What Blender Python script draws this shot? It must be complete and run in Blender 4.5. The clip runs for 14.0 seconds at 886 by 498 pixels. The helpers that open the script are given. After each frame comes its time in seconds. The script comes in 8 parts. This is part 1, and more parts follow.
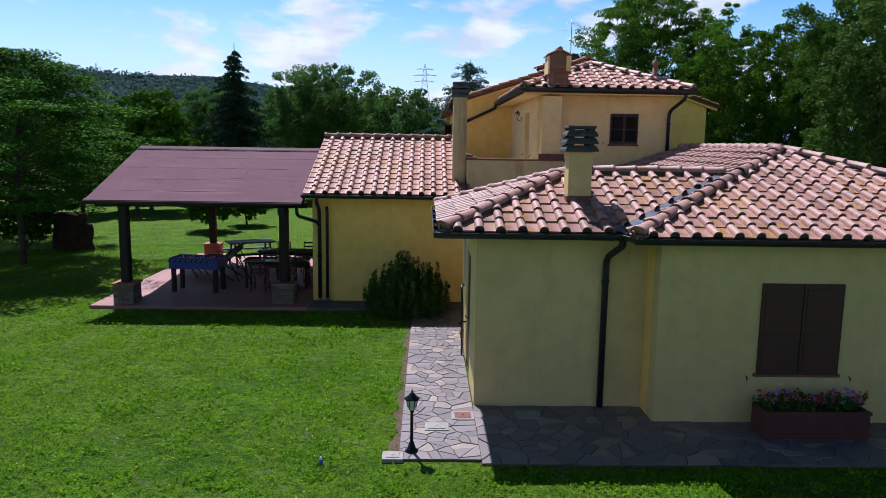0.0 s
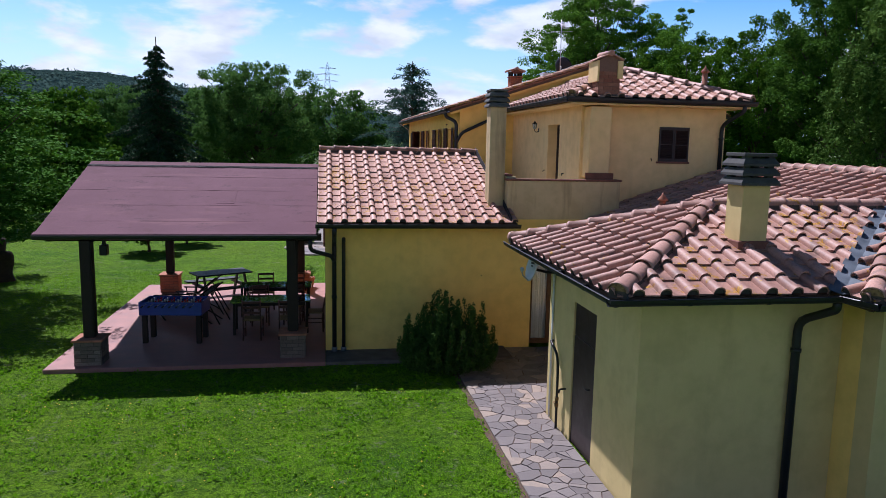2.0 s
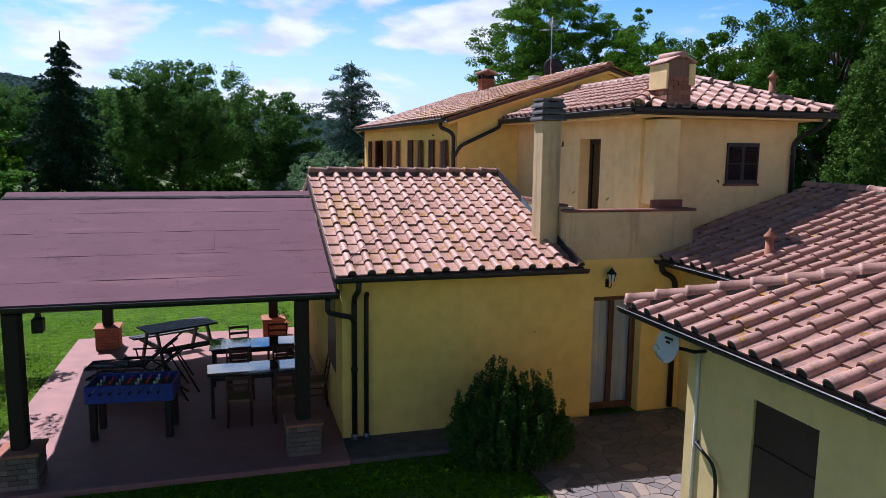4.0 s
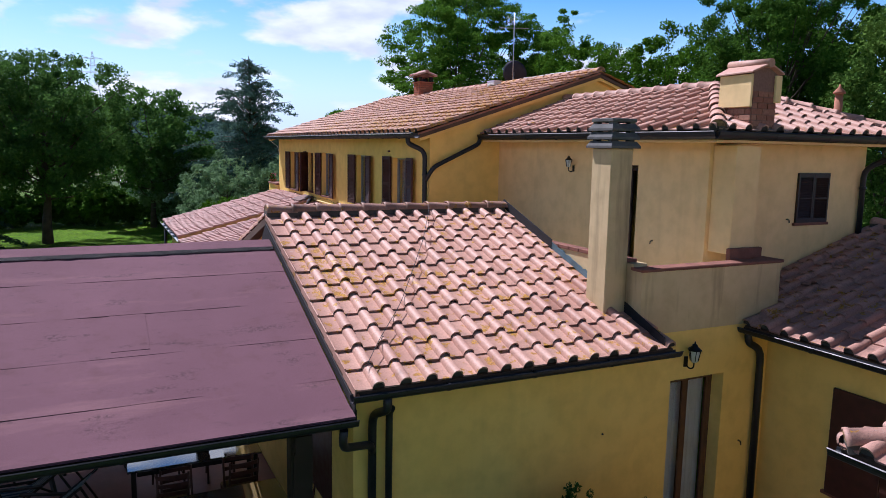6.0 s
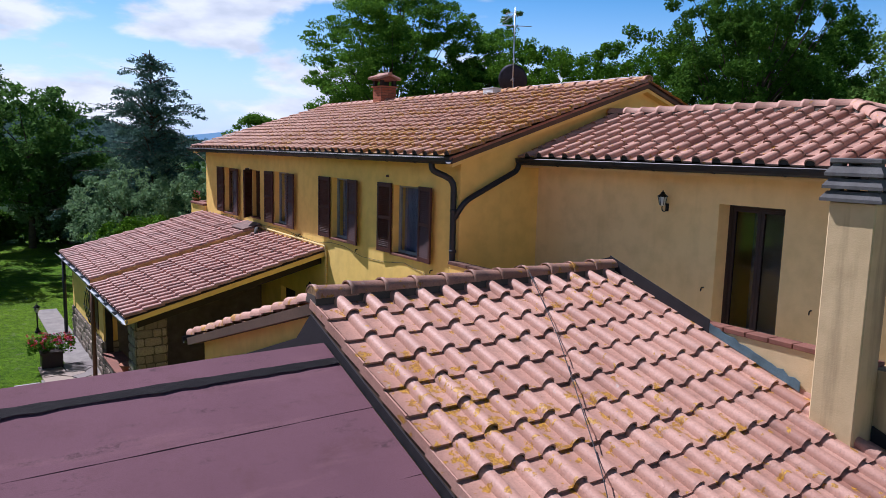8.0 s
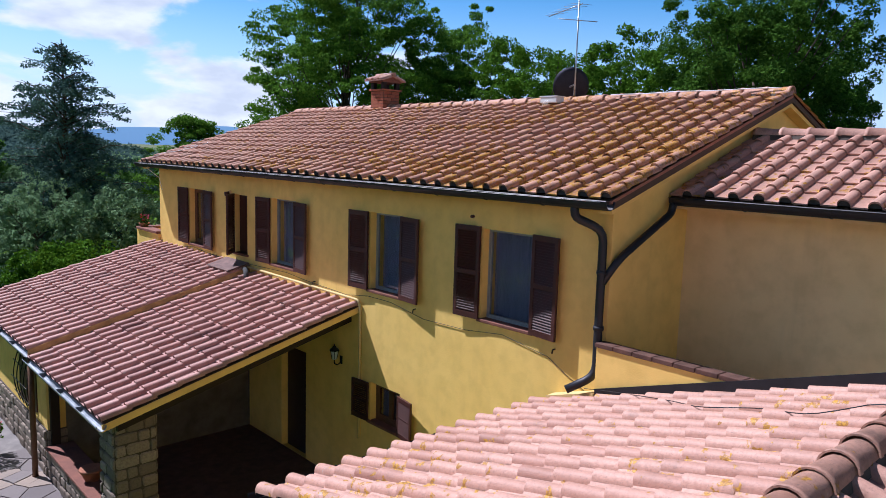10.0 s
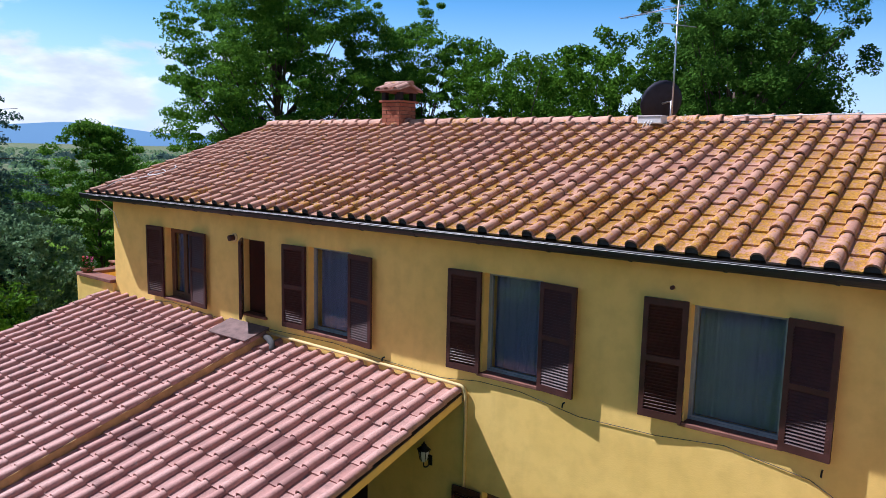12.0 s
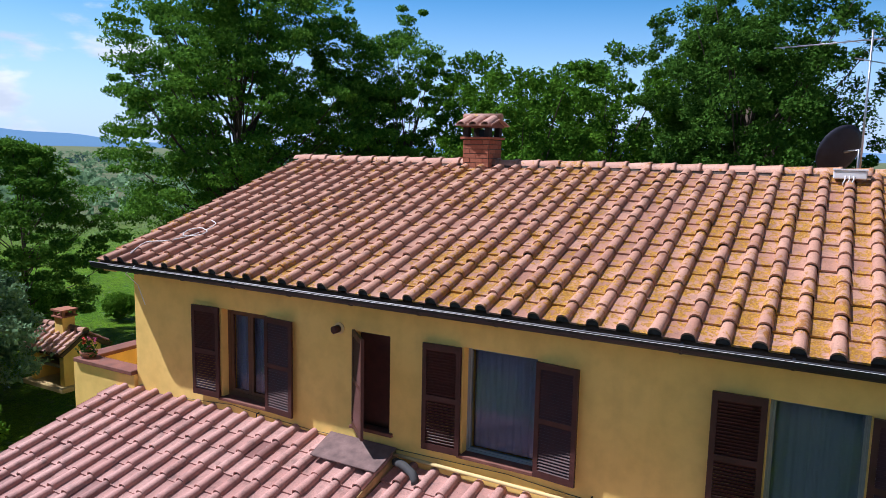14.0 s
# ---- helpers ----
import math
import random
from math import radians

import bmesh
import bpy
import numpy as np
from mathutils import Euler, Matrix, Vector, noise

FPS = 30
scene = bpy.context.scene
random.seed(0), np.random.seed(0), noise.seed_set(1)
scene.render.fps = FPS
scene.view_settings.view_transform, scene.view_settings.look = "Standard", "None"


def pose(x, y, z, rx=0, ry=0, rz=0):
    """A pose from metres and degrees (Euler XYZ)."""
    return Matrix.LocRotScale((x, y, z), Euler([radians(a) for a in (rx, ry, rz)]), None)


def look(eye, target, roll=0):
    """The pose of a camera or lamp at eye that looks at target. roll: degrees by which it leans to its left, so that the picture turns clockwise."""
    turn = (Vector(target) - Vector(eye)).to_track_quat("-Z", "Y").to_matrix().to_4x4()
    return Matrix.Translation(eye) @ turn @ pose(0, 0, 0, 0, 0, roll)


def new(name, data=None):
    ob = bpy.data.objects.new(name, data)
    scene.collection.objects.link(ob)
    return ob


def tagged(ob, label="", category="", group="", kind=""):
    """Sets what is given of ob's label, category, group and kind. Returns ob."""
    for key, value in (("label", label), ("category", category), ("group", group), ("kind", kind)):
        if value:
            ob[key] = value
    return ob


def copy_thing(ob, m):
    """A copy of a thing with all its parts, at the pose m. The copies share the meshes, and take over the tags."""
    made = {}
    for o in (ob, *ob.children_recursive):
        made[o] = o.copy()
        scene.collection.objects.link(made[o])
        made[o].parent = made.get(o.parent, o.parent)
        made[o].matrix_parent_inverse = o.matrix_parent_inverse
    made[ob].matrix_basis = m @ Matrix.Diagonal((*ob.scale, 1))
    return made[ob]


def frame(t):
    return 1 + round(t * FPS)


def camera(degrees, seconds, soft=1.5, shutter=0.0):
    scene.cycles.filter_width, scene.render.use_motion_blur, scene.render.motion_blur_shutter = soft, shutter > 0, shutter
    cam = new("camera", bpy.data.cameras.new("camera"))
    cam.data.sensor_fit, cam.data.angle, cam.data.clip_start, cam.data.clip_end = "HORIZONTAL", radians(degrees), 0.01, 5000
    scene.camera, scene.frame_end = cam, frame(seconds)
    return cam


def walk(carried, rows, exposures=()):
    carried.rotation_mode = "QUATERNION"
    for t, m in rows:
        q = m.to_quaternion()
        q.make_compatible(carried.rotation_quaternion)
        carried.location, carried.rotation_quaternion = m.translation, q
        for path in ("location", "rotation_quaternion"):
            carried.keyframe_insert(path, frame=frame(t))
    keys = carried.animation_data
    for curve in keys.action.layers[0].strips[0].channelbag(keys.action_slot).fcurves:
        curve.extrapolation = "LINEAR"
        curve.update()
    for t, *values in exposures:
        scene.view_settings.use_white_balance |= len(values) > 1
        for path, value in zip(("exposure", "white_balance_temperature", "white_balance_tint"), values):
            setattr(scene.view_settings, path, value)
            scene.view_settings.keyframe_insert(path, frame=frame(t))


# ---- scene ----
cam = camera(63.3, 14.0, soft=0.5)
PATH = [
    (0, (-0.902, 1.718, 4.0), (-0.855, 3.697, 3.711), 0.9),
    (0.5, (-1.636, 2.402, 4.079), (-1.519, 4.377, 3.79), 1.0),
    (1, (-2.378, 3.191, 4.177), (-2.188, 5.161, 3.888), 1.0),
    (1.5, (-3.063, 3.965, 4.224), (-2.809, 5.929, 3.942), 1.1),
    (2, (-3.698, 4.781, 4.322), (-3.379, 6.735, 4.038), 1.1),
    (2.5, (-4.301, 5.634, 4.432), (-3.914, 7.575, 4.148), 1.1),
    (3, (-4.863, 6.526, 4.543), (-4.407, 8.452, 4.26), 1.1),
    (3.2, (-4.926, 6.945, 4.573), (-4.46, 8.869, 4.29), 0.9),
    (5.3, (-6.012, 11.201, 4.96), (-5.233, 13.022, 4.684), 1.0),
    (5.5, (-6.024, 11.639, 5.016), (-5.221, 13.45, 4.739), 0.9),
    (6, (-6.076, 12.7, 5.125), (-5.206, 14.479, 4.846), 1.1),
    (6.5, (-6.198, 13.799, 5.204), (-5.256, 15.541, 4.926), 1.3),
    (7, (-6.252, 14.832, 5.305), (-5.263, 16.549, 5.031), 1.2),
    (7.5, (-6.426, 15.955, 5.409), (-5.36, 17.625, 5.136), 1.3),
    (8, (-6.554, 17.075, 5.492), (-5.417, 18.698, 5.224), 1.5),
    (8.2, (-6.572, 17.52, 5.545), (-5.416, 19.129, 5.273), 1.4),
    (10.3, (-6.844, 22.339, 5.969), (-5.448, 23.745, 5.7), 1.5),
    (10.5, (-6.997, 22.804, 6.033), (-5.565, 24.173, 5.761), 1.3),
    (11, (-7.04, 23.927, 6.117), (-5.555, 25.239, 5.85), 1.5),
    (11.5, (-7.012, 25.0, 6.233), (-5.481, 26.259, 5.965), 1.4),
    (12, (-7.011, 26.093, 6.359), (-5.434, 27.292, 6.09), 1.3),
    (12.5, (-7.054, 27.226, 6.477), (-5.427, 28.359, 6.211), 1.4),
    (13, (-6.995, 28.359, 6.681), (-5.33, 29.435, 6.416), 1.3),
    (13.5, (-6.936, 29.508, 6.894), (-5.231, 30.52, 6.63), 1.3),
    (14, (-6.86, 30.561, 7.095), (-5.123, 31.515, 6.829), 1.2),
]
walk(cam, [(t, look(eye, target, roll)) for t, eye, target, roll in PATH], exposures=[(0, 0.47, 5800, 23.5), (3, 0.51, 5800, 23.5), (6, 0.60, 5830, 24), (7, 0.45, 5830, 24), (8, 0.45, 5830, 24), (10.3, 0.52, 5700, 22), (12, 0.62, 5700, 21), (13, 0.57, 5750, 20.5), (14, 0.52, 5750, 20)])

# ---- world, sun ----
SUN_DIR = Vector((-0.278, 0.68, 1.0)).normalized()
world = bpy.data.worlds.new("sky")
scene.world = world
world.use_nodes = True
wn, wl = world.node_tree.nodes, world.node_tree.links
wn.clear()
w_out = wn.new("ShaderNodeOutputWorld")
w_bg = wn.new("ShaderNodeBackground")
w_sky = wn.new("ShaderNodeTexSky")
w_sky.sky_type, w_sky.sun_disc = "NISHITA", False
w_sky.sun_elevation = math.asin(SUN_DIR.z)
w_sky.sun_rotation = math.atan2(SUN_DIR.x, SUN_DIR.y)
w_sky.air_density, w_sky.dust_density, w_sky.ozone_density = 1.0, 0.6, 2.5
w_bg.inputs["Strength"].default_value = 0.0425
w_co = wn.new("ShaderNodeTexCoord")
w_sep = wn.new("ShaderNodeSeparateXYZ")
wl.new(w_co.outputs["Generated"], w_sep.inputs[0])


def w_math(op, a, b=None, clamp=False):
    n = wn.new("ShaderNodeMath")
    n.operation, n.use_clamp = op, clamp
    for k, v in enumerate((a, b)):
        if v is None:
            continue
        if isinstance(v, (int, float)):
            n.inputs[k].default_value = v
        else:
            wl.new(v, n.inputs[k])
    return n.outputs[0]


# fair-weather clouds, thinning out towards the east and overhead
w_map = wn.new("ShaderNodeVectorMath")
w_map.operation = "MULTIPLY"
w_map.inputs[1].default_value = (1.0, 1.0, 2.6)
wl.new(w_co.outputs["Generated"], w_map.inputs[0])
w_n1 = wn.new("ShaderNodeTexNoise")
w_n1.inputs["Scale"].default_value, w_n1.inputs["Detail"].default_value, w_n1.inputs["Roughness"].default_value = 5.2, 9.0, 0.52
w_n1.inputs["Distortion"].default_value = 0.15
wl.new(w_map.outputs[0], w_n1.inputs["Vector"])
w_east = w_math("MAXIMUM", w_math("MULTIPLY", w_math("SUBTRACT", w_sep.outputs[0], 0.50), 0.9), 0.0)
w_high = w_math("MAXIMUM", w_math("MULTIPLY", w_math("SUBTRACT", w_sep.outputs[2], 0.42), 0.7), 0.0)
w_dens = w_math("SUBTRACT", w_math("SUBTRACT", w_n1.outputs["Fac"], w_east), w_high)
w_cl = wn.new("ShaderNodeMapRange")
w_cl.interpolation_type = "SMOOTHSTEP"
w_cl.inputs["From Min"].default_value, w_cl.inputs["From Max"].default_value = 0.450, 0.555
w_cl.inputs["To Max"].default_value = 0.95
wl.new(w_dens, w_cl.inputs["Value"])
w_mix = wn.new("ShaderNodeMix")
w_mix.data_type = "RGBA"
wl.new(w_cl.outputs[0], w_mix.inputs[0])
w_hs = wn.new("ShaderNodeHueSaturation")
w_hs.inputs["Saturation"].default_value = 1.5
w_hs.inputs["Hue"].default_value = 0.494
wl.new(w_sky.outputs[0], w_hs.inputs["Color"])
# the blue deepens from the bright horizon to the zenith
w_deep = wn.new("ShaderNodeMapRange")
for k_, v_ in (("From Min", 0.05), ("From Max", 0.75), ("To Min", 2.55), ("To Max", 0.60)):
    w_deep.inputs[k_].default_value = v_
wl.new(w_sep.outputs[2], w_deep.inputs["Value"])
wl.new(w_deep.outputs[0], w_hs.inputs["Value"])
# pale haze low over the horizon
w_low = wn.new("ShaderNodeMapRange")
w_low.interpolation_type = "SMOOTHSTEP"
for k_, v_ in (("From Min", -0.02), ("From Max", 0.24), ("To Min", 0.85), ("To Max", 0.0)):
    w_low.inputs[k_].default_value = v_
wl.new(w_sep.outputs[2], w_low.inputs["Value"])
w_haze = wn.new("ShaderNodeMix")
w_haze.data_type = "RGBA"
w_haze.inputs[7].default_value = (9.0, 12.8, 17.4, 1)
wl.new(w_low.outputs[0], w_haze.inputs[0])
wl.new(w_hs.outputs[0], w_haze.inputs[6])
wl.new(w_haze.outputs[2], w_mix.inputs[6])
# cloud bodies: bright tops, greyer folds
w_n2 = wn.new("ShaderNodeTexNoise")
w_n2.inputs["Scale"].default_value, w_n2.inputs["Detail"].default_value = 13.0, 6.0
wl.new(w_map.outputs[0], w_n2.inputs["Vector"])
w_fold = wn.new("ShaderNodeMapRange")
w_fold.inputs["From Min"].default_value, w_fold.inputs["From Max"].default_value = 0.36, 0.60
wl.new(w_n2.outputs["Fac"], w_fold.inputs["Value"])
w_body = wn.new("ShaderNodeMix")
w_body.data_type = "RGBA"
wl.new(w_fold.outputs[0], w_body.inputs[0])
w_body.inputs[6].default_value, w_body.inputs[7].default_value = (11.0, 12.3, 13.0, 1), (15.4, 16.5, 16.5, 1)
wl.new(w_body.outputs[2], w_mix.inputs[7])
# the sky is brightest round the sun and dims towards the far side
w_az = wn.new("ShaderNodeMapRange")
w_az.interpolation_type = "SMOOTHSTEP"
for k_, v_ in (("From Min", -0.85), ("From Max", 0.35), ("To Min", 0.70), ("To Max", 1.0)):
    w_az.inputs[k_].default_value = v_
wl.new(w_sep.outputs[1], w_az.inputs["Value"])
w_dim = wn.new("ShaderNodeVectorMath")
w_dim.operation = "SCALE"
wl.new(w_mix.outputs[2], w_dim.inputs[0])
wl.new(w_az.outputs[0], w_dim.inputs["Scale"])
wl.new(w_dim.outputs[0], w_bg.inputs[0])
wl.new(w_bg.outputs[0], w_out.inputs[0])

sun = new("sun", bpy.data.lights.new("sun", "SUN"))
sun.data.energy, sun.data.angle, sun.data.color = 5.0, radians(0.53), (1.0, 0.975, 0.945)
sun.matrix_world = look((0, 0, 40), Vector((0, 0, 40)) - SUN_DIR)

# ---- materials ----


class Mat:
    """A node material under construction."""

    def __init__(self, name, rough=0.8, metal=0.0, spec=0.3):
        self.m = bpy.data.materials.new(name)
        self.m.use_nodes = True
        self.t = self.m.node_tree
        self.b = self.t.nodes["Principled BSDF"]
        self.b.inputs["Roughness"].default_value = rough
        self.b.inputs["Metallic"].default_value = metal
        self.b.inputs["Specular IOR Level"].default_value = spec
        self.pos = self.t.nodes.new("ShaderNodeNewGeometry").outputs["Position"]

    def put(self, v, sock):
        if hasattr(v, "is_linked"):
            self.t.links.new(v, sock)
        elif isinstance(v, (tuple, list)) and len(v) == 3 and sock.type == "RGBA":
            sock.default_value = (*v, 1)
        else:
            sock.default_value = v

    def stretch(self, s, v=None):
        n = self.t.nodes.new("ShaderNodeVectorMath")
        n.operation = "MULTIPLY"
        self.put(v or self.pos, n.inputs[0])
        n.inputs[1].default_value = s
        return n.outputs[0]

    def noise(self, scale, detail=4, rough=0.55, vec=None, dist=0.0):
        n = self.t.nodes.new("ShaderNodeTexNoise")
        self.put(vec or self.pos, n.inputs["Vector"])
        n.inputs["Scale"].default_value, n.inputs["Detail"].default_value = scale, detail
        n.inputs["Roughness"].default_value, n.inputs["Distortion"].default_value = rough, dist
        return n.outputs["Fac"]

    def step(self, v, lo, hi, a=0.0, b=1.0):
        n = self.t.nodes.new("ShaderNodeMapRange")
        self.put(v, n.inputs["Value"])
        for k, x in (("From Min", lo), ("From Max", hi), ("To Min", a), ("To Max", b)):
            n.inputs[k].default_value = x
        return n.outputs[0]

    def mix(self, f, a, b, how="MIX"):
        n = self.t.nodes.new("ShaderNodeMix")
        n.data_type, n.blend_type = "RGBA", how
        self.put(f, n.inputs[0]), self.put(a, n.inputs[6]), self.put(b, n.inputs[7])
        return n.outputs[2]

    def calc(self, op, a, b=0.0):
        n = self.t.nodes.new("ShaderNodeMath")
        n.operation = op
        self.put(a, n.inputs[0]), self.put(b, n.inputs[1])
        return n.outputs[0]

    def rand(self, islands=False):
        if islands:
            return self.t.nodes.new("ShaderNodeNewGeometry").outputs["Random Per Island"]
        return self.t.nodes.new("ShaderNodeObjectInfo").outputs["Random"]

    def colour(self, v):
        self.put(v, self.b.inputs["Base Color"])
        return self

    def rough(self, v):
        self.put(v, self.b.inputs["Roughness"])
        return self

    def bump(self, v, strength=0.4, dist=0.01):
        n = self.t.nodes.new("ShaderNodeBump")
        n.inputs["Strength"].default_value, n.inputs["Distance"].default_value = strength, dist
        self.put(v, n.inputs["Height"])
        self.t.links.new(n.outputs[0], self.b.inputs["Normal"])
        return self


def plain(name, c, rough=0.7, metal=0.0, var=0.25, scale=6.0, bump=0.2, spec=0.3):
    """One colour with blotches and grain at two scales."""
    k = Mat(name, rough, metal, spec)
    dark = tuple(x * (1 - var) for x in c)
    light = tuple(min(1, x * (1 + var * 0.6)) for x in c)
    big, fine = k.noise(scale, 5), k.noise(scale * 14, 4)
    k.colour(k.mix(k.step(fine, 0.35, 0.65, 0, 0.35), k.mix(k.step(big, 0.3, 0.7), dark, light), dark))
    k.rough(k.step(big, 0.3, 0.7, rough - 0.08, min(1, rough + 0.1)))
    if bump:
        k.bump(fine, bump, 0.004)
    return k.m


def plaster(name, c, c2, stain):
    """Lime render: cloudy tone, trowel relief, faint vertical runs."""
    k = Mat(name, 0.9, 0, 0.15)
    cloud, mid, fine = k.noise(0.7, 5, 0.6), k.noise(4, 5), k.noise(60, 3)
    runs = k.noise(1.0, 5, 0.6, k.stretch((3.5, 3.5, 0.35)))
    col = k.mix(k.step(cloud, 0.3, 0.7), c, c2)
    col = k.mix(k.step(mid, 0.42, 0.68, 0, 0.45), col, tuple(x * 0.80 for x in c))
    col = k.mix(k.step(runs, 0.55, 0.78, 0, stain), col, (0.16, 0.12, 0.07))
    k.colour(col).bump(k.calc("ADD", fine, k.calc("MULTIPLY", mid, 2.0)), 0.25, 0.006)
    return k.m


def terracotta(name, a, b, c, lichen, grime, islands, pan):
    """Roof tiles: each its own tone, weathered grain, soot and golden lichen, thicker on the flat pans."""
    k = Mat(name, 0.60, 0, 0.42)
    r = k.rand(islands)
    big, mid, fine = k.noise(0.55, 4), k.noise(5, 6, 0.65), k.noise(42, 4, 0.6)
    a, b, c = (tuple(x * 0.92 for x in q) for q in (a, b, c))
    base = k.mix(k.step(r, 0.0, 0.7), a, b)
    base = k.mix(k.step(r, 0.95, 1.0), base, c)
    base = k.mix(k.step(fine, 0.42, 0.66, 0, 0.32), base, tuple(x * 0.62 for x in a))
    speck = k.noise(85, 3, 0.6)
    base = k.mix(k.step(speck, 0.60, 0.68, 0, 0.6 * grime + 0.1), base, (0.10, 0.075, 0.065))
    soot = k.calc("MULTIPLY", k.step(mid, 0.5, 0.72), k.step(big, 0.35, 0.65, 0.25, 1.0))
    base = k.mix(k.calc("MULTIPLY", soot, grime), base, (0.075, 0.055, 0.045))
    patch = k.noise(0.75, 3, 0.6)
    spot = k.noise(7.0, 4, 0.60, None, 1.1)
    swirl = k.noise(24, 3, 0.5, None, 2.2)
    amount = k.calc("ADD", spot, k.step(patch, 0.35, 0.68, -0.12, 0.09))
    if lichen > 0.9:
        sep = k.t.nodes.new("ShaderNodeSeparateXYZ")
        k.put(k.pos, sep.inputs[0])
        amount = k.calc("ADD", amount, k.step(sep.outputs[1], 28.0, 38.0, 0.05, -0.035))
        amount = k.calc("ADD", amount, k.step(sep.outputs[2], 5.45, 6.0, 0.045, 0.0))
    edge = (0.478 if pan else 0.548) + 0.13 * (1.0 - lichen)
    where = k.step(amount, edge, edge + 0.022)
    gold = k.mix(k.step(swirl, 0.42, 0.54), (0.50, 0.262, 0.012), (0.28, 0.132, 0.016))
    rust = k.mix(k.step(swirl, 0.42, 0.54), (0.40, 0.150, 0.012), (0.24, 0.105, 0.025))
    if lichen < 0.9:
        spot = k.noise(10, 3, 0.5, None, 0.3)
        where = k.step(k.calc("ADD", spot, k.step(patch, 0.35, 0.68, -0.12, 0.09)), edge + 0.03, edge + 0.045)
    hole = k.step(k.noise(13, 4, 0.6, None, 1.8), 0.54, 0.575, 1.0, 0.10)
    base = k.mix(k.calc("MULTIPLY", k.calc("MULTIPLY", where, hole), 0.0 if lichen == 0 else 0.92), base, gold if pan or lichen < 0.9 else k.mix(k.step(mid, 0.45, 0.55), gold, rust))
    pale = k.calc("MULTIPLY", k.step(k.noise(9, 5, 0.7), 0.66, 0.70), k.step(patch, 0.40, 0.55))
    base = k.mix(k.calc("MULTIPLY", pale, 0.55), base, (0.46, 0.44, 0.38))
    k.colour(base).bump(k.calc("ADD", fine, k.calc("MULTIPLY", spot, 1.2)), 0.5, 0.006)
    return k.m


def leafy(name, dark, light, trans=0.16):
    """Foliage: tone by clump and by leaf, some light through the leaf."""
    k = Mat(name, 0.8, 0, 0.03)
    r, big = k.rand(True), k.noise(0.45, 3)
    f = k.calc("ADD", k.calc("MULTIPLY", r, 0.55), k.step(big, 0.3, 0.7, 0, 0.45))
    col = k.mix(f, dark, light)
    k.colour(col)
    tr = k.t.nodes.new("ShaderNodeBsdfTranslucent")
    k.t.links.new(k.mix(0.5, col, light), tr.inputs["Color"])
    sh = k.t.nodes.new("ShaderNodeMixShader")
    sh.inputs[0].default_value = trans
    k.t.links.new(k.b.outputs[0], sh.inputs[1])
    k.t.links.new(tr.outputs[0], sh.inputs[2])
    k.t.links.new(sh.outputs[0], k.t.nodes["Material Output"].inputs["Surface"])
    return k.m


M_PLASTER = plaster("plaster_ochre", (0.83, 0.560, 0.150), (0.89, 0.625, 0.190), 0.08)
M_PLASTER_PALE = plaster("plaster_cream", (0.59, 0.455, 0.200), (0.67, 0.525, 0.245), 0.16)
M_PLASTER_PEACH = plaster("plaster_peach", (0.80, 0.575, 0.275), (0.86, 0.635, 0.325), 0.12)
M_PLASTER_OLD = plaster("plaster_weathered", (0.52, 0.395, 0.215), (0.62, 0.485, 0.280), 0.75)
T_MAIN = ((0.43, 0.215, 0.140), (0.55, 0.305, 0.205), (0.30, 0.145, 0.095))
T_PINK = ((0.455, 0.245, 0.178), (0.56, 0.325, 0.242), (0.34, 0.165, 0.115))
TILES = {}
for key, cols, lichen, grime in (("main", T_MAIN, 1.0, 0.75), ("wing", T_PINK, 0.68, 0.45), ("annex", ((0.36, 0.190, 0.140), (0.48, 0.270, 0.205), (0.23, 0.115, 0.085)), 0.45, 1.0), ("ridge", ((0.32, 0.165, 0.110), (0.43, 0.240, 0.170), (0.20, 0.10, 0.07)), 0.70, 0.8), ("lean", ((0.47, 0.240, 0.195), (0.57, 0.325, 0.268), (0.27, 0.125, 0.105)), 0.0, 0.7), ("upper", T_PINK, 0.25, 0.6)):
    TILES[key] = [terracotta("tile_" + key + ("_pan" if pan else "_roll"), *cols, lichen, grime, isl, pan) for isl in (False, True) for pan in (True, False)]
M_GUTTER = plain("gutter_dark_metal", (0.009, 0.011, 0.017), 0.5, 0.0, 0.3, 5, 0.1, 0.5)
M_ZINC = plain("zinc_grey", (0.27, 0.30, 0.33), 0.45, 0.8, 0.25, 4, 0.1, 0.5)
M_LEAD = plain("lead_blue", (0.12, 0.20, 0.24), 0.6, 0.3, 0.4, 5, 0.3)
M_TAR = plain("tar_black", (0.022, 0.020, 0.023), 0.8, 0, 0.4, 8, 0.5)
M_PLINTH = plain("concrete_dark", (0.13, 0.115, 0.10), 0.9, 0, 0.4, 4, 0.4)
M_DECK = plain("roof_boards", (0.11, 0.07, 0.045), 0.9, 0, 0.3, 3, 0.3)
M_MORTAR = plain("mortar_grey", (0.095, 0.08, 0.066), 0.95, 0, 0.35, 6, 0.5)
M_PLUG_END = plain("mortar_lichen", (0.30, 0.185, 0.085), 0.95, 0, 0.6, 22, 0.5)
M_BROWN = plain("shutter_brown_paint", (0.066, 0.022, 0.017), 0.5, 0, 0.35, 8, 0.15, 0.4)
M_DOOR = plain("door_brown_paint", (0.034, 0.019, 0.018), 0.5, 0, 0.2, 4, 0.1, 0.4)
M_WOODFRAME = plain("window_wood", (0.13, 0.06, 0.03), 0.5, 0, 0.35, 9, 0.2, 0.4)
M_FRAME_PALE = plain("window_frame_pale", (0.30, 0.33, 0.34), 0.45, 0.2, 0.2, 6, 0.1, 0.4)
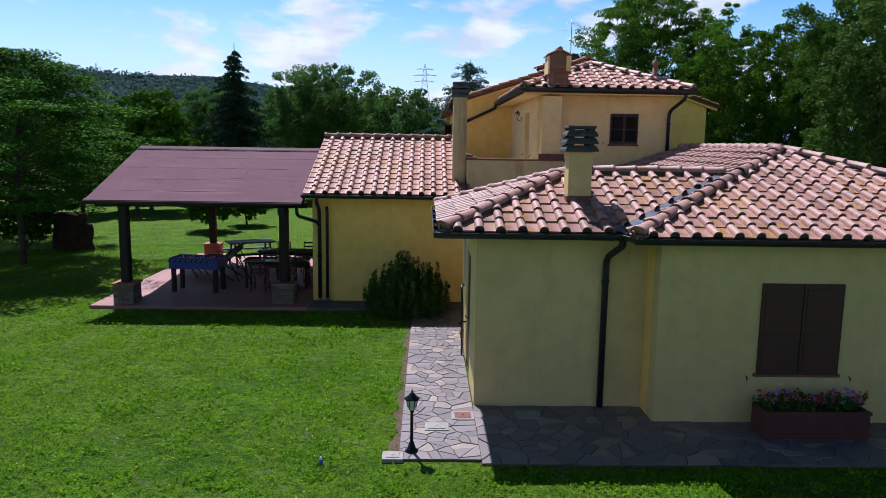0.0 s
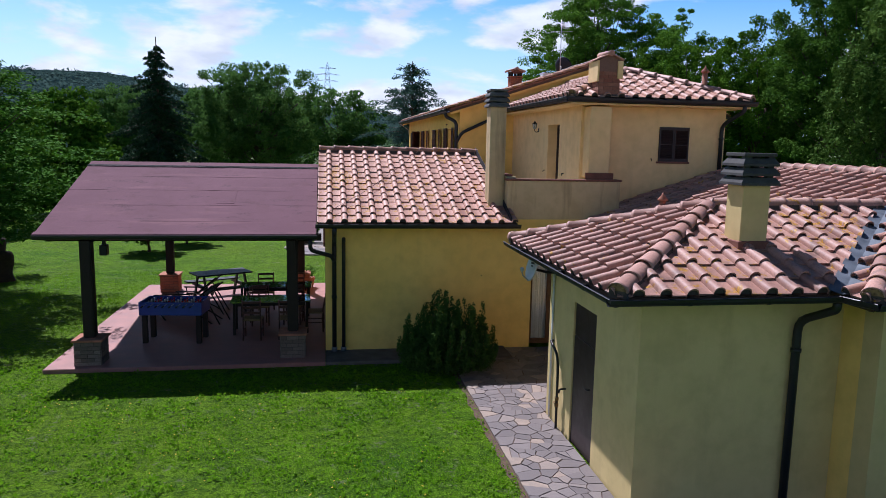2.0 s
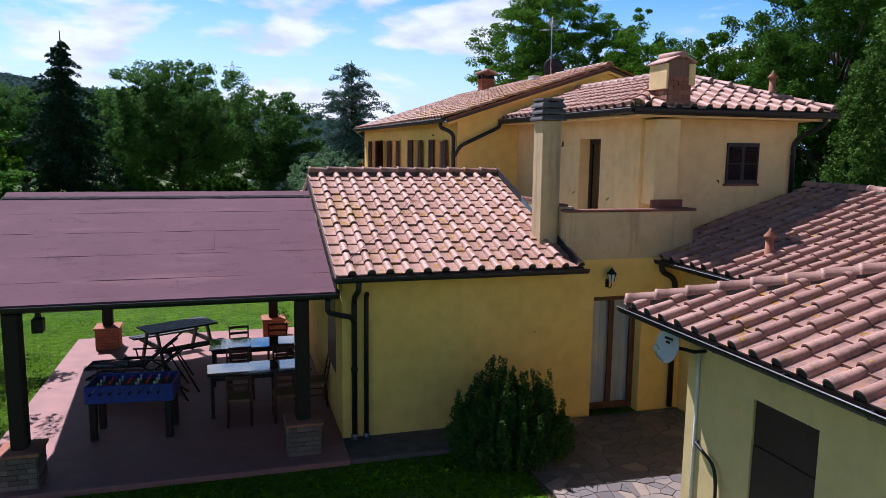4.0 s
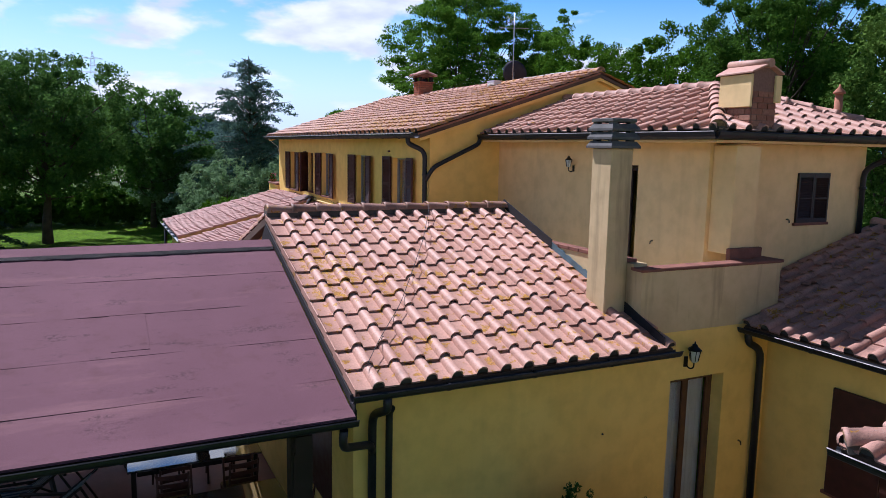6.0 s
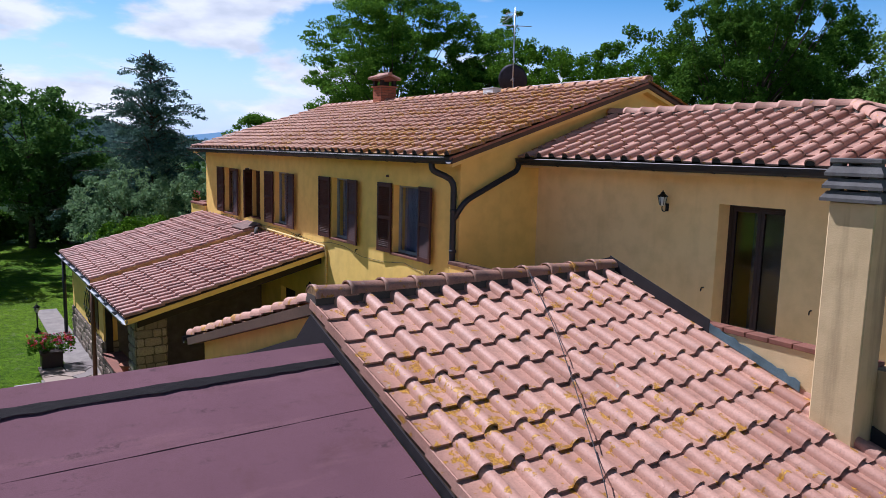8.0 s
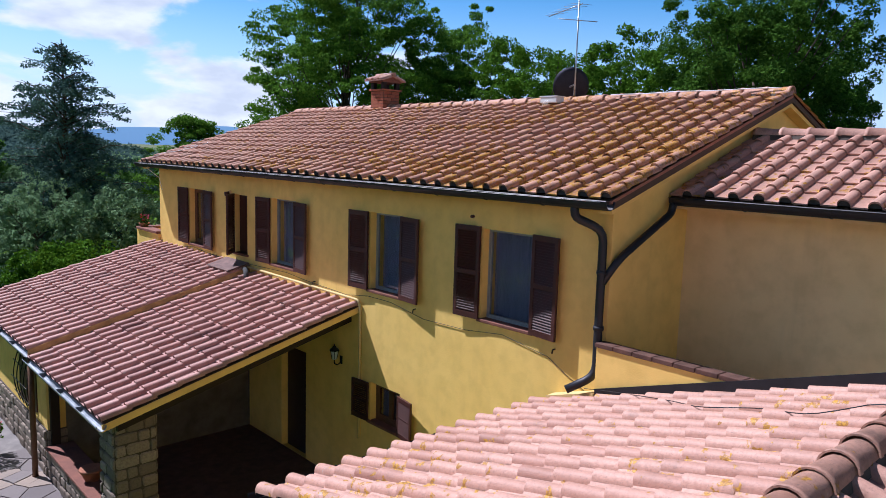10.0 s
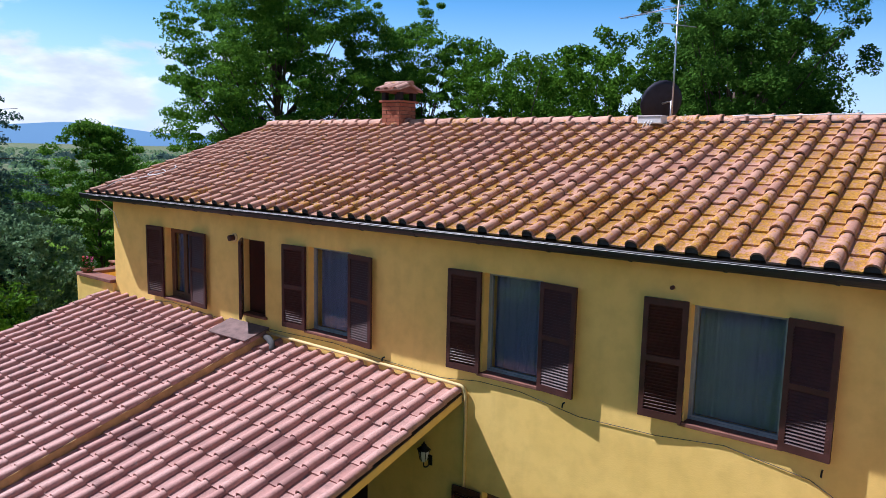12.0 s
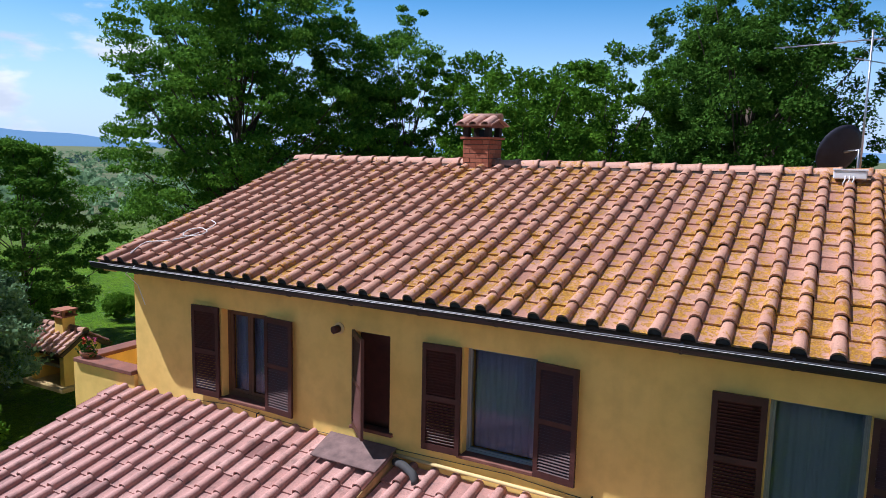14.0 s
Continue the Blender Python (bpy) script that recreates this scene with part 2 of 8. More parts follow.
M_DARKWOOD = plain("beam_dark_wood", (0.022, 0.014, 0.011), 0.7, 0, 0.4, 6, 0.3)
M_COPING = plain("coping_terracotta", (0.21, 0.088, 0.062), 0.8, 0, 0.35, 5, 0.3)
# Dirty north coping; also the loggia floor, where the dark imitates shade.
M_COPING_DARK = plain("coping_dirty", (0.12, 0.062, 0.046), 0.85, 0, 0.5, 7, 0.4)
M_CONCRETE = plain("concrete_cap", (0.07, 0.07, 0.068), 0.9, 0, 0.4, 6, 0.4)
M_CONCRETE_PALE = plain("concrete_grey", (0.11, 0.11, 0.108), 0.9, 0, 0.4, 6, 0.4)
M_STONE_SLAB = plain("slab_stone", (0.31, 0.295, 0.265), 0.85, 0, 0.3, 5, 0.4)
M_POT = plain("pot_terracotta", (0.36, 0.15, 0.09), 0.85, 0, 0.3, 8, 0.3)
M_PORCHFLOOR = plain("porch_tiles", (0.32, 0.155, 0.130), 0.55, 0, 0.25, 3, 0.12, 0.25)


def bitumen():
    """Red mineral felt in overlapping sheets, chalky wear and dark streaks."""
    k = Mat("felt_red", 0.88, 0, 0.14)
    cloud, mid, grit = k.noise(0.6, 5), k.noise(3.2, 6, 0.65), k.noise(140, 2)
    streak = k.noise(1.0, 6, 0.65, k.stretch((0.55, 3.0, 3.0)))
    col = k.mix(k.step(cloud, 0.3, 0.7), (0.126, 0.062, 0.079), (0.166, 0.084, 0.105))
    col = k.mix(k.step(mid, 0.52, 0.75, 0, 0.5), col, (0.10, 0.048, 0.05))
    col = k.mix(k.step(streak, 0.56, 0.72, 0, 0.5), col, (0.25, 0.135, 0.142))
    col = k.mix(k.step(grit, 0.4, 0.62, 0, 0.35), col, (0.11, 0.05, 0.05))
    smear = k.calc("MULTIPLY", k.step(k.noise(1.0, 6, 0.7, k.stretch((1.6, 5.0, 5.0))), 0.55, 0.66), k.step(k.noise(28, 3, 0.7), 0.42, 0.58))
    col = k.mix(k.calc("MULTIPLY", smear, 0.7), col, (0.055, 0.034, 0.038))
    k.colour(col).bump(grit, 0.5, 0.004)
    return k.m


M_MEMBRANE = bitumen()


def glass_mat():
    m = bpy.data.materials.new("window_glass")
    m.use_nodes = True
    b = m.node_tree.nodes["Principled BSDF"]
    b.inputs["Base Color"].default_value = (0.9, 0.95, 0.97, 1)
    b.inputs["Roughness"].default_value, b.inputs["IOR"].default_value = 0.02, 1.45
    b.inputs["Transmission Weight"].default_value = 1.0
    return m


M_GLASS = glass_mat()
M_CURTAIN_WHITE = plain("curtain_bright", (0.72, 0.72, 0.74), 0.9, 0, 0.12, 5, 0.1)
# Window curtains: dim room and sky reflection mixed into the cloth colour.
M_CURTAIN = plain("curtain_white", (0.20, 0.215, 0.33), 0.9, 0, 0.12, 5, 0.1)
M_ROOM = plain("room_wall", (0.30, 0.27, 0.23), 0.9, 0, 0.1, 2, 0.0)


def lawn_mat():
    """Mown lawn: clover tufts, yellowed and worn patches; dull fields farther out."""
    k = Mat("lawn", 0.9, 0, 0.1)
    wide, mid, fine, blade = k.noise(0.16, 4), k.noise(0.9, 6, 0.7), k.noise(7, 6, 0.75), k.noise(48, 4, 0.75)
    col = k.mix(k.step(mid, 0.36, 0.64), (0.052, 0.192, 0.002), (0.190, 0.420, 0.004))
    col = k.mix(k.step(wide, 0.40, 0.60, 0, 0.6), col, (0.205, 0.345, 0.006))
    col = k.mix(k.step(fine, 0.44, 0.60, 0, 0.8), col, (0.040, 0.110, 0.003))
    col = k.mix(k.step(blade, 0.46, 0.60, 0, 0.75), col, (0.020, 0.050, 0.003))
    fleck = k.noise(38, 4, 0.75, None, 0.8)
    col = k.mix(k.step(fleck, 0.55, 0.63, 0, 0.85), col, (0.235, 0.42, 0.014))
    col = k.mix(k.step(fleck, 0.36, 0.44, 0.85, 0), col, (0.016, 0.042, 0.003))
    thatch = k.calc("MULTIPLY", k.step(k.noise(2.6, 5, 0.7), 0.56, 0.66), k.step(k.noise(15, 4, 0.7), 0.44, 0.58))
    col = k.mix(k.calc("MULTIPLY", thatch, 0.75), col, (0.23, 0.24, 0.14))
    col = k.mix(k.calc("MULTIPLY", k.step(fine, 0.60, 0.70), k.step(mid, 0.56, 0.68)), col, (0.20, 0.15, 0.06))
    gap = k.t.nodes.new("ShaderNodeVectorMath")
    gap.operation = "DISTANCE"
    k.put(k.pos, gap.inputs[0])
    gap.inputs[1].default_value = (2, 30, 0)
    field = k.mix(k.step(k.noise(0.05, 4), 0.4, 0.6), (0.085, 0.125, 0.060), (0.150, 0.165, 0.085))
    col = k.mix(k.step(gap.outputs["Value"], 48, 85), col, field)
    k.colour(col).bump(k.calc("ADD", blade, k.calc("MULTIPLY", fine, 2.4)), 1.0, 0.08)
    return k.m


M_LAWN = lawn_mat()
M_GRASS = leafy("grass_blades", (0.042, 0.150, 0.003), (0.185, 0.395, 0.010), 0.4)
M_LEAF_A = leafy("leaves_acacia", (0.024, 0.092, 0.013), (0.140, 0.295, 0.030), 0.26)
M_LEAF_B = leafy("leaves_oak", (0.016, 0.058, 0.010), (0.088, 0.195, 0.022), 0.24)
M_LEAF_C = leafy("leaves_bright", (0.019, 0.078, 0.008), (0.110, 0.238, 0.016))
M_LEAF_D = leafy("needles_dark", (0.014, 0.040, 0.022), (0.046, 0.098, 0.050), 0.15)
M_LEAF_E = leafy("needles_blue", (0.032, 0.082, 0.066), (0.110, 0.195, 0.155), 0.15)
M_LEAF_F = leafy("leaves_olive", (0.095, 0.185, 0.085), (0.240, 0.375, 0.195), 0.24)
# Leaf tones of the farther trees, lightened to imitate distance haze.
M_LEAF_H = leafy("leaves_broad", (0.028, 0.082, 0.022), (0.105, 0.220, 0.045), 0.32)
M_BARK = plain("bark", (0.085, 0.065, 0.048), 0.95, 0, 0.45, 4, 0.8)


# ---- shape helpers ----


def box(bm, x0, x1, y0, y1, z0, z1):
    vs = [bm.verts.new(p) for p in ((x0, y0, z0), (x1, y0, z0), (x1, y1, z0), (x0, y1, z0), (x0, y0, z1), (x1, y0, z1), (x1, y1, z1), (x0, y1, z1))]
    for f in ((3, 2, 1, 0), (4, 5, 6, 7), (0, 1, 5, 4), (1, 2, 6, 5), (2, 3, 7, 6), (3, 0, 4, 7)):
        bm.faces.new([vs[i] for i in f])
    return vs


def soften(bm, w=0.008, seg=1):
    bmesh.ops.bevel(bm, geom=bm.edges[:], offset=w, segments=seg, affect="EDGES", clamp_overlap=True)
    return bm


def prism(bm, pts, way):
    """A closed flat outline (3D points, in order) drawn out along the vector way."""
    way = Vector(way)
    a = [bm.verts.new(p) for p in pts]
    b = [bm.verts.new(Vector(p) + way) for p in pts]
    bm.faces.new(a), bm.faces.new(b[::-1])
    for i in range(len(a)):
        j = (i + 1) % len(a)
        bm.faces.new((a[j], a[i], b[i], b[j]))
    bmesh.ops.recalc_face_normals(bm, faces=bm.faces[:])


def tube(bm, pts, r, seg=8, r_end=None, caps=True):
    """A pipe along points, thinning from r to r_end."""
    pts = [Vector(p) for p in pts]
    n = len(pts)
    rings = []
    side = None
    for i, p in enumerate(pts):
        d = (pts[min(i + 1, n - 1)] - pts[max(i - 1, 0)]).normalized()
        if side is None:
            side = d.cross(Vector((0.3, 0.2, 1)) if abs(d.z) < 0.9 else Vector((1, 0.1, 0))).normalized()
        side = (side - d * side.dot(d)).normalized()
        up = d.cross(side)
        q = r + ((r_end if r_end is not None else r) - r) * i / max(1, n - 1)
        rings.append([bm.verts.new(p + q * (math.cos(2 * math.pi * k / seg) * side + math.sin(2 * math.pi * k / seg) * up)) for k in range(seg)])
    for a, b in zip(rings, rings[1:]):
        for k in range(seg):
            f = bm.faces.new((a[k], a[(k + 1) % seg], b[(k + 1) % seg], b[k]))
            f.smooth = True
    if caps:
        bm.faces.new(rings[0][::-1]), bm.faces.new(rings[-1])


def bends(pts, cut=0.12):
    """The same polyline with its corners rounded."""
    pts = [Vector(p) for p in pts]
    out = [pts[0]]
    for a, b, c in zip(pts, pts[1:], pts[2:]):
        u, v = (a - b), (c - b)
        k = min(cut, u.length / 2.2, v.length / 2.2)
        p, q = b + u.normalized() * k, b + v.normalized() * k
        for s in (0, 0.33, 0.67, 1):
            out.append((1 - s) ** 2 * p + 2 * s * (1 - s) * b + s * s * q)
    return out + [pts[-1]]


def lathe(bm, prof, seg=16, at=(0, 0, 0)):
    """A body turned round z from (radius, height) pairs."""
    rings = [[bm.verts.new((at[0] + r * math.cos(2 * math.pi * k / seg), at[1] + r * math.sin(2 * math.pi * k / seg), at[2] + z)) for k in range(seg)] for r, z in prof]
    for a, b in zip(rings, rings[1:]):
        for k in range(seg):
            f = bm.faces.new((a[k], a[(k + 1) % seg], b[(k + 1) % seg], b[k]))
            f.smooth = True
    bm.faces.new(rings[0][::-1]), bm.faces.new(rings[-1])


def part(name, bm, material, parent, label=""):
    """Links a bmesh, drawn in world places, as one mesh under a thing or a part."""
    me = bpy.data.meshes.new(name)
    bm.to_mesh(me)
    bm.free()
    me.materials.append(material)
    ob = new(name, me)
    if parent is not None:
        ob.parent = parent
        ob.matrix_parent_inverse = Matrix.Translation(parent.location).inverted()
    return tagged(ob, label)


def thing(name, at, label, category, group="", kind=""):
    ob = new(name)
    ob.location = at
    ob.empty_display_size = 0.2
    return tagged(ob, label, category, group, kind)


def raw_mesh(name, verts, faces, material):
    me = bpy.data.meshes.new(name)
    me.from_pydata(verts, [], faces)
    me.materials.append(material)
    return me


def B():
    return bmesh.new()


def west(x):
    """Places on a wall that faces -x: along, out, up."""
    return lambda a, o, z: Vector((x - o, a, z))


def south(y):
    """Places on a wall that faces -y: along, out, up."""
    return lambda a, o, z: Vector((a, y - o, z))


def bx(bm, f, a0, a1, o0, o1, z0, z1):
    p, q = f(a0, o0, z0), f(a1, o1, z1)
    return box(bm, min(p.x, q.x), max(p.x, q.x), min(p.y, q.y), max(p.y, q.y), min(p.z, q.z), max(p.z, q.z))


def wall(bm, f, thick, a0, a1, z0, z1, holes=()):
    """A wall with openings through it."""
    us = sorted({a0, a1, *(h[0] for h in holes), *(h[1] for h in holes)})
    vs = sorted({z0, z1, *(h[2] for h in holes), *(h[3] for h in holes)})
    us, vs = [u for u in us if a0 <= u <= a1], [v for v in vs if z0 <= v <= z1]
    solid = {}
    for i in range(len(us) - 1):
        for j in range(len(vs) - 1):
            u, v = (us[i] + us[i + 1]) / 2, (vs[j] + vs[j + 1]) / 2
            solid[i, j] = not any(h[0] < u < h[1] and h[2] < v < h[3] for h in holes)
    made = {}

    def vert(u, o, v):
        k = (round(u, 4), round(o, 4), round(v, 4))
        if k not in made:
            made[k] = bm.verts.new(f(u, o, v))
        return made[k]

    for (i, j), s in solid.items():
        if not s:
            continue
        u0, u1, v0, v1 = us[i], us[i + 1], vs[j], vs[j + 1]
        bm.faces.new([vert(u0, 0, v0), vert(u1, 0, v0), vert(u1, 0, v1), vert(u0, 0, v1)])
        bm.faces.new([vert(u0, -thick, v0), vert(u0, -thick, v1), vert(u1, -thick, v1), vert(u1, -thick, v0)])
        for di, dj, ends in ((-1, 0, ((u0, v0), (u0, v1))), (1, 0, ((u1, v0), (u1, v1))), (0, -1, ((u0, v0), (u1, v0))), (0, 1, ((u0, v1), (u1, v1)))):
            if not solid.get((i + di, j + dj), False):
                (p, q), (r, t) = ends
                bm.faces.new([vert(p, 0, q), vert(r, 0, t), vert(r, -thick, t), vert(p, -thick, q)])
    bmesh.ops.recalc_face_normals(bm, faces=bm.faces[:])


# ---- building helpers ----
BRICKS = []  # brick and rubble facings, laid at the end of the file
FIELDS = []  # roof slopes, tiled at the end of the file
PITCH, EXPOSE = 0.30, 0.34


def slope(roof, key, a, b, inward, rise, poly, near=None, skip=None, tiles=True):
    """One roof slope: a to b is its eave, poly its outline in (along the eave, level distance in from it)."""
    a, b, n = Vector(a), Vector(b), Vector(inward)
    u = (b - a).normalized()
    v = (n + Vector((0, 0, rise))).normalized()
    k = math.sqrt(1 + rise * rise)
    w = u.cross(v)
    bm = B()
    prism(bm, [a + u * p + v * (q * k) - w * 0.015 for p, q in poly], -w * 0.10)
    part("roof_deck", bm, M_DECK, roof)
    FIELDS.append((roof, key, a, u, v, w, [(p, q * k) for p, q in poly], near, skip, 300 if tiles is True else 0))


def cap_mesh(length=0.44, r0=0.110, r1=0.094, key="cap"):
    """A half-round ridge tile with a collar at its lower end."""
    bm = B()
    rings = []
    for y, r in ((0, r0 + 0.009), (0.045, r0 + 0.009), (0.050, r0), (length, r1)):
        rings.append([bm.verts.new((r * math.cos(t), y, r * math.sin(t) * 0.9 - 0.02)) for t in [math.pi * i / 8 for i in range(9)]])
    inner = [bm.verts.new(((r0 - 0.004) * math.cos(t), 0, (r0 - 0.004) * math.sin(t) * 0.9 - 0.02)) for t in [math.pi * i / 8 for i in range(9)]]
    for p, q in zip(rings, rings[1:]):
        for i in range(8):
            bm.faces.new((p[i], q[i], q[i + 1], p[i + 1])).smooth = True
    for i in range(8):
        bm.faces.new((inner[i], rings[0][i], rings[0][i + 1], inner[i + 1]))
    bmesh.ops.recalc_face_normals(bm, faces=bm.faces[:])
    me = bpy.data.meshes.new("ridge_tile")
    bm.to_mesh(me)
    bm.free()
    return me


CAPS = {}


def ridge(roof, key, a, b, lift=0.03):
    """Ridge tiles bedded on mortar, from a (low or first) to b."""
    a, b = Vector(a), Vector(b)
    d = (b - a).normalized()
    side = d.cross(Vector((0, 0, 1))).normalized()
    up = side.cross(d)
    if key not in CAPS:
        CAPS[key] = cap_mesh()
        CAPS[key].materials.append(TILES["ridge" if key == "wing" else key][1])
    n = max(1, round((b - a).length / 0.37))
    step = (b - a).length / n
    for i in range(n):
        ob = new("ridge_tile", CAPS[key])
        j = Vector((random.uniform(-0.008, 0.008), 0, random.uniform(-0.005, 0.005)))
        m = Matrix((side, d, up)).transposed().to_4x4()
        m.translation = a + d * (i * step) + up * lift + side * j.x + up * (j.z + 0.012)
        ob.parent = roof
        ob.matrix_parent_inverse = Matrix.Translation(roof.location).inverted()
        ob.matrix_basis = m @ pose(0, 0, 0, random.uniform(-0.6, 0.3) - 0.9, random.uniform(-1.5, 1.5), random.uniform(-1, 1))
    bm = B()
    prism(bm, [a + side * s + up * h for s, h in ((-0.115, -0.05), (0.115, -0.05), (0.085, lift + 0.005), (-0.085, lift + 0.005))], d * ((b - a).length - 0.02))
    part("mortar_bed", bm, M_MORTAR, roof)
    bm = B()
    prism(bm, [a + d * 0.004 + up * (lift - 0.012) + side * (0.106 * math.cos(t)) + up * (0.097 * math.sin(t)) for t in [math.pi * i / 8 for i in range(9)]], d * 0.06)
    part("mortar_plug", soften(bm, 0.012), M_PLUG_END, roof, "mortar plug grown over with orange lichen")


def gutter(parent, a, b, out, r=0.065, mat=None, bar=True):
    """A half-round trough with a rolled lip, and its brackets."""
    a, b, out = Vector(a), Vector(b), Vector(out)
    d = b - a
    bm = B()
    prof = [(-r, 0.0), *[(-r * math.cos(t), -r * math.sin(t) * 1.15) for t in [math.pi * i / 8 for i in range(1, 8)]], (r, 0.0), (r + 0.012, 0.008), (r + 0.004, 0.016), (r - 0.006, 0.004), *[(-(r - 0.006) * math.cos(t), -(r - 0.006) * math.sin(t) * 1.15) for t in [math.pi * (8 - i) / 8 for i in range(1, 8)]], (-r + 0.006, 0.0)]
    prism(bm, [a + out * p + Vector((0, 0, q)) for p, q in prof], d)
    g = part("gutter", bm, mat or M_GUTTER, parent)
    if bar:
        n = int(d.length / 0.9)
        for i in range(1, n):
            bm = B()
            c = a + d * (i / n)
            e = d.normalized() * 0.012
            prism(bm, [c - e + out * (r * 1.05 * -math.cos(t)) + Vector((0, 0, -r * 1.25 * math.sin(t))) for t in [math.pi * k / 6 for k in range(7)]], e * 2)
            part("gutter_bracket", bm, mat or M_GUTTER, g)
    return g


def downpipe(parent, pts, r=0.045, collars=(), mat=None):
    bm = B()
    tube(bm, bends(pts, 0.14), r, 12)
    for z in collars:
        p = pts[-2] if z > pts[-2][2] else pts[-1]
        lathe(bm, [(r + 0.010, -0.025), (r + 0.012, 0.0), (r + 0.010, 0.025)], 12, (p[0], p[1], z))
    return part("downpipe", bm, mat or M_GUTTER, parent)


def shutter_mesh(w, h, mat=None):
    """A louvred leaf: frame mesh, slat mesh and the slats' heights; hinge at x = 0, foot at z = 0."""
    bm = B()
    t = 0.018
    st, mid = (0.055, 0.03) if h > 1.0 else (0.034, 0.010)
    for x0, x1, z0, z1 in ((0, st, 0, h), (w - st, w, 0, h), (st, w - st, 0, 0.08), (st, w - st, h - 0.07, h), (st, w - st, h * 0.5 - mid, h * 0.5 + mid)):
        box(bm, x0, x1, -t, t, z0, z1)
    heights = []
    for lo, hi in ((0.08, h * 0.5 - mid), (h * 0.5 + mid, h - 0.07)):
        n = max(3, int((hi - lo) / 0.034))
        heights += [lo + (hi - lo) * (i + 0.5) / n for i in range(n)]
    sb = B()
    prism(sb, [(st, -0.017, -0.020), (st, -0.013, -0.024), (st, 0.017, 0.016), (st, 0.013, 0.020)], (w - 2 * st, 0, 0))
    out = []
    for name, q in (("shutter", bm), ("slat", sb)):
        me = bpy.data.meshes.new(name)
        q.to_mesh(me)
        q.free()
        me.materials.append(mat or M_BROWN)
        out.append(me)
    return (*out, heights)


def leaf(parent, made, hinge, yaw, label=""):
    """Hangs a louvred leaf at its hinge, turned to yaw degrees."""
    ob = new("shutter", made[0])
    ob.parent = parent
    ob.matrix_parent_inverse = Matrix.Translation(parent.location).inverted()
    ob.matrix_basis = pose(*hinge, 0, 0, yaw)
    for z in made[2]:
        s = new("slat", made[1])
        s.parent = ob
        s.location = (0, 0, z)
    return tagged(ob, label)


def drape(bm, f, a0, a1, o, z0, z1, folds):
    """A hanging curtain in soft folds."""
    n = folds * 8
    cols = []
    for i in range(n + 1):
        s = i / n
        a = a0 + (a1 - a0) * s
        w = o + 0.030 * noise.noise((s * folds * 1.9 + a0 * 3.1, 1.0, 0)) + 0.016 * noise.noise((s * folds * 4.3 + a0, 5.0, 0))
        cols.append([bm.verts.new(f(a, w, z)) for z in (z0, (z0 + z1) / 2, z1)])
    for p, q in zip(cols, cols[1:]):
        for i in range(2):
            bm.faces.new((p[i], q[i], q[i + 1], p[i + 1])).smooth = True


def window(parent, f, a0, a1, z0, z1, label="", leaves=2, curtain=True, sill=True, recess=0.10, name="window", frame_mat=None, slim=1.0):
    """Casement in an opening: frame, sashes, panes, curtain, sill."""
    fm = frame_mat or M_WOODFRAME
    e = 0.05 * slim
    bm = B()
    o0, o1 = -recess - 0.06, -recess
    for u0, u1, v0, v1 in ((a0, a0 + e, z0, z1), (a1 - e, a1, z0, z1), (a0 + e, a1 - e, z0, z0 + e * 1.2), (a0 + e, a1 - e, z1 - e, z1)):
        bx(bm, f, u0, u1, o0, o1, v0, v1)
    win = part(name, bm, fm, parent, label)
    w = (a1 - a0 - 2 * e) / leaves
    for i in range(leaves):
        u0, u1 = a0 + e + i * w + 0.002, a0 + e + (i + 1) * w - 0.002
        v0, v1 = z0 + e * 1.2 + 0.002, z1 - e - 0.002
        bm = B()
        s = 0.045 * slim
        for p0, p1, q0, q1 in ((u0, u0 + s, v0, v1), (u1 - s, u1, v0, v1), (u0 + s, u1 - s, v0, v0 + s), (u0 + s, u1 - s, v1 - s, v1)):
            bx(bm, f, p0, p1, o0 + 0.012, o1 - 0.008, q0, q1)
        part("sash", bm, fm, win)
        bm = B()
        bx(bm, f, u0 + s, u1 - s, -recess - 0.037, -recess - 0.033, v0 + s, v1 - s)
        pane = part("pane", bm, M_GLASS, win)
        pane.visible_shadow = False
    if curtain:
        bm = B()
        drape(bm, f, a0 + 0.03, a1 - 0.03, -recess - 0.13, z0 + 0.03, z1 - 0.03, 9)
        # White at the garden door; elsewhere the cloth carries painted dimness.
        part("curtain", bm, M_CURTAIN_WHITE if name == "garden_door" else M_CURTAIN, win, "thin curtain behind the panes")
    bm = B()
    bx(bm, f, a0 - 0.12, a1 + 0.12, -1.1, -1.05, z0 - 0.2, z1 + 0.2)
    part("room_back", bm, M_ROOM, win)
    if sill:
        bm = B()
        bx(bm, f, a0 - 0.05, a1 + 0.05, -recess, 0.045, z0 - 0.04, z0 + 0.004)
        part("sill", soften(bm, 0.006), M_COPING, win, "red brick window sill")
    return win


# ---- ground ----
bm = B()
rings, spokes = [0, 6, 12, 20, 30, 45, 70, 110, 180, 320, 600, 1200, 2600, 4500], 48
prev = None
centre = bm.verts.new((2, 25, -0.02))
for r in rings[1:]:
    ring = [bm.verts.new((2 + r * math.cos(2 * math.pi * k / spokes), 25 + r * math.sin(2 * math.pi * k / spokes), -0.02)) for k in range(spokes)]
    for k in range(spokes):
        if prev is None:
            bm.faces.new((centre, ring[k], ring[(k + 1) % spokes]))
        else:
            bm.faces.new((prev[k], ring[k], ring[(k + 1) % spokes], prev[(k + 1) % spokes]))
    prev = ring
ground = part("ground", bm, M_LAWN, None)
tagged(ground, "mown green lawn with clover and worn patches", "lawn", kind="structure")

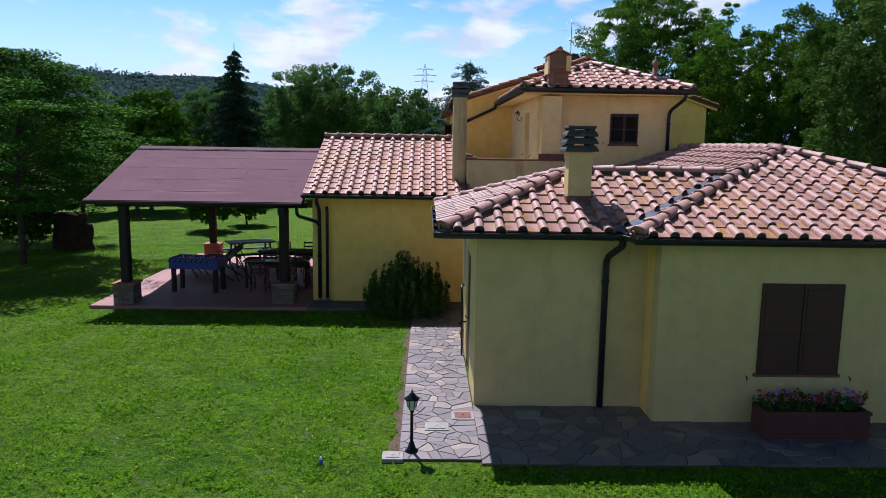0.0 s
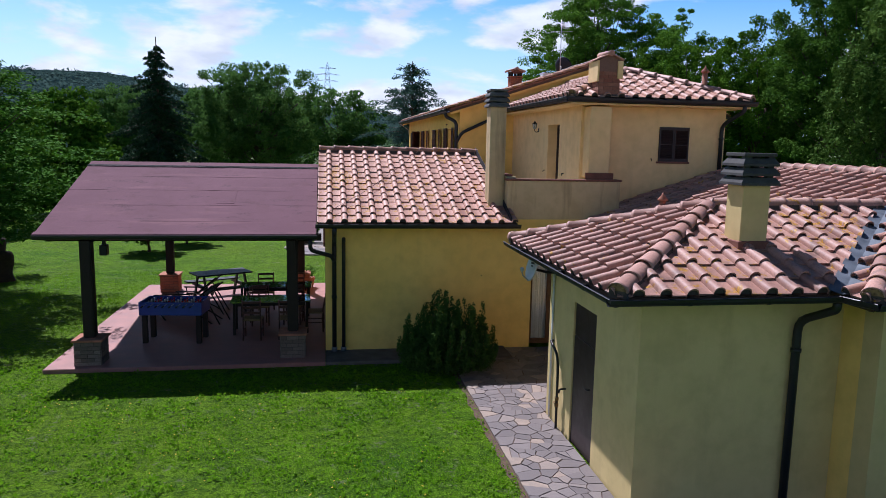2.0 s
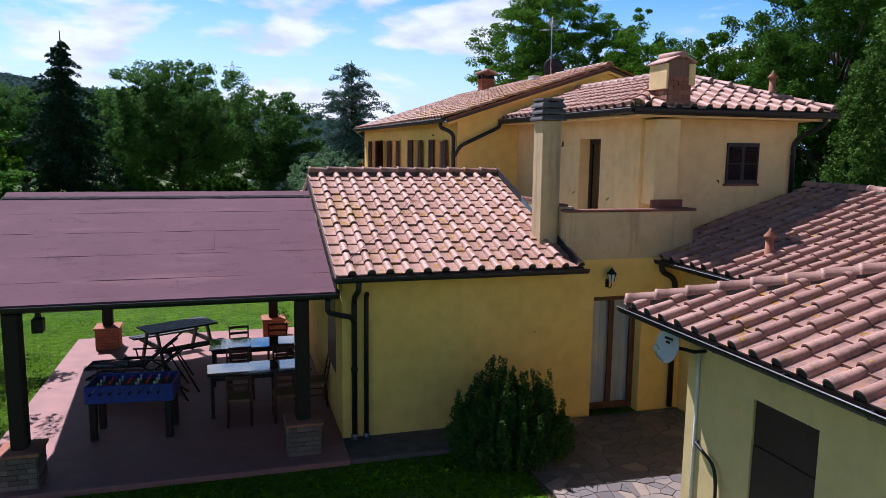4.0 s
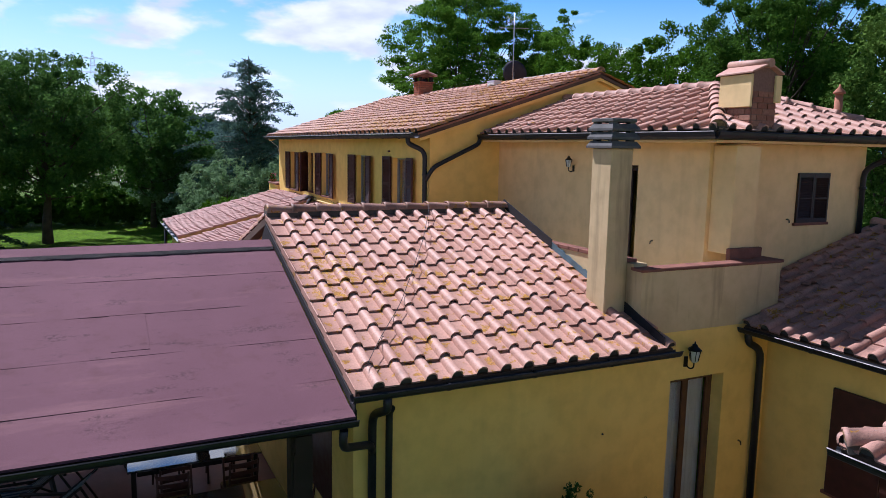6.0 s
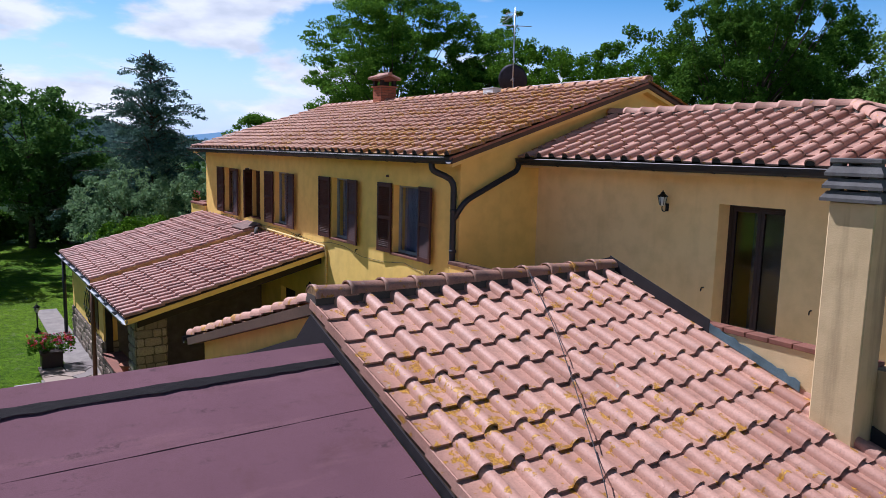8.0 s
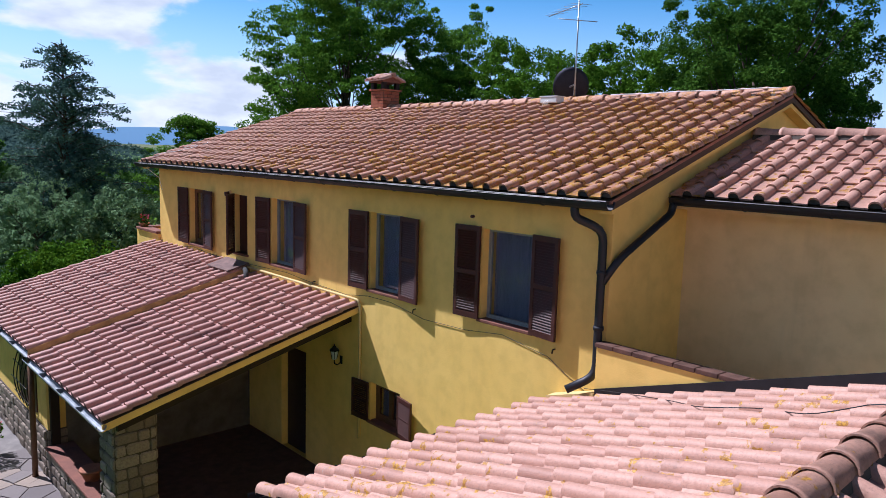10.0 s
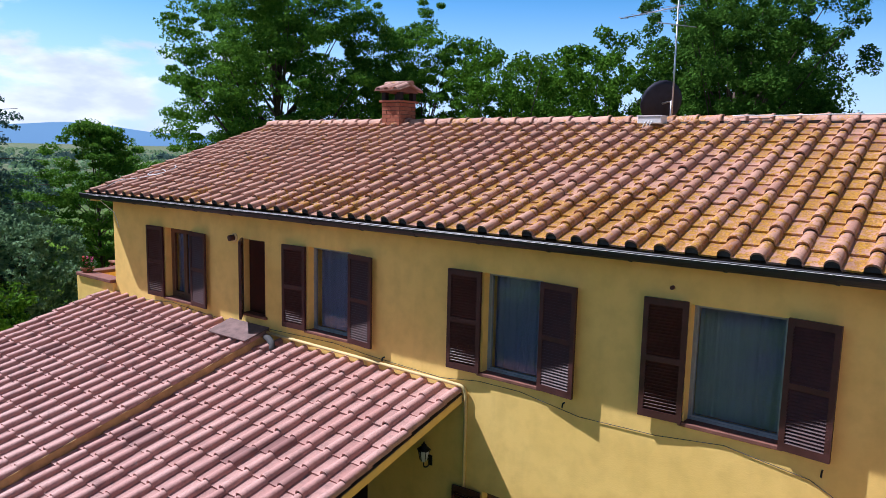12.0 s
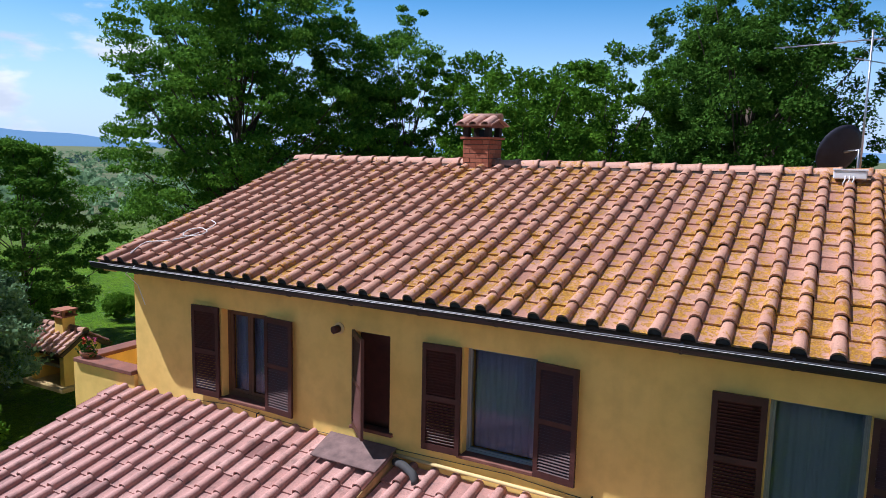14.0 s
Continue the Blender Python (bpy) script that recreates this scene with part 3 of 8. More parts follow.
# ---- two-storey house ----
XW, YS, YN = 0.26, 26.36, 39.78
house = thing("farmhouse", (4.4, 33, 0), "two-storey ochre farmhouse with louvred brown shutters", "house")
fw = west(XW)
OPEN = {"w1": (37.14, 37.98, 3.60, 4.88), "w2": (35.17, 35.70, 3.66, 4.88), "w3": (33.27, 34.17, 3.62, 4.90), "w4": (30.15, 30.97, 3.62, 4.89), "w5": (27.50, 28.42, 3.62, 4.87), "w0": (30.13, 30.90, 1.40, 2.06), "porch_door": (32.9, 33.8, 0.0, 2.1)}
bm = B()
wall(bm, fw, 0.32, YS, YN, -0.3, 5.50, list(OPEN.values()))
part("wall", bm, M_PLASTER, house)
gz = lambda x: 5.42 + 0.326 * (min(x, 8.82 - x) + 0.10) - 0.10
bm = B()
prism(bm, [(XW + 0.32, YS, -0.3), (8.56, YS, -0.3), (8.56, YS, gz(8.56)), (4.41, YS, gz(4.41)), (XW, YS, gz(XW)), (XW, YS, 5.502), (XW + 0.32, YS, 5.502)], (0, 0.32, 0))
part("gable_wall", bm, M_PLASTER, house)
bm = B()
prism(bm, [(XW + 0.32, YN - 0.32, -0.3), (8.56, YN - 0.32, -0.3), (8.56, YN - 0.32, gz(8.56)), (4.41, YN - 0.32, gz(4.41)), (XW, YN - 0.32, gz(XW)), (XW, YN - 0.32, 5.502), (XW + 0.32, YN - 0.32, 5.502)], (0, 0.32, 0))
part("gable_wall", bm, M_PLASTER, house)
bm = B()
box(bm, 8.24, 8.56, YS + 0.322, YN - 0.322, -0.3, 5.45)
part("wall", bm, M_PLASTER, house)
bm = B()
box(bm, XW + 0.33, 8.22, YS + 0.33, YN - 0.33, 2.85, 3.05)
part("floor_slab", bm, M_ROOM, house)
roof_main = part("roof", (lambda q: (prism(q, [(XW, YS + 0.33, 5.35), (8.56, YS + 0.33, 5.35), (4.41, YS + 0.33, gz(4.41) - 0.05)], (0, YN - YS - 0.66, 0)), q)[1])(B()), M_DECK, house, "old terracotta roof overgrown with orange lichen")
R_E, R_S, R_N = 5.42, 26.15, 40.09
slope(roof_main, "main", (-0.10, R_N, R_E), (-0.10, R_S, R_E), (1, 0, 0), 0.326, [(0, 0), (R_N - R_S, 0), (R_N - R_S, 4.51), (0, 4.51)], near=lambda p: p.x + abs(p.y - 31) * 0.35)
slope(roof_main, "main", (8.92, R_S, R_E), (8.92, R_N, R_E), (-1, 0, 0), 0.326, [(0, 0), (R_N - R_S, 0), (R_N - R_S, 4.51), (0, 4.51)], tiles="joined")
gutter(house, (-0.15, R_N + 0.02, 5.40), (-0.15, R_S - 0.02, 5.40), (-1, 0, 0), r=0.084)
for y in (R_S, R_N - 0.03):
    bm = B()
    prism(bm, [(-0.10, y, 5.412), (4.41, y, 6.882), (8.92, y, 5.412), (8.92, y, 5.375), (4.41, y, 6.845), (-0.10, y, 5.375)], (0, 0.03, 0))
    part("bargeboard", bm, M_POT, house)
for y0, y1 in ((R_S + 0.032, YS - 0.002), (YN + 0.002, R_N - 0.032)):
    for sx in (-1, 1):
        bm = B()
        prism(bm, [(4.41, y0, 6.765), (4.41 + sx * 4.45, y0, 5.315), (4.41 + sx * 4.45, y1, 5.315), (4.41, y1, 6.765)], (0, 0, -0.06))
        part("soffit", bm, M_PLASTER, house)

sh = {}
for key, w, h in (("w1", 0.50, 1.30), ("w3", 0.49, 1.29), ("w4", 0.49, 1.29), ("w5", 0.46, 1.29), ("w0", 0.42, 0.66), ("w2", 0.52, 1.24)):
    sh[key] = shutter_mesh(w, h)
for key in ("w1", "w3", "w4", "w5", "w0"):
    a0, a1, z0, z1 = OPEN[key]
    win = window(house, fw, a0, a1, z0, z1, "brown casement window with louvred shutters folded open", leaves=2 if key in ("w1", "w0") else 1, recess=0.12, **({} if key in ("w1", "w0") else {"frame_mat": M_FRAME_PALE, "slim": 0.45}))
    leaf(house, sh[key], (XW - 0.045, a1 + 0.01, z0 - 0.01), 90 + (3 if key != "w1" else 2))
    leaf(house, sh[key], (XW - 0.05, a0 - 0.01, z0 - 0.02), -90 - {"w1": 5, "w3": 6, "w4": 7, "w5": 7, "w0": 10}[key])
win = window(house, fw, *OPEN["w2"], "narrow brown window with one louvred shutter ajar", leaves=1, curtain=False, recess=0.14)
leaf(house, sh["w2"], (XW - 0.03, OPEN["w2"][1], OPEN["w2"][2]), 228)
bm = B()
bx(bm, fw, 35.20, 35.67, -0.12, -0.085, 3.67, 4.87)
part("inner_shutter", soften(bm, 0.004), M_BROWN, win, "closed brown inner shutter")
bm = B()
bx(bm, fw, 32.9, 33.8, -0.2, -0.14, 0, 2.1)
part("door", bm, M_DOOR, house, "dark brown door under the loggia")
# rainwater: swan neck, long pipe, branch from the neighbouring roof
downpipe(house, [(-0.13, 26.62, 5.36), (-0.13, 26.62, 5.20), (0.17, 26.42, 5.05), (0.18, 26.42, 3.32), (-0.06, 26.66, 3.14)], 0.05, (4.56, 3.9))
downpipe(house, [(1.39, 26.26, 5.38), (1.36, 26.26, 5.22), (0.30, 26.28, 4.72), (0.19, 26.41, 4.44)], 0.046)

# ---- upper storey over the terrace ----
upper = thing("upper_storey", (3.6, 23, 2.8), "ochre upper storey with hipped tile roof behind the terrace", "house wing")
XU, YU = 1.92, 20.38
uw, us = west(XU), south(YU)
U_DOOR = (21.88, 22.80, 2.86, 4.90)
U_WIN = (3.80, 4.50, 4.06, 4.83)
bm = B()
wall(bm, uw, 0.3, YU, YS, 2.6, 5.30, [U_DOOR])
part("wall", bm, M_PLASTER_PEACH, upper)
bm = B()
wall(bm, us, 0.3, XU + 0.3, 5.40, 2.4, 5.30, [U_WIN])
part("wall", bm, M_PLASTER_PEACH, upper)
bm = B()
box(bm, 5.10, 5.40, YU + 0.302, YS, 2.4, 5.30)
part("wall", bm, M_PLASTER, upper)
bm = B()
box(bm, 1.98, 2.46, YU - 0.42, YU - 0.002, 3.70, 5.235)
part("chimney_breast", soften(bm, 0.01), M_PLASTER_PEACH, upper)
roof_up = part("roof", (lambda q: (box(q, XU + 0.31, 5.09, YU + 0.31, YS - 0.02, 5.18, 5.28), q)[1])(B()), M_DECK, upper, "hipped terracotta roof with mortared hips")
EU, PU = 5.43, 0.365
UX0, UX1, UY0 = 1.44, 5.74, 19.82
UR = (UX1 - UX0) / 2
slope(roof_up, "upper", (UX0, 26.34, EU), (UX0, UY0, EU), (1, 0, 0), PU, [(0, 0), (26.34 - UY0, 0), (26.34 - UY0 - UR, UR), (0, UR)])
slope(roof_up, "upper", (UX0, UY0, EU), (UX1, UY0, EU), (0, 1, 0), PU, [(0, 0), (2 * UR, 0), (UR, UR)])
slope(roof_up, "upper", (UX1, UY0, EU), (UX1, 26.34, EU), (-1, 0, 0), PU, [(0, 0), (26.34 - UY0, 0), (26.34 - UY0, UR), (UR, UR)], tiles="joined")
ZU = EU + PU * UR
top_u = (UX0 + UR, UY0 + UR, ZU + 0.02)
ridge(roof_up, "upper", (UX0 + 0.03, UY0 + 0.03, EU + 0.02), top_u)
ridge(roof_up, "upper", (UX1 - 0.03, UY0 + 0.03, EU + 0.02), top_u)
ridge(roof_up, "upper", (UX0 + UR, 26.30, ZU + 0.02), top_u)
bm = B()
box(bm, UX0 + 0.05, UX1 - 0.05, UY0 + 0.05, YU - 0.004, EU - 0.16, EU - 0.125)
box(bm, UX0 + 0.05, XU - 0.004, YU - 0.002, 26.32, EU - 0.16, EU - 0.125)
box(bm, 5.404, UX1 - 0.05, YU - 0.002, 26.32, EU - 0.16, EU - 0.125)
part("soffit", bm, M_PLASTER_PEACH, upper)
gutter(upper, (UX0 - 0.03, 26.30, EU - 0.03), (UX0 - 0.03, UY0 - 0.05, EU - 0.03), (-1, 0, 0), r=0.078)
gutter(upper, (UX0 - 0.06, UY0 - 0.03, EU - 0.03), (UX1 + 0.04, UY0 - 0.03, EU - 0.03), (0, -1, 0), r=0.078)
downpipe(upper, [(5.50, UY0 - 0.03, EU - 0.08), (5.50, UY0 - 0.02, EU - 0.22), (5.28, 20.31, EU - 0.52), (5.28, 20.31, 3.85)], 0.045, (4.6,))
win = window(upper, us, *U_WIN, "small window closed with brown louvred shutters", curtain=False, recess=0.10)
half = shutter_mesh((U_WIN[1] - U_WIN[0]) / 2 + 0.008, U_WIN[3] - U_WIN[2] + 0.02, M_DOOR)
leaf(upper, half, (U_WIN[0] - 0.01, YU - 0.02, U_WIN[2] - 0.01), 0)
leaf(upper, half, (U_WIN[1] + 0.01, YU - 0.02, U_WIN[2] - 0.01), 180)
win = window(upper, uw, *U_DOOR, "glazed brown terrace door in a deep reveal", frame_mat=M_DOOR, leaves=2, curtain=False, sill=False, recess=0.24, name="terrace_door")

# ---- terrace ----
terrace = thing("terrace", (1.2, 23, 0), "walled roof terrace with terracotta coping", "terrace")
YD = 19.58
fd = south(YD)
DOOR = (0.66, 1.62, -0.05, 2.14)
bm = B()
wall(bm, fd, 0.28, 0.08, 2.58, -0.3, 2.80, [DOOR])
part("wall", bm, M_PLASTER, terrace)
bm = B()
wall(bm, fd, 0.17, 0.08, 2.58, 2.802, 3.62)
part("parapet", bm, M_PLASTER_OLD, terrace)
bm = B()
box(bm, 0.08, 0.30, YD + 0.282, 22.94, -0.3, 3.70)
box(bm, 0.08, 0.30, YD + 0.172, YD + 0.280, 2.804, 3.70)
part("parapet", bm, M_PLASTER_OLD, terrace)
bm = B()
box(bm, 0.08, 0.30, 22.942, YS - 0.002, -0.3, 3.70)
part("parapet", bm, M_PLASTER, terrace)
bm = B()
box(bm, 2.36, 2.58, YD + 0.172, YU - 0.43, 2.85, 3.62)
box(bm, 2.36, 2.58, YD + 0.282, YU - 0.43, 2.0, 2.848)
part("parapet", bm, M_PLASTER_OLD, terrace)
# Unseen floor, made pale so it throws sunlight onto the upper wall.
bm = B()
box(bm, 0.302, XU - 0.002, YD + 0.30, YS - 0.002, 2.60, 2.84)
box(bm, XU, 2.358, YD + 0.30, YU - 0.002, 2.60, 2.84)
part("terrace_floor", bm, M_STONE_SLAB, terrace)
for i in range(26):
    y0 = YD + 0.315 + 0.2495 * i
    bm = B()
    prism(bm, [(0.06, y0, 3.703), (0.26, y0, 3.703), (0.26, y0, 3.745), (0.06, y0, 3.755)], (0, 0.240, 0))
    part("coping_brick", soften(bm, 0.006), M_COPING_DARK if y0 > 22.9 else M_COPING, terrace)
for x0, x1, y0, y1 in ((0.055, 2.61, YD - 0.03, YD + 0.20), (2.33, 2.61, YD + 0.203, YU - 0.425)):
    bm = B()
    box(bm, x0, x1, y0, y1, 3.622, 3.665)
    part("coping", soften(bm, 0.010), M_COPING, terrace)
bm = B()
box(bm, 1.90, 2.54, YU - 0.50, YU - 0.425, 3.60, 3.80)
part("coping", soften(bm, 0.01), M_COPING, terrace)
win = window(terrace, south(YD + 0.14), DOOR[0], DOOR[1], 0.02, 2.12, "glazed double door with white curtains", sill=False, recess=0.06, name="garden_door")

# ---- side wing ----
wing = thing("side_wing", (-1.8, 22, 0), "single-storey ochre wing with a terracotta roof", "house wing")
YM0, YM1 = 19.55, 26.7
bm = B()
wall(bm, south(YM0), 0.3, -3.73, 0.078, -0.3, 2.80)
part("wall", bm, M_PLASTER, wing)
mz = lambda y: (2.67 + 0.352 * (y - 19.08)) if y < 22.94 else (4.029 - 0.31 * (y - 22.94))
bm = B()
prism(bm, [(-3.73, YM0 + 0.302, -0.3), (-3.73, YM1, -0.3), (-3.73, YM1, mz(YM1)), (-3.73, 22.94, mz(22.94)), (-3.73, YM0 + 0.302, mz(YM0 + 0.302))], (0.3, 0, 0))
part("gable_wall", bm, M_PLASTER, wing)
bm = B()
box(bm, -3.42, 0.078, YM1 - 0.3, YM1, -0.3, 2.80)
part("wall", bm, M_PLASTER, wing)
gutter(wing, (-3.90, 27.10, 2.83), (0.06, 27.10, 2.83), (0, 1, 0))
bm = B()
prism(bm, [(0.072, 26.362, 3.02), (0.072, 27.06, 2.80), (0.072, 27.06, 2.93), (0.072, 26.362, 3.15)], (0.184, 0, 0))
part("mortar_fillet", bm, M_PLASTER_PALE, wing, "pale mortar along the facade")
bm = B()
wall(bm, west(-3.735), 0.03, 20.3, 21.3, 0.9, 2.2)
part("wing_shutter", bm, M_BROWN, wing, "closed brown shutters")
roof_wing = part("roof", (lambda q: (box(q, -3.4, 0.06, YM0 + 0.31, YM1 - 0.31, 2.66, 2.76), q)[1])(B()), M_DECK, wing, "terracotta roof spotted with yellow lichen")
slope(roof_wing, "wing", (-3.87, 19.08, 2.77), (0.19, 19.08, 2.77), (0, 1, 0), 0.352, [(0, 0), (4.06, 0), (3.90, 3.86), (0, 3.86)], near=lambda p: p.y)
slope(roof_wing, "wing", (0.07, 27.05, 2.855), (-3.87, 27.05, 2.855), (0, -1, 0), 0.31, [(0, 0), (3.94, 0), (3.94, 4.11), (0, 4.11)], near=lambda p: p.x)
ZM = 2.77 + 0.352 * 3.86
ridge(roof_wing, "wing", (-3.88, 22.94, ZM + 0.03), (0.02, 22.94, ZM + 0.03))
gutter(wing, (-3.92, 19.04, 2.74), (0.24, 19.04, 2.74), (0, -1, 0))
bm = B()
prism(bm, [(-3.865, 19.06, 2.735), (-3.865, 22.94, ZM - 0.035), (-3.865, 27.07, 2.82), (-3.865, 27.07, 2.765), (-3.865, 22.94, ZM - 0.09), (-3.865, 19.06, 2.68)], (0.03, 0, 0))
part("bargeboard", bm, M_POT, wing)
vm = B()
box(vm, -0.012, 0.004, -0.02, EXPOSE * 1.04, -0.055, 0.030)
verge_me = bpy.data.meshes.new("verge_tile")
vm.to_mesh(verge_me)
vm.free()
verge_me.materials.append(TILES["wing"][1])
for i in range(12):
    q = 3.86 * math.sqrt(1 + 0.352 ** 2) / 12 * i
    ob = new("verge_tile", verge_me)
    ob.parent = roof_wing
    ob.matrix_basis = Matrix.Translation((-3.872, 19.08, 2.77)) @ Matrix.Rotation(math.atan(0.352), 4, "X") @ Matrix.Translation((0, q, 0.004)) @ Matrix.Rotation(radians(-3.5), 4, "X")
bm = B()
prism(bm, [(0.066, 21.55, 3.64), (0.066, 22.98, ZM + 0.03), (0.066, 22.98, ZM + 0.17), (0.066, 21.55, 3.80)], (-0.012, 0, 0))
part("flashing", bm, M_TAR, wing, "black bitumen flashing")
bm = B()
prism(bm, [(0.066, 22.985, 4.13), (0.066, 26.34, 3.09), (0.066, 26.34, 3.21), (0.066, 22.985, 4.28)], (-0.012, 0, 0))
part("flashing", bm, M_TAR, wing, "black bitumen flashing")
tear = [(21.55 - 0.06 * i, 0.125 + 0.035 * noise.noise((i * 0.9, 2.0, 0))) for i in range(18)]
bm = B()
prism(bm, [(0.066, y, 2.77 + 0.352 * (y - 19.08) + 0.03) for y, _ in tear] + [(0.066, y, 2.77 + 0.352 * (y - 19.08) + w) for y, w in tear[::-1]], (-0.010, 0, 0))
part("flashing", bm, M_LEAD, wing, "torn blue-grey lead flashing")
bm = B()
prism(bm, [(0.066, 19.10, 2.80), (0.066, 19.86, 3.06), (0.066, 19.86, 3.20), (0.066, 19.10, 2.90)], (-0.012, 0, 0))
part("flashing", bm, M_TAR, wing, "black bitumen flashing")
# dark upstand where the felt of the porch meets the gable, stepping down to the north
bm = B()
prism(bm, [(-3.872, 19.06, 2.56), (-3.872, 22.62, 3.80), (-3.872, 26.2, 2.54), (-3.872, 26.2, 2.66), (-3.872, 23.25, 3.72), (-3.872, 22.94, ZM - 0.12), (-3.872, 19.06, 2.66)], (-0.014, 0, 0))
part("upstand", bm, M_TAR, wing, "black bitumen upstand")
# pipe from the porch gutter across to the wing downpipe
downpipe(wing, [(-4.02, 18.98, 2.44), (-4.02, 19.02, 2.24), (-3.60, 19.40, 2.06), (-3.55, 19.46, 1.95)], 0.042)
for x in (-3.55, -3.36):
    bm = B()
    lathe(bm, [(0.060, 0.05), (0.058, 0.13), (0.048, 0.14)], 12, (x, 19.47, 0))
    part("pipe_foot", bm, M_ZINC, wing, "pale metal pipe foot")
bm = B()
box(bm, -3.73, 0.078, 18.70, YM0 - 0.002, -0.2, 0.05)
part("plinth", soften(bm, 0.01), M_PLINTH, wing, "dark concrete strip along the wall")
downpipe(wing, [(-3.55, 19.04, 2.68), (-3.55, 19.04, 2.55), (-3.55, 19.47, 2.35), (-3.55, 19.47, 0.05)], 0.045, (1.2,))
downpipe(wing, [(-3.36, 19.40, 2.42), (-3.36, 19.47, 2.34), (-3.36, 19.47, 0.05)], 0.038)

# ---- annex: small hipped block and the wider one it runs into ----
annex = thing("annex", (1.2, 14, 0), "cream single-storey annex with hipped tile roof", "house wing")
XA, YA0, YA1 = -0.14, 12.36, 15.72
A_DOOR = (13.70, 14.58, -0.05, 2.12)
bm = B()
wall(bm, west(XA), 0.28, YA0, YA1, -0.3, 2.75, [A_DOOR])
part("wall", bm, M_PLASTER_PALE, annex)
bm = B()
wall(bm, south(YA0), 0.28, XA + 0.28, 2.44, -0.3, 2.75)
part("wall", bm, M_PLASTER_PALE, annex)
bm = B()
box(bm, XA + 0.28, 2.44, YA1 - 0.28, YA1, -0.3, 2.75)
part("wall", bm, M_PLASTER_PALE, annex)
bm = B()
bx(bm, west(XA), A_DOOR[0] + 0.005, A_DOOR[1] - 0.005, -0.07, -0.02, 0.0, 1.62)
bx(bm, west(XA), A_DOOR[0] + 0.005, A_DOOR[1] - 0.005, -0.07, -0.025, 1.63, 2.115)
dob = part("door", soften(bm, 0.005), M_DOOR, annex, "plain dark brown metal door")
bm = B()
tube(bm, bends([(XA - 0.01, 13.80, 1.05), (XA - 0.06, 13.80, 1.05), (XA - 0.06, 13.92, 1.05)], 0.03), 0.011, 8)
part("door_handle", bm, M_GUTTER, dob)
roof_annex = part("roof", (lambda q: (box(q, XA + 0.3, 2.4, YA0 + 0.3, YA1 - 0.3, 2.62, 2.74), q)[1])(B()), M_DECK, annex, "weathered hipped terracotta roof, lichen at the eaves")
EA, PA = 2.78, 0.345
slope(roof_annex, "annex", (-0.70, 16.27, EA), (-0.70, 11.80, EA), (1, 0, 0), PA, [(0, 0), (4.47, 0), (2.235, 2.235)])
slope(roof_annex, "annex", (-0.70, 11.80, EA), (4.36, 11.80, EA), (0, 1, 0), PA, [(0, 0), (2.48, 0), (4.89, 2.235), (2.235, 2.235)])
slope(roof_annex, "annex", (4.36, 16.27, EA), (-0.70, 16.27, EA), (0, -1, 0), PA, [(2.41, 0), (5.06, 0), (2.825, 2.235), (0, 2.235)])
ZA = EA + PA * 2.235
ridge(roof_annex, "annex", (-0.68, 11.82, EA + 0.03), (1.535, 14.035, ZA + 0.02))
ridge(roof_annex, "annex", (-0.68, 16.25, EA + 0.03), (1.535, 14.035, ZA + 0.02))
ridge(roof_annex, "annex", (4.2, 14.035, ZA + 0.02), (1.535, 14.035, ZA + 0.02))
gutter(annex, (-0.73, 16.32, EA - 0.02), (-0.73, 11.72, EA - 0.02), (-1, 0, 0))
gutter(annex, (-0.80, 11.76, EA - 0.02), (1.95, 11.76, EA - 0.02), (0, -1, 0))
gutter(annex, (1.93, 11.74, EA - 0.02), (2.03, 11.30, EA - 0.02), (-1, -0.2, 0), bar=False)
downpipe(annex, [(1.90, 11.80, EA - 0.08), (1.90, 11.80, EA - 0.18), (1.80, 12.29, EA - 0.42), (1.80, 12.29, 0.03)], 0.05, (2.0,))

block = thing("annex_block", (5.6, 15, 0), "cream single-storey block with a wide hipped roof", "house wing")
YB0 = 11.73
B_WIN = (3.93, 5.10, 0.76, 2.09)
bm = B()
wall(bm, south(YB0), 0.28, 2.44, 8.86, -0.3, 2.75, [B_WIN])
part("wall", bm, M_PLASTER_PALE, block)
bm = B()
box(bm, 2.442, 2.72, YB0 + 0.282, YD - 0.002, -0.3, 2.75)
part("wall", bm, M_PLASTER, block)
bm = B()
box(bm, 8.58, 8.858, YB0 + 0.282, YU, -0.3, 2.75)
part("wall", bm, M_PLASTER_PALE, block)
roof_block = part("roof", (lambda q: (box(q, 2.75, 8.5, YB0 + 0.3, YD - 0.05, 2.62, 2.72), q)[1])(B()), M_DECK, block, "wide weathered hipped terracotta roof")
PB = 0.322


def under_annex(p):
    h = min(p.x + 0.70, p.y - 11.80, 16.27 - p.y)
    return h > 0 and p.x < 4.4 and EA + PA * h > p.z + 0.005


slope(roof_block, "annex", (1.95, 20.36, EA), (1.95, 11.36, EA), (1, 0, 0), PB, [(0, 0), (9.0, 0), (5.3, 3.70), (0, 3.70)], near=lambda p: p.y - p.x * 0.5, skip=under_annex)
slope(roof_block, "annex", (1.95, 11.36, EA), (9.35, 11.36, EA), (0, 1, 0), PB, [(0, 0), (7.40, 0), (3.70, 3.70)], near=lambda p: p.x)
slope(roof_block, "annex", (9.35, 11.36, EA), (9.35, 20.36, EA), (-1, 0, 0), PB, [(0, 0), (9.0, 0), (9.0, 3.70), (3.70, 3.70)], tiles="joined")
ZB = EA + PB * 3.70
ridge(roof_block, "annex", (1.98, 11.39, EA + 0.03), (5.65, 15.06, ZB + 0.02))
ridge(roof_block, "annex", (9.32, 11.39, EA + 0.03), (5.65, 15.06, ZB + 0.02))
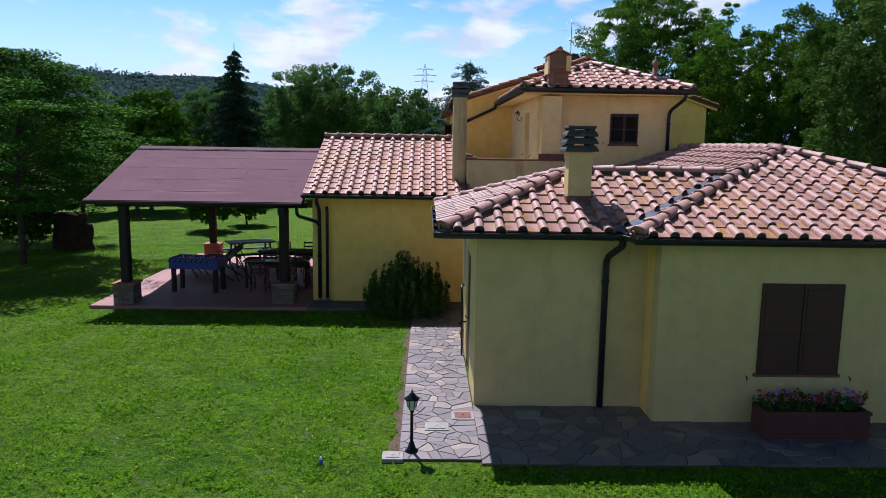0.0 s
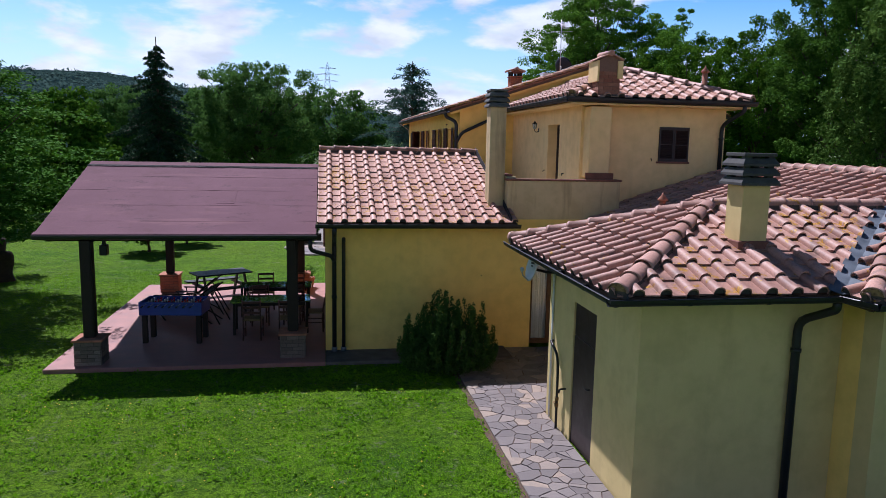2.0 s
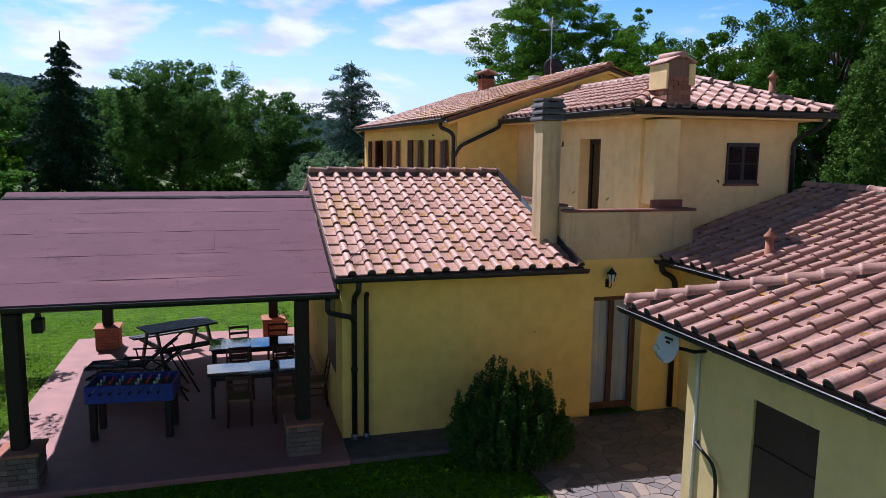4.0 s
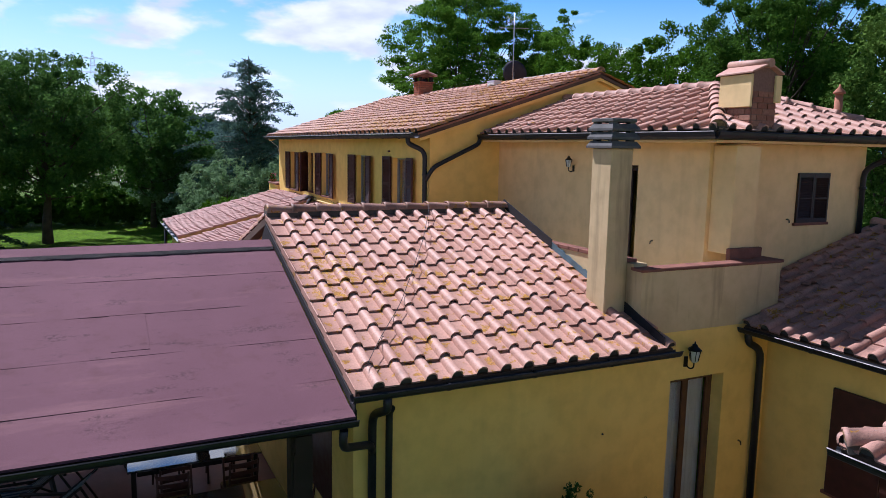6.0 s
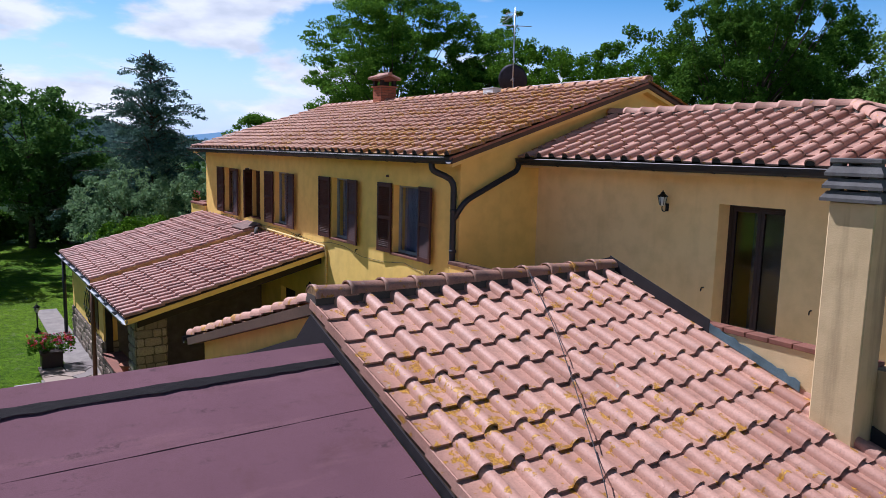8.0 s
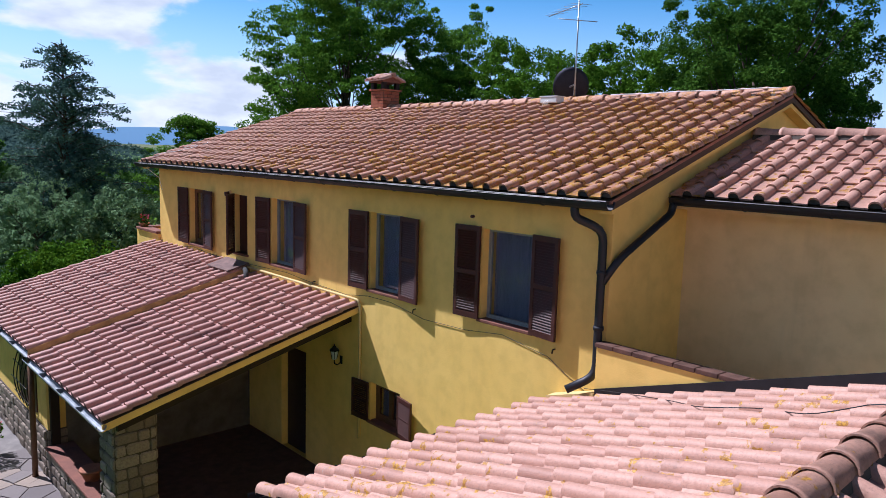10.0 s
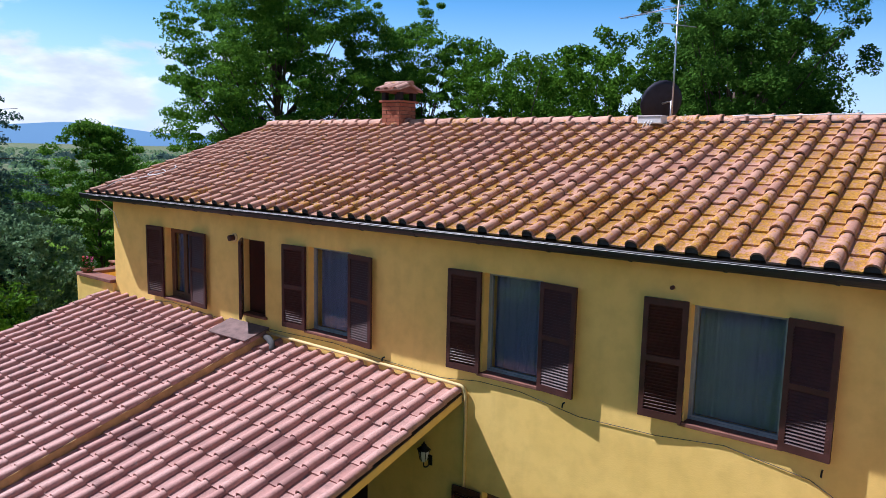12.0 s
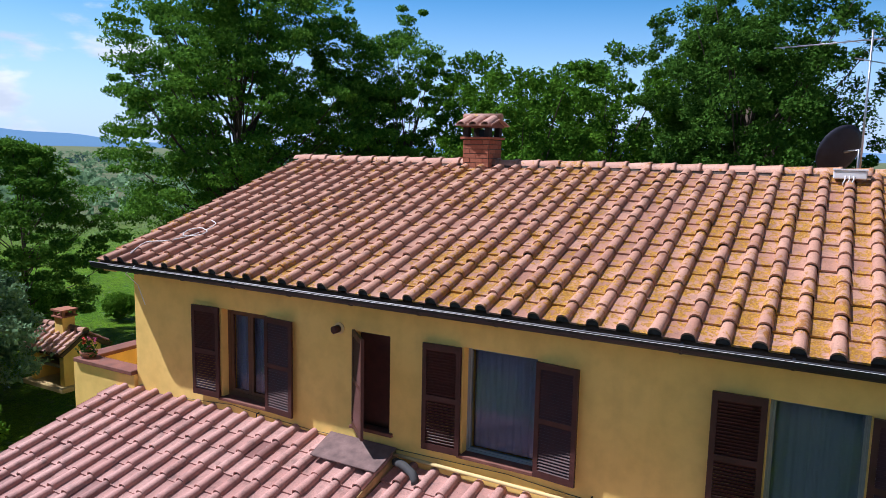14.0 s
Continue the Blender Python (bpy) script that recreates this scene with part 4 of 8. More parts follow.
ridge(roof_block, "annex", (5.65, 20.3, ZB + 0.02), (5.65, 15.06, ZB + 0.02))
gutter(block, (1.98, 11.32, EA - 0.02), (9.4, 11.32, EA - 0.02), (0, -1, 0))
gutter(block, (1.86, 19.56, EA - 0.02), (1.86, 16.30, EA - 0.02), (-1, 0, 0))
downpipe(block, [(1.90, 19.46, EA - 0.06), (1.92, 19.47, EA - 0.22), (2.22, 19.50, EA - 0.36), (2.24, 19.50, 0.05)], 0.05)
win = window(block, south(YB0), *B_WIN, "window closed with flat brown shutters", curtain=False, recess=0.12)
for i in range(2):
    a0 = B_WIN[0] - 0.01 + i * 0.60
    bm = B()
    bx(bm, south(YB0), a0, a0 + 0.59, 0.005, 0.045, B_WIN[2] - 0.01, B_WIN[3] + 0.01)
    soften(bm, 0.005)
    bx(bm, south(YB0), a0 + 0.05, a0 + 0.54, 0.045, 0.056, B_WIN[2] + 0.10, B_WIN[2] + 0.60)
    bx(bm, south(YB0), a0 + 0.05, a0 + 0.54, 0.045, 0.056, B_WIN[2] + 0.70, B_WIN[3] - 0.08)
    part("shutter", bm, M_BROWN, win)
# valley flashing between the two roofs
bm = B()
va, vb = Vector((1.90, 11.74, EA - 0.01)), Vector((4.34, 14.02, ZA + 0.02))
for side, rise in ((Vector((-0.681, 0.733, 0)), 0.26), (Vector((0.681, -0.733, 0)), 0.21)):
    q = [va, vb, vb + side * 0.15 + Vector((0, 0, 0.15 * rise)), va + side * 0.15 + Vector((0, 0, 0.15 * rise))]
    prism(bm, [p + Vector((0, 0, 0.020)) for p in q], (0, 0, -0.004))
part("valley_gutter", bm, plain("valley_metal", (0.13, 0.155, 0.18), 0.6, 0.3, 0.35, 5, 0.2), block, "dull blue-grey metal valley gutter")

# ---- lean-to with loggia ----
lean = thing("lean_to", (-1.8, 35.7, 0), "lean-to with loggia under a pink tile roof", "lean-to")
PL = 0.262
roof_lean = part("roof", (lambda q: (box(q, -3.2, 0.2, 35.1, 39.7, 2.25, 2.35), q)[1])(B()), M_DECK, lean, "clean pinkish terracotta lean-to roof in two levels")
slope(roof_lean, "lean", (-3.84, 40.22, 2.33), (-3.84, 35.06, 2.33), (1, 0, 0), PL, [(0, 0), (5.16, 0), (5.16, 4.08), (0, 4.08)], near=lambda p: p.y)
slope(roof_lean, "lean", (-3.84, 35.03, 2.23), (-3.84, 31.25, 2.23), (1, 0, 0), PL, [(0, 0), (3.78, 0), (3.78, 4.08), (0, 4.08)], near=lambda p: p.y)
gutter(lean, (-3.88, 40.27, 2.30), (-3.88, 35.05, 2.30), (-1, 0, 0), mat=M_ZINC)
gutter(lean, (-3.88, 35.05, 2.20), (-3.88, 31.2, 2.20), (-1, 0, 0), mat=M_ZINC)
bm = B()
prism(bm, [(-3.86, 35.05, 2.24), (0.24, 35.05, 3.31), (0.24, 35.05, 3.43), (-3.86, 35.05, 2.36)], (0, 0.025, 0))
part("step_fascia", bm, plain("step_board", (0.52, 0.34, 0.14), 0.85, 0, 0.35, 6, 0.3), lean)
bm = B()
prism(bm, [(-3.86, 31.24, 2.10), (0.24, 31.24, 3.17), (0.24, 31.24, 3.27), (-3.86, 31.24, 2.20)], (0, 0.03, 0))
part("bargeboard", bm, M_PLASTER, lean)
bm = B()
prism(bm, [(-3.6, 31.45, 1.98), (0.25, 31.45, 2.98), (0.25, 31.45, 3.16), (-3.6, 31.45, 2.16)], (0, 0.16, 0))
part("beam", bm, M_DARKWOOD, lean)
bm = B()
box(bm, -3.6, -3.3, 35.1, 39.8, 0.85, 2.30)
part("wall", bm, M_PLASTER, lean)
# Inner wall coloured dark to stand in for the shade under the roof.
bm = B()
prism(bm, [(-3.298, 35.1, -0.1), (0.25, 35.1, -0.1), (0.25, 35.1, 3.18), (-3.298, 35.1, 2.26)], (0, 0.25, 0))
part("wall", bm, M_PLINTH, lean, "loggia wall darkened in colour to imitate the shade inside")
bm = B()
prism(bm, [(-3.298, 39.5, -0.1), (0.25, 39.5, -0.1), (0.25, 39.5, 3.25), (-3.298, 39.5, 2.32)], (0, 0.3, 0))
part("wall", bm, M_PLASTER, lean)
bm = B()
box(bm, -3.62, -3.28, 35.1, 39.8, -0.2, 0.85)
box(bm, -3.62, -3.28, 32.2, 35.098, -0.2, 0.55)
part("stone_base", bm, M_MORTAR, lean)
bm = B()
box(bm, -3.62, -3.05, 31.55, 32.12, -0.2, 2.1)
part("stone_pillar", bm, M_MORTAR, lean)
BRICKS.append((lean, -3.62, -3.05, 31.55, 32.12, 0.0, 2.08, "stone"))
BRICKS.append((lean, -3.62, -3.28, 35.1, 39.8, 0.0, 0.84, "stone"))
BRICKS.append((lean, -3.62, -3.28, 32.2, 35.05, 0.0, 0.54, "stone"))
# Floor colour darkened as well, for the same shade.
bm = B()
box(bm, -3.6, 0.24, 31.3, 35.09, -0.1, 0.04)
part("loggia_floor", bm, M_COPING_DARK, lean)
bm = B()
box(bm, -3.56, -3.42, 35.0, 35.14, 0, 2.2)
part("corner_post", bm, M_DARKWOOD, lean)

# ---- porch ----
porch = thing("porch", (-6.3, 22.6, 0), "open porch on dark posts with a red felt roof", "porch")
PP, PX0, PX1, PE = 0.352, -9.03, -3.905, 2.55
PYR = 22.62
for sgn, y0 in ((1, 19.02), (-1, 26.22)):
    bm = B()
    prism(bm, [(PX0, y0, PE), (PX1, y0, PE), (PX1, PYR, PE + PP * 3.6), (PX0, PYR, PE + PP * 3.6)], (0, 0, -0.10))
    part("roof_sheathing", bm, M_DARKWOOD, porch)
FELT = part("roof", (lambda q: (box(q, PX0 + 0.05, PX1 - 0.05, PYR - 0.06, PYR + 0.06, PE + PP * 3.6 - 0.25, PE + PP * 3.6 - 0.10), q)[1])(B()), M_DARKWOOD, porch, "red mineral felt roof in overlapping sheets")
SEAM = [-0.05, 0.58, 1.30, 2.04, 2.76, 3.38, 3.6]
for sgn in (1, -1):
    for i in range(6):
        h0, h1 = SEAM[i] - (0.03 if i else 0), SEAM[i + 1] + (0.05 if i < 5 else 0.0)
        y0, y1 = PYR - sgn * (3.6 - h0), PYR - sgn * (3.6 - h1)
        lift = 0.006
        bm = B()
        nx = 30
        rows = []
        for (y, h, dz) in ((y0, h0, lift + 0.0022), ((y0 + y1) / 2, (h0 + h1) / 2, lift + 0.0012), (y1, h1, lift)):
            rows.append([bm.verts.new((PX0 - 0.04 + (PX1 - PX0 + 0.04) * k / nx, y, PE + PP * h + dz + 0.006 * noise.noise((k * 0.4, y * 1.3, i)))) for k in range(nx + 1)])
        for a, b in zip(rows, rows[1:]):
            for k in range(nx):
                bm.faces.new((a[k], a[k + 1], b[k + 1], b[k])) if sgn > 0 else bm.faces.new((a[k], b[k], b[k + 1], a[k + 1]))
        ext = bmesh.ops.extrude_face_region(bm, geom=bm.faces[:])
        bmesh.ops.translate(bm, verts=[v for v in ext["geom"] if isinstance(v, bmesh.types.BMVert)], vec=(0, 0, -0.004))
        bmesh.ops.recalc_face_normals(bm, faces=bm.faces[:])
        part("felt_sheet", bm, M_MEMBRANE, FELT)
bm = B()
prism(bm, [(PX0 - 0.05, 19.0 - 0.03, PE + 0.012), (PX1, 19.0 - 0.03, PE + 0.012), (PX1, 19.09, PE + 0.048), (PX0 - 0.05, 19.09, PE + 0.048)], (0, 0, -0.012))
part("drip_edge", bm, M_MEMBRANE, FELT)
bm = B()
nx = 40
hs = [(PX0 - 0.045 + (PX1 - PX0 + 0.04) * k / nx, 0.012 + 0.028 * abs(noise.noise((k * 0.5, 9, 0)))) for k in range(nx + 1)]
lo = [bm.verts.new((x, PYR - 0.30 - w, PE + PP * (3.6 - 0.30 - w) + 0.022)) for x, w in hs]
hi = [bm.verts.new((x, PYR - 0.24 + w * 0.5, PE + PP * (3.6 - 0.24 + w * 0.5) + 0.022)) for x, w in hs]
for k in range(nx):
    bm.faces.new((lo[k], lo[k + 1], hi[k + 1], hi[k]))
bmesh.ops.solidify(bm, geom=bm.faces[:], thickness=0.006)
part("tar_strip", bm, M_TAR, FELT)
bm = B()
px = [(-5.98, 1.36), (-5.62, 1.36), (-5.62, 2.0), (-5.98, 2.0)]
prism(bm, [(x, 19.02 + h, PE + PP * h + 0.0135) for x, h in px], (0, 0, -0.006))
part("patch", bm, M_MEMBRANE, FELT)
gutter(porch, (PX0 - 0.04, 18.98, PE - 0.02), (PX1 + 0.02, 18.98, PE - 0.02), (0, -1, 0))
for y in (19.30, 25.90):
    bm = B()
    box(bm, PX0 + 0.1, PX1 + 0.1, y - 0.09, y + 0.09, PE - 0.15, PE - 0.02)
    part("beam", soften(bm, 0.008), M_DARKWOOD, porch)
for x in (-8.2, -4.4):
    bm = B()
    prism(bm, [(x - 0.08, 19.0, PE - 0.12), (x - 0.08, PYR, PE + PP * 3.6 - 0.12), (x - 0.08, 26.2, PE - 0.12), (x - 0.08, 26.2, PE - 0.30), (x - 0.08, PYR, PE + PP * 3.6 - 0.30), (x - 0.08, 19.0, PE - 0.30)], (0.16, 0, 0))
    part("rafter", bm, M_DARKWOOD, porch)
PED = [(-8.18, 19.10), (-4.38, 19.25), (-8.12, 26.05), (-4.45, 26.05)]
for x, y in PED:
    bm = B()
    box(bm, x - 0.235, x + 0.235, y - 0.235, y + 0.235, 0.0, 0.52)
    part("pedestal", bm, M_MORTAR, porch)
    # Front posts get the shade-darkened brick, the sunlit back ones the red.
    BRICKS.append((porch, x - 0.235, x + 0.235, y - 0.235, y + 0.235, 0.06, 0.51, "grey" if y < 22 else "red"))
    bm = B()
    box(bm, x - 0.28, x + 0.28, y - 0.28, y + 0.28, 0.522, 0.565)
    part("pedestal_slab", soften(bm, 0.008), M_POT, porch)
    bm = B()
    box(bm, x - 0.105, x + 0.105, y - 0.105, y + 0.105, 0.566, PE - 0.12)
    part("post", soften(bm, 0.02, 2), M_DARKWOOD, porch)
bm = B()
box(bm, -8.93, -3.735, 18.68, 26.95, -0.2, 0.06)
part("floor_slab", soften(bm, 0.012), M_PORCHFLOOR, porch, "red terracotta porch floor")

# ---- chimneys, vents, lamps and fittings of the buildings ----


def brick_mat(name, a, b):
    k = Mat(name, 0.9, 0, 0.2)
    r, fine = k.rand(), k.noise(35, 4)
    k.colour(k.mix(k.step(fine, 0.4, 0.7, 0, 0.45), k.mix(r, a, b), tuple(x * 0.55 for x in a))).bump(fine, 0.5, 0.005)
    return k.m


M_BRICK_RED = brick_mat("brick_red", (0.33, 0.105, 0.06), (0.42, 0.16, 0.09))
M_BRICK_BARE = brick_mat("brick_bare", (0.20, 0.115, 0.09), (0.25, 0.15, 0.12))
# Grey brick with the shade under the porch darkened into its colour.
M_BRICK_GREY = brick_mat("brick_greyed", (0.13, 0.10, 0.085), (0.24, 0.185, 0.155))
M_IRON = plain("iron_black", (0.018, 0.018, 0.020), 0.45, 0.7, 0.3, 12, 0.2, 0.5)
M_WHITE = plain("white_paint", (0.72, 0.72, 0.70), 0.5, 0, 0.12, 5, 0.1)
M_DISH = plain("dish_grey", (0.52, 0.54, 0.55), 0.45, 0, 0.12, 6, 0.05)
M_MESH = plain("dish_dark", (0.030, 0.031, 0.046), 0.6, 0.4, 0.3, 12, 0.2)
M_ALU = plain("aluminium", (0.42, 0.43, 0.45), 0.35, 0.9, 0.15, 10, 0.05, 0.5)
M_LAMPGLASS = plain("lamp_glass", (0.55, 0.58, 0.56), 0.15, 0, 0.1, 8, 0.0, 0.5)
M_BLACKPIPE = plain("pipe_black", (0.02, 0.02, 0.022), 0.5, 0, 0.2, 8, 0.1)


def slab_cap(parent, cx, cy, z, wx, wy, n, step, mat=None):
    """A chimney head of stacked concrete louvres on corner blocks, and a flat lid."""
    for i in range(n):
        bm = B()
        zz = z + i * step
        a, b = 1.0 - 0.03 * i, 0.84 - 0.03 * i
        lo = [bm.verts.new((cx + sx * wx / 2 * a, cy + sy * wy / 2 * a, zz)) for sx, sy in ((-1, -1), (1, -1), (1, 1), (-1, 1))]
        md = [bm.verts.new((cx + sx * wx / 2 * a, cy + sy * wy / 2 * a, zz + step * 0.26)) for sx, sy in ((-1, -1), (1, -1), (1, 1), (-1, 1))]
        hi = [bm.verts.new((cx + sx * wx / 2 * b, cy + sy * wy / 2 * b, zz + step * 0.80)) for sx, sy in ((-1, -1), (1, -1), (1, 1), (-1, 1))]
        bm.faces.new(lo[::-1]), bm.faces.new(hi)
        for p, q in ((lo, md), (md, hi)):
            for k in range(4):
                bm.faces.new((p[k], p[(k + 1) % 4], q[(k + 1) % 4], q[k]))
        for sx in (-1, 1):
            for sy in (-1, 1):
                x, y = cx + sx * wx * 0.30, cy + sy * wy * 0.30
                box(bm, x - 0.04, x + 0.04, y - 0.04, y + 0.04, zz + step * 0.78, zz + step * 1.02)
        part("louvre", bm, mat or M_CONCRETE, parent)
    bm = B()
    zz = z + n * step
    box(bm, cx - wx * 0.42, cx + wx * 0.42, cy - wy * 0.42, cy + wy * 0.42, zz, zz + 0.045)
    part("lid", soften(bm, 0.008), mat or M_CONCRETE, parent)


# annex chimney
ch = thing("chimney", (1.45, 12.98, 3.0), "cream rendered chimney with a dark louvred concrete head", "chimney")
bm = B()
box(bm, 1.28, 1.64, 12.80, 13.16, 2.95, 3.92)
part("shaft", soften(bm, 0.01), M_PLASTER_PALE, ch)
bm = B()
box(bm, 1.255, 1.665, 12.775, 13.185, 2.90, 3.24)
part("base_flashing", soften(bm, 0.01), M_COPING, ch)
bm = B()
prism(bm, [(1.20, 13.22, 3.24), (1.70, 13.22, 3.24), (1.78, 13.62, 3.42), (1.12, 13.62, 3.42)], (0, 0, 0.02))
part("saddle_flashing", bm, M_COPING, ch)
slab_cap(ch, 1.46, 12.98, 3.92, 0.51, 0.51, 3, 0.115)
# tall chimney on the wing
ch = thing("chimney", (-0.1, 20.05, 3.1), "tall weathered rendered chimney with a louvred concrete head", "chimney")
bm = B()
box(bm, -0.265, 0.078, 19.87, 20.26, 2.85, 5.16)
part("shaft", soften(bm, 0.012), M_PLASTER_OLD, ch)
slab_cap(ch, -0.093, 20.065, 5.16, 0.46, 0.51, 3, 0.108, M_CONCRETE_PALE)
# chimney on the upper roof: bare brick below, cracked render plates, tiled gable top
ch = thing("chimney", (2.33, 20.15, 5.5), "squat brick and plaster chimney with a tiled gable top", "chimney")
bm = B()
box(bm, 2.10, 2.56, 19.88, 20.42, 5.42, 6.22)
prism(bm, [(2.10, 19.88, 6.22), (2.56, 19.88, 6.22), (2.33, 19.88, 6.33)], (0, 0.54, 0))
part("shaft", bm, M_BRICK_BARE, ch)
BRICKS.append((ch, 2.10, 2.56, 19.88, 20.42, 5.50, 5.98, "brown"))
bm = B()
box(bm, 2.055, 2.096, 19.865, 20.43, 5.76, 6.205)
part("render_plate", soften(bm, 0.008), M_PLASTER_PEACH, ch, "cracked cream render plate")
bm = B()
box(bm, 2.50, 2.62, 19.835, 19.876, 5.83, 6.20)
part("render_plate", soften(bm, 0.008), M_PLASTER_PEACH, ch)
for sx in (-1, 1):
    bm = B()
    prism(bm, [(2.33, 19.80, 6.365), (2.33 + sx * 0.31, 19.82, 6.24), (2.33 + sx * 0.31, 20.48, 6.225), (2.33, 20.50, 6.365)], (0, 0, -0.028))
    part("cap_tile", soften(bm, 0.006), TILES["upper"][1], ch)
bm = B()
tube(bm, [(2.33, 19.79, 6.355), (2.33, 20.51, 6.375)], 0.062, 12)
part("cap_ridge", bm, TILES["ridge"][1], ch)
# chimney on the main ridge
ch = thing("chimney", (4.45, 36.04, 6.8), "red brick chimney with an open head and tile cap", "chimney")
bm = B()
box(bm, 4.21, 4.69, 35.80, 36.28, 6.6, 7.33)
part("shaft", bm, M_MORTAR, ch)
BRICKS.append((ch, 4.21, 4.69, 35.80, 36.28, 6.78, 7.32, "red"))
bm = B()
box(bm, 4.16, 4.74, 35.75, 36.33, 7.33, 7.37)
part("cornice", soften(bm, 0.006), M_BRICK_RED, ch)
for sx in (-1, 1):
    for sy in (-1, 1):
        bm = B()
        x, y = 4.45 + sx * 0.20, 36.04 + sy * 0.20
        box(bm, x - 0.05, x + 0.05, y - 0.05, y + 0.05, 7.37, 7.53)
        part("corner_pier", bm, M_DARKWOOD, ch)
bm = B()
box(bm, 4.40, 4.50, 35.99, 36.09, 7.35, 7.50)
part("flue", bm, M_IRON, ch)
for sx in (-1, 1):
    bm = B()
    prism(bm, [(4.45, 35.70, 7.69), (4.45 + sx * 0.37, 35.70, 7.575), (4.45 + sx * 0.37, 36.38, 7.575), (4.45, 36.38, 7.69)], (0, 0, -0.022))
    part("cap_slab", bm, TILES["upper"][1], ch)
    for k in range(3):
        bm = B()
        y = 35.815 + 0.225 * k
        arc = [(0.085 * math.cos(q), 0.062 * math.sin(q)) for q in [math.pi * i / 6 for i in range(7)]]
        ring = arc + [(0.80 * p, 0.76 * q) for p, q in arc[::-1]]
        prism(bm, [(4.45 + sx * 0.02, y + p, 7.688 + q) for p, q in ring], (sx * 0.38, 0, -0.118))
        part("cap_tile", bm, TILES["upper"][1], ch)
bm = B()
tube(bm, [(4.45, 35.68, 7.715), (4.45, 36.40, 7.72)], 0.055, 10)
part("cap_ridge", bm, TILES["ridge"][1], ch)
bm = B()
prism(bm, [(4.17, 35.76, 7.53), (4.73, 35.76, 7.53), (4.73, 35.76, 7.56), (4.45, 35.76, 7.66), (4.17, 35.76, 7.56)], (0, 0.56, 0))
part("cap_core", bm, M_COPING, ch)
# roof vents of fired clay
for x, y, z, h in ((2.71, 17.81, 3.01, 0.34), (4.96, 20.65, 5.75, 0.36)):
    v = thing("roof_vent", (x, y, z), "small round terracotta vent pipe with a conical cap", "roof vent", "clay roof vents")
    bm = B()
    lathe(bm, [(0.11, -0.06), (0.10, 0.03), (0.066, 0.06), (0.060, h)], 16, (x, y, z))
    part("pipe", bm, M_POT, v)
    bm = B()
    lathe(bm, [(0.058, h), (0.098, h + 0.01), (0.090, h + 0.04), (0.026, h + 0.11), (0.010, h + 0.16)], 16, (x, y, z))
    part("cap", bm, M_POT, v)

# ridge tiles of the main roof, and what stands on it
ridge(roof_main, "main", (4.41, R_S + 0.02, 6.90), (4.41, R_N - 0.02, 6.90), 0.02)
box_w = thing("junction_box", (4.1, 30.45, 6.9), "white plastic junction box on the ridge", "junction box")
bm = B()
box(bm, 3.98, 4.22, 30.27, 30.66, 6.86, 6.97)
part("case", soften(bm, 0.012), M_WHITE, box_w)
bm = B()
box(bm, 3.97, 4.23, 30.26, 30.67, 6.972, 6.99)
part("lid", bm, M_WHITE, box_w)
bm = B()
for y in (30.42, 30.47, 30.52):
    tube(bm, [(3.98, y, 6.90), (3.92, y, 6.86), (3.90, y + 0.02, 6.80), (3.95, y + 0.01, 6.76)], 0.008, 5)
part("cable", bm, M_WHITE, box_w)


def dish(name, at, r, aim, mat, label):
    """A satellite dish: shallow bowl, arm and feed horn."""
    t = thing(name, at, label, "satellite dish")
    bm = B()
    rings = []
    for k in range(6):
        q = r * k / 5
        rings.append([bm.verts.new((q * math.cos(2 * math.pi * i / 24), q * math.sin(2 * math.pi * i / 24) * 1.08, 0.22 * q * q / r)) for i in range(24)])
    for a, b in zip(rings, rings[1:]):
        for i in range(24):
            f = [a[i], a[(i + 1) % 24], b[(i + 1) % 24], b[i]]
            bm.faces.new(f).smooth = True
    bmesh.ops.remove_doubles(bm, verts=bm.verts[:], dist=0.0005)
    bmesh.ops.solidify(bm, geom=bm.faces[:], thickness=0.012)
    m = Matrix.Translation(at) @ Vector(aim).to_track_quat("Z", "Y").to_matrix().to_4x4()
    bmesh.ops.transform(bm, matrix=m, verts=bm.verts[:])
    part("bowl", bm, mat, t)
    bm = B()
    tube(bm, [m @ Vector((0, -r * 1.05, 0.2 * r)), m @ Vector((0, -r * 0.7, r * 0.8)), m @ Vector((0, -r * 0.3, r * 1.0))], 0.012, 6)
    part("arm", bm, M_ALU, t)
    bm = B()
    tube(bm, [m @ Vector((0, -r * 0.32, r * 1.06)), m @ Vector((0, -r * 0.22, r * 0.88))], 0.035, 10)
    part("feed_horn", bm, M_DISH, t)
    return t


d = dish("satellite_dish", (4.80, 30.58, 7.22), 0.35, (0.62, 0.55, 0.35), M_MESH, "dark perforated satellite dish on the ridge")
bm = B()
tube(bm, [(4.66, 30.38, 6.75), (4.66, 30.38, 7.25), (4.74, 30.56, 7.22)], 0.02, 8)
part("mount", bm, M_ALU, d)
ant = thing("tv_antenna", (4.62, 30.35, 6.8), "aluminium television antenna on a thin mast", "antenna")
bm = B()
tube(bm, [(4.62, 30.35, 6.7), (4.62, 30.35, 8.85)], 0.014, 8)
part("mast", bm, M_ALU, ant)
bd = Vector((0.46, 0.89, 0.02)).normalized()
sd = Vector((0.89, -0.46, 0.0)).normalized()
c0 = Vector((4.62, 30.35, 8.72))
bm = B()
tube(bm, [c0 - bd * 0.15, c0 + bd * 1.42], 0.009, 6)
part("boom", bm, M_ALU, ant)
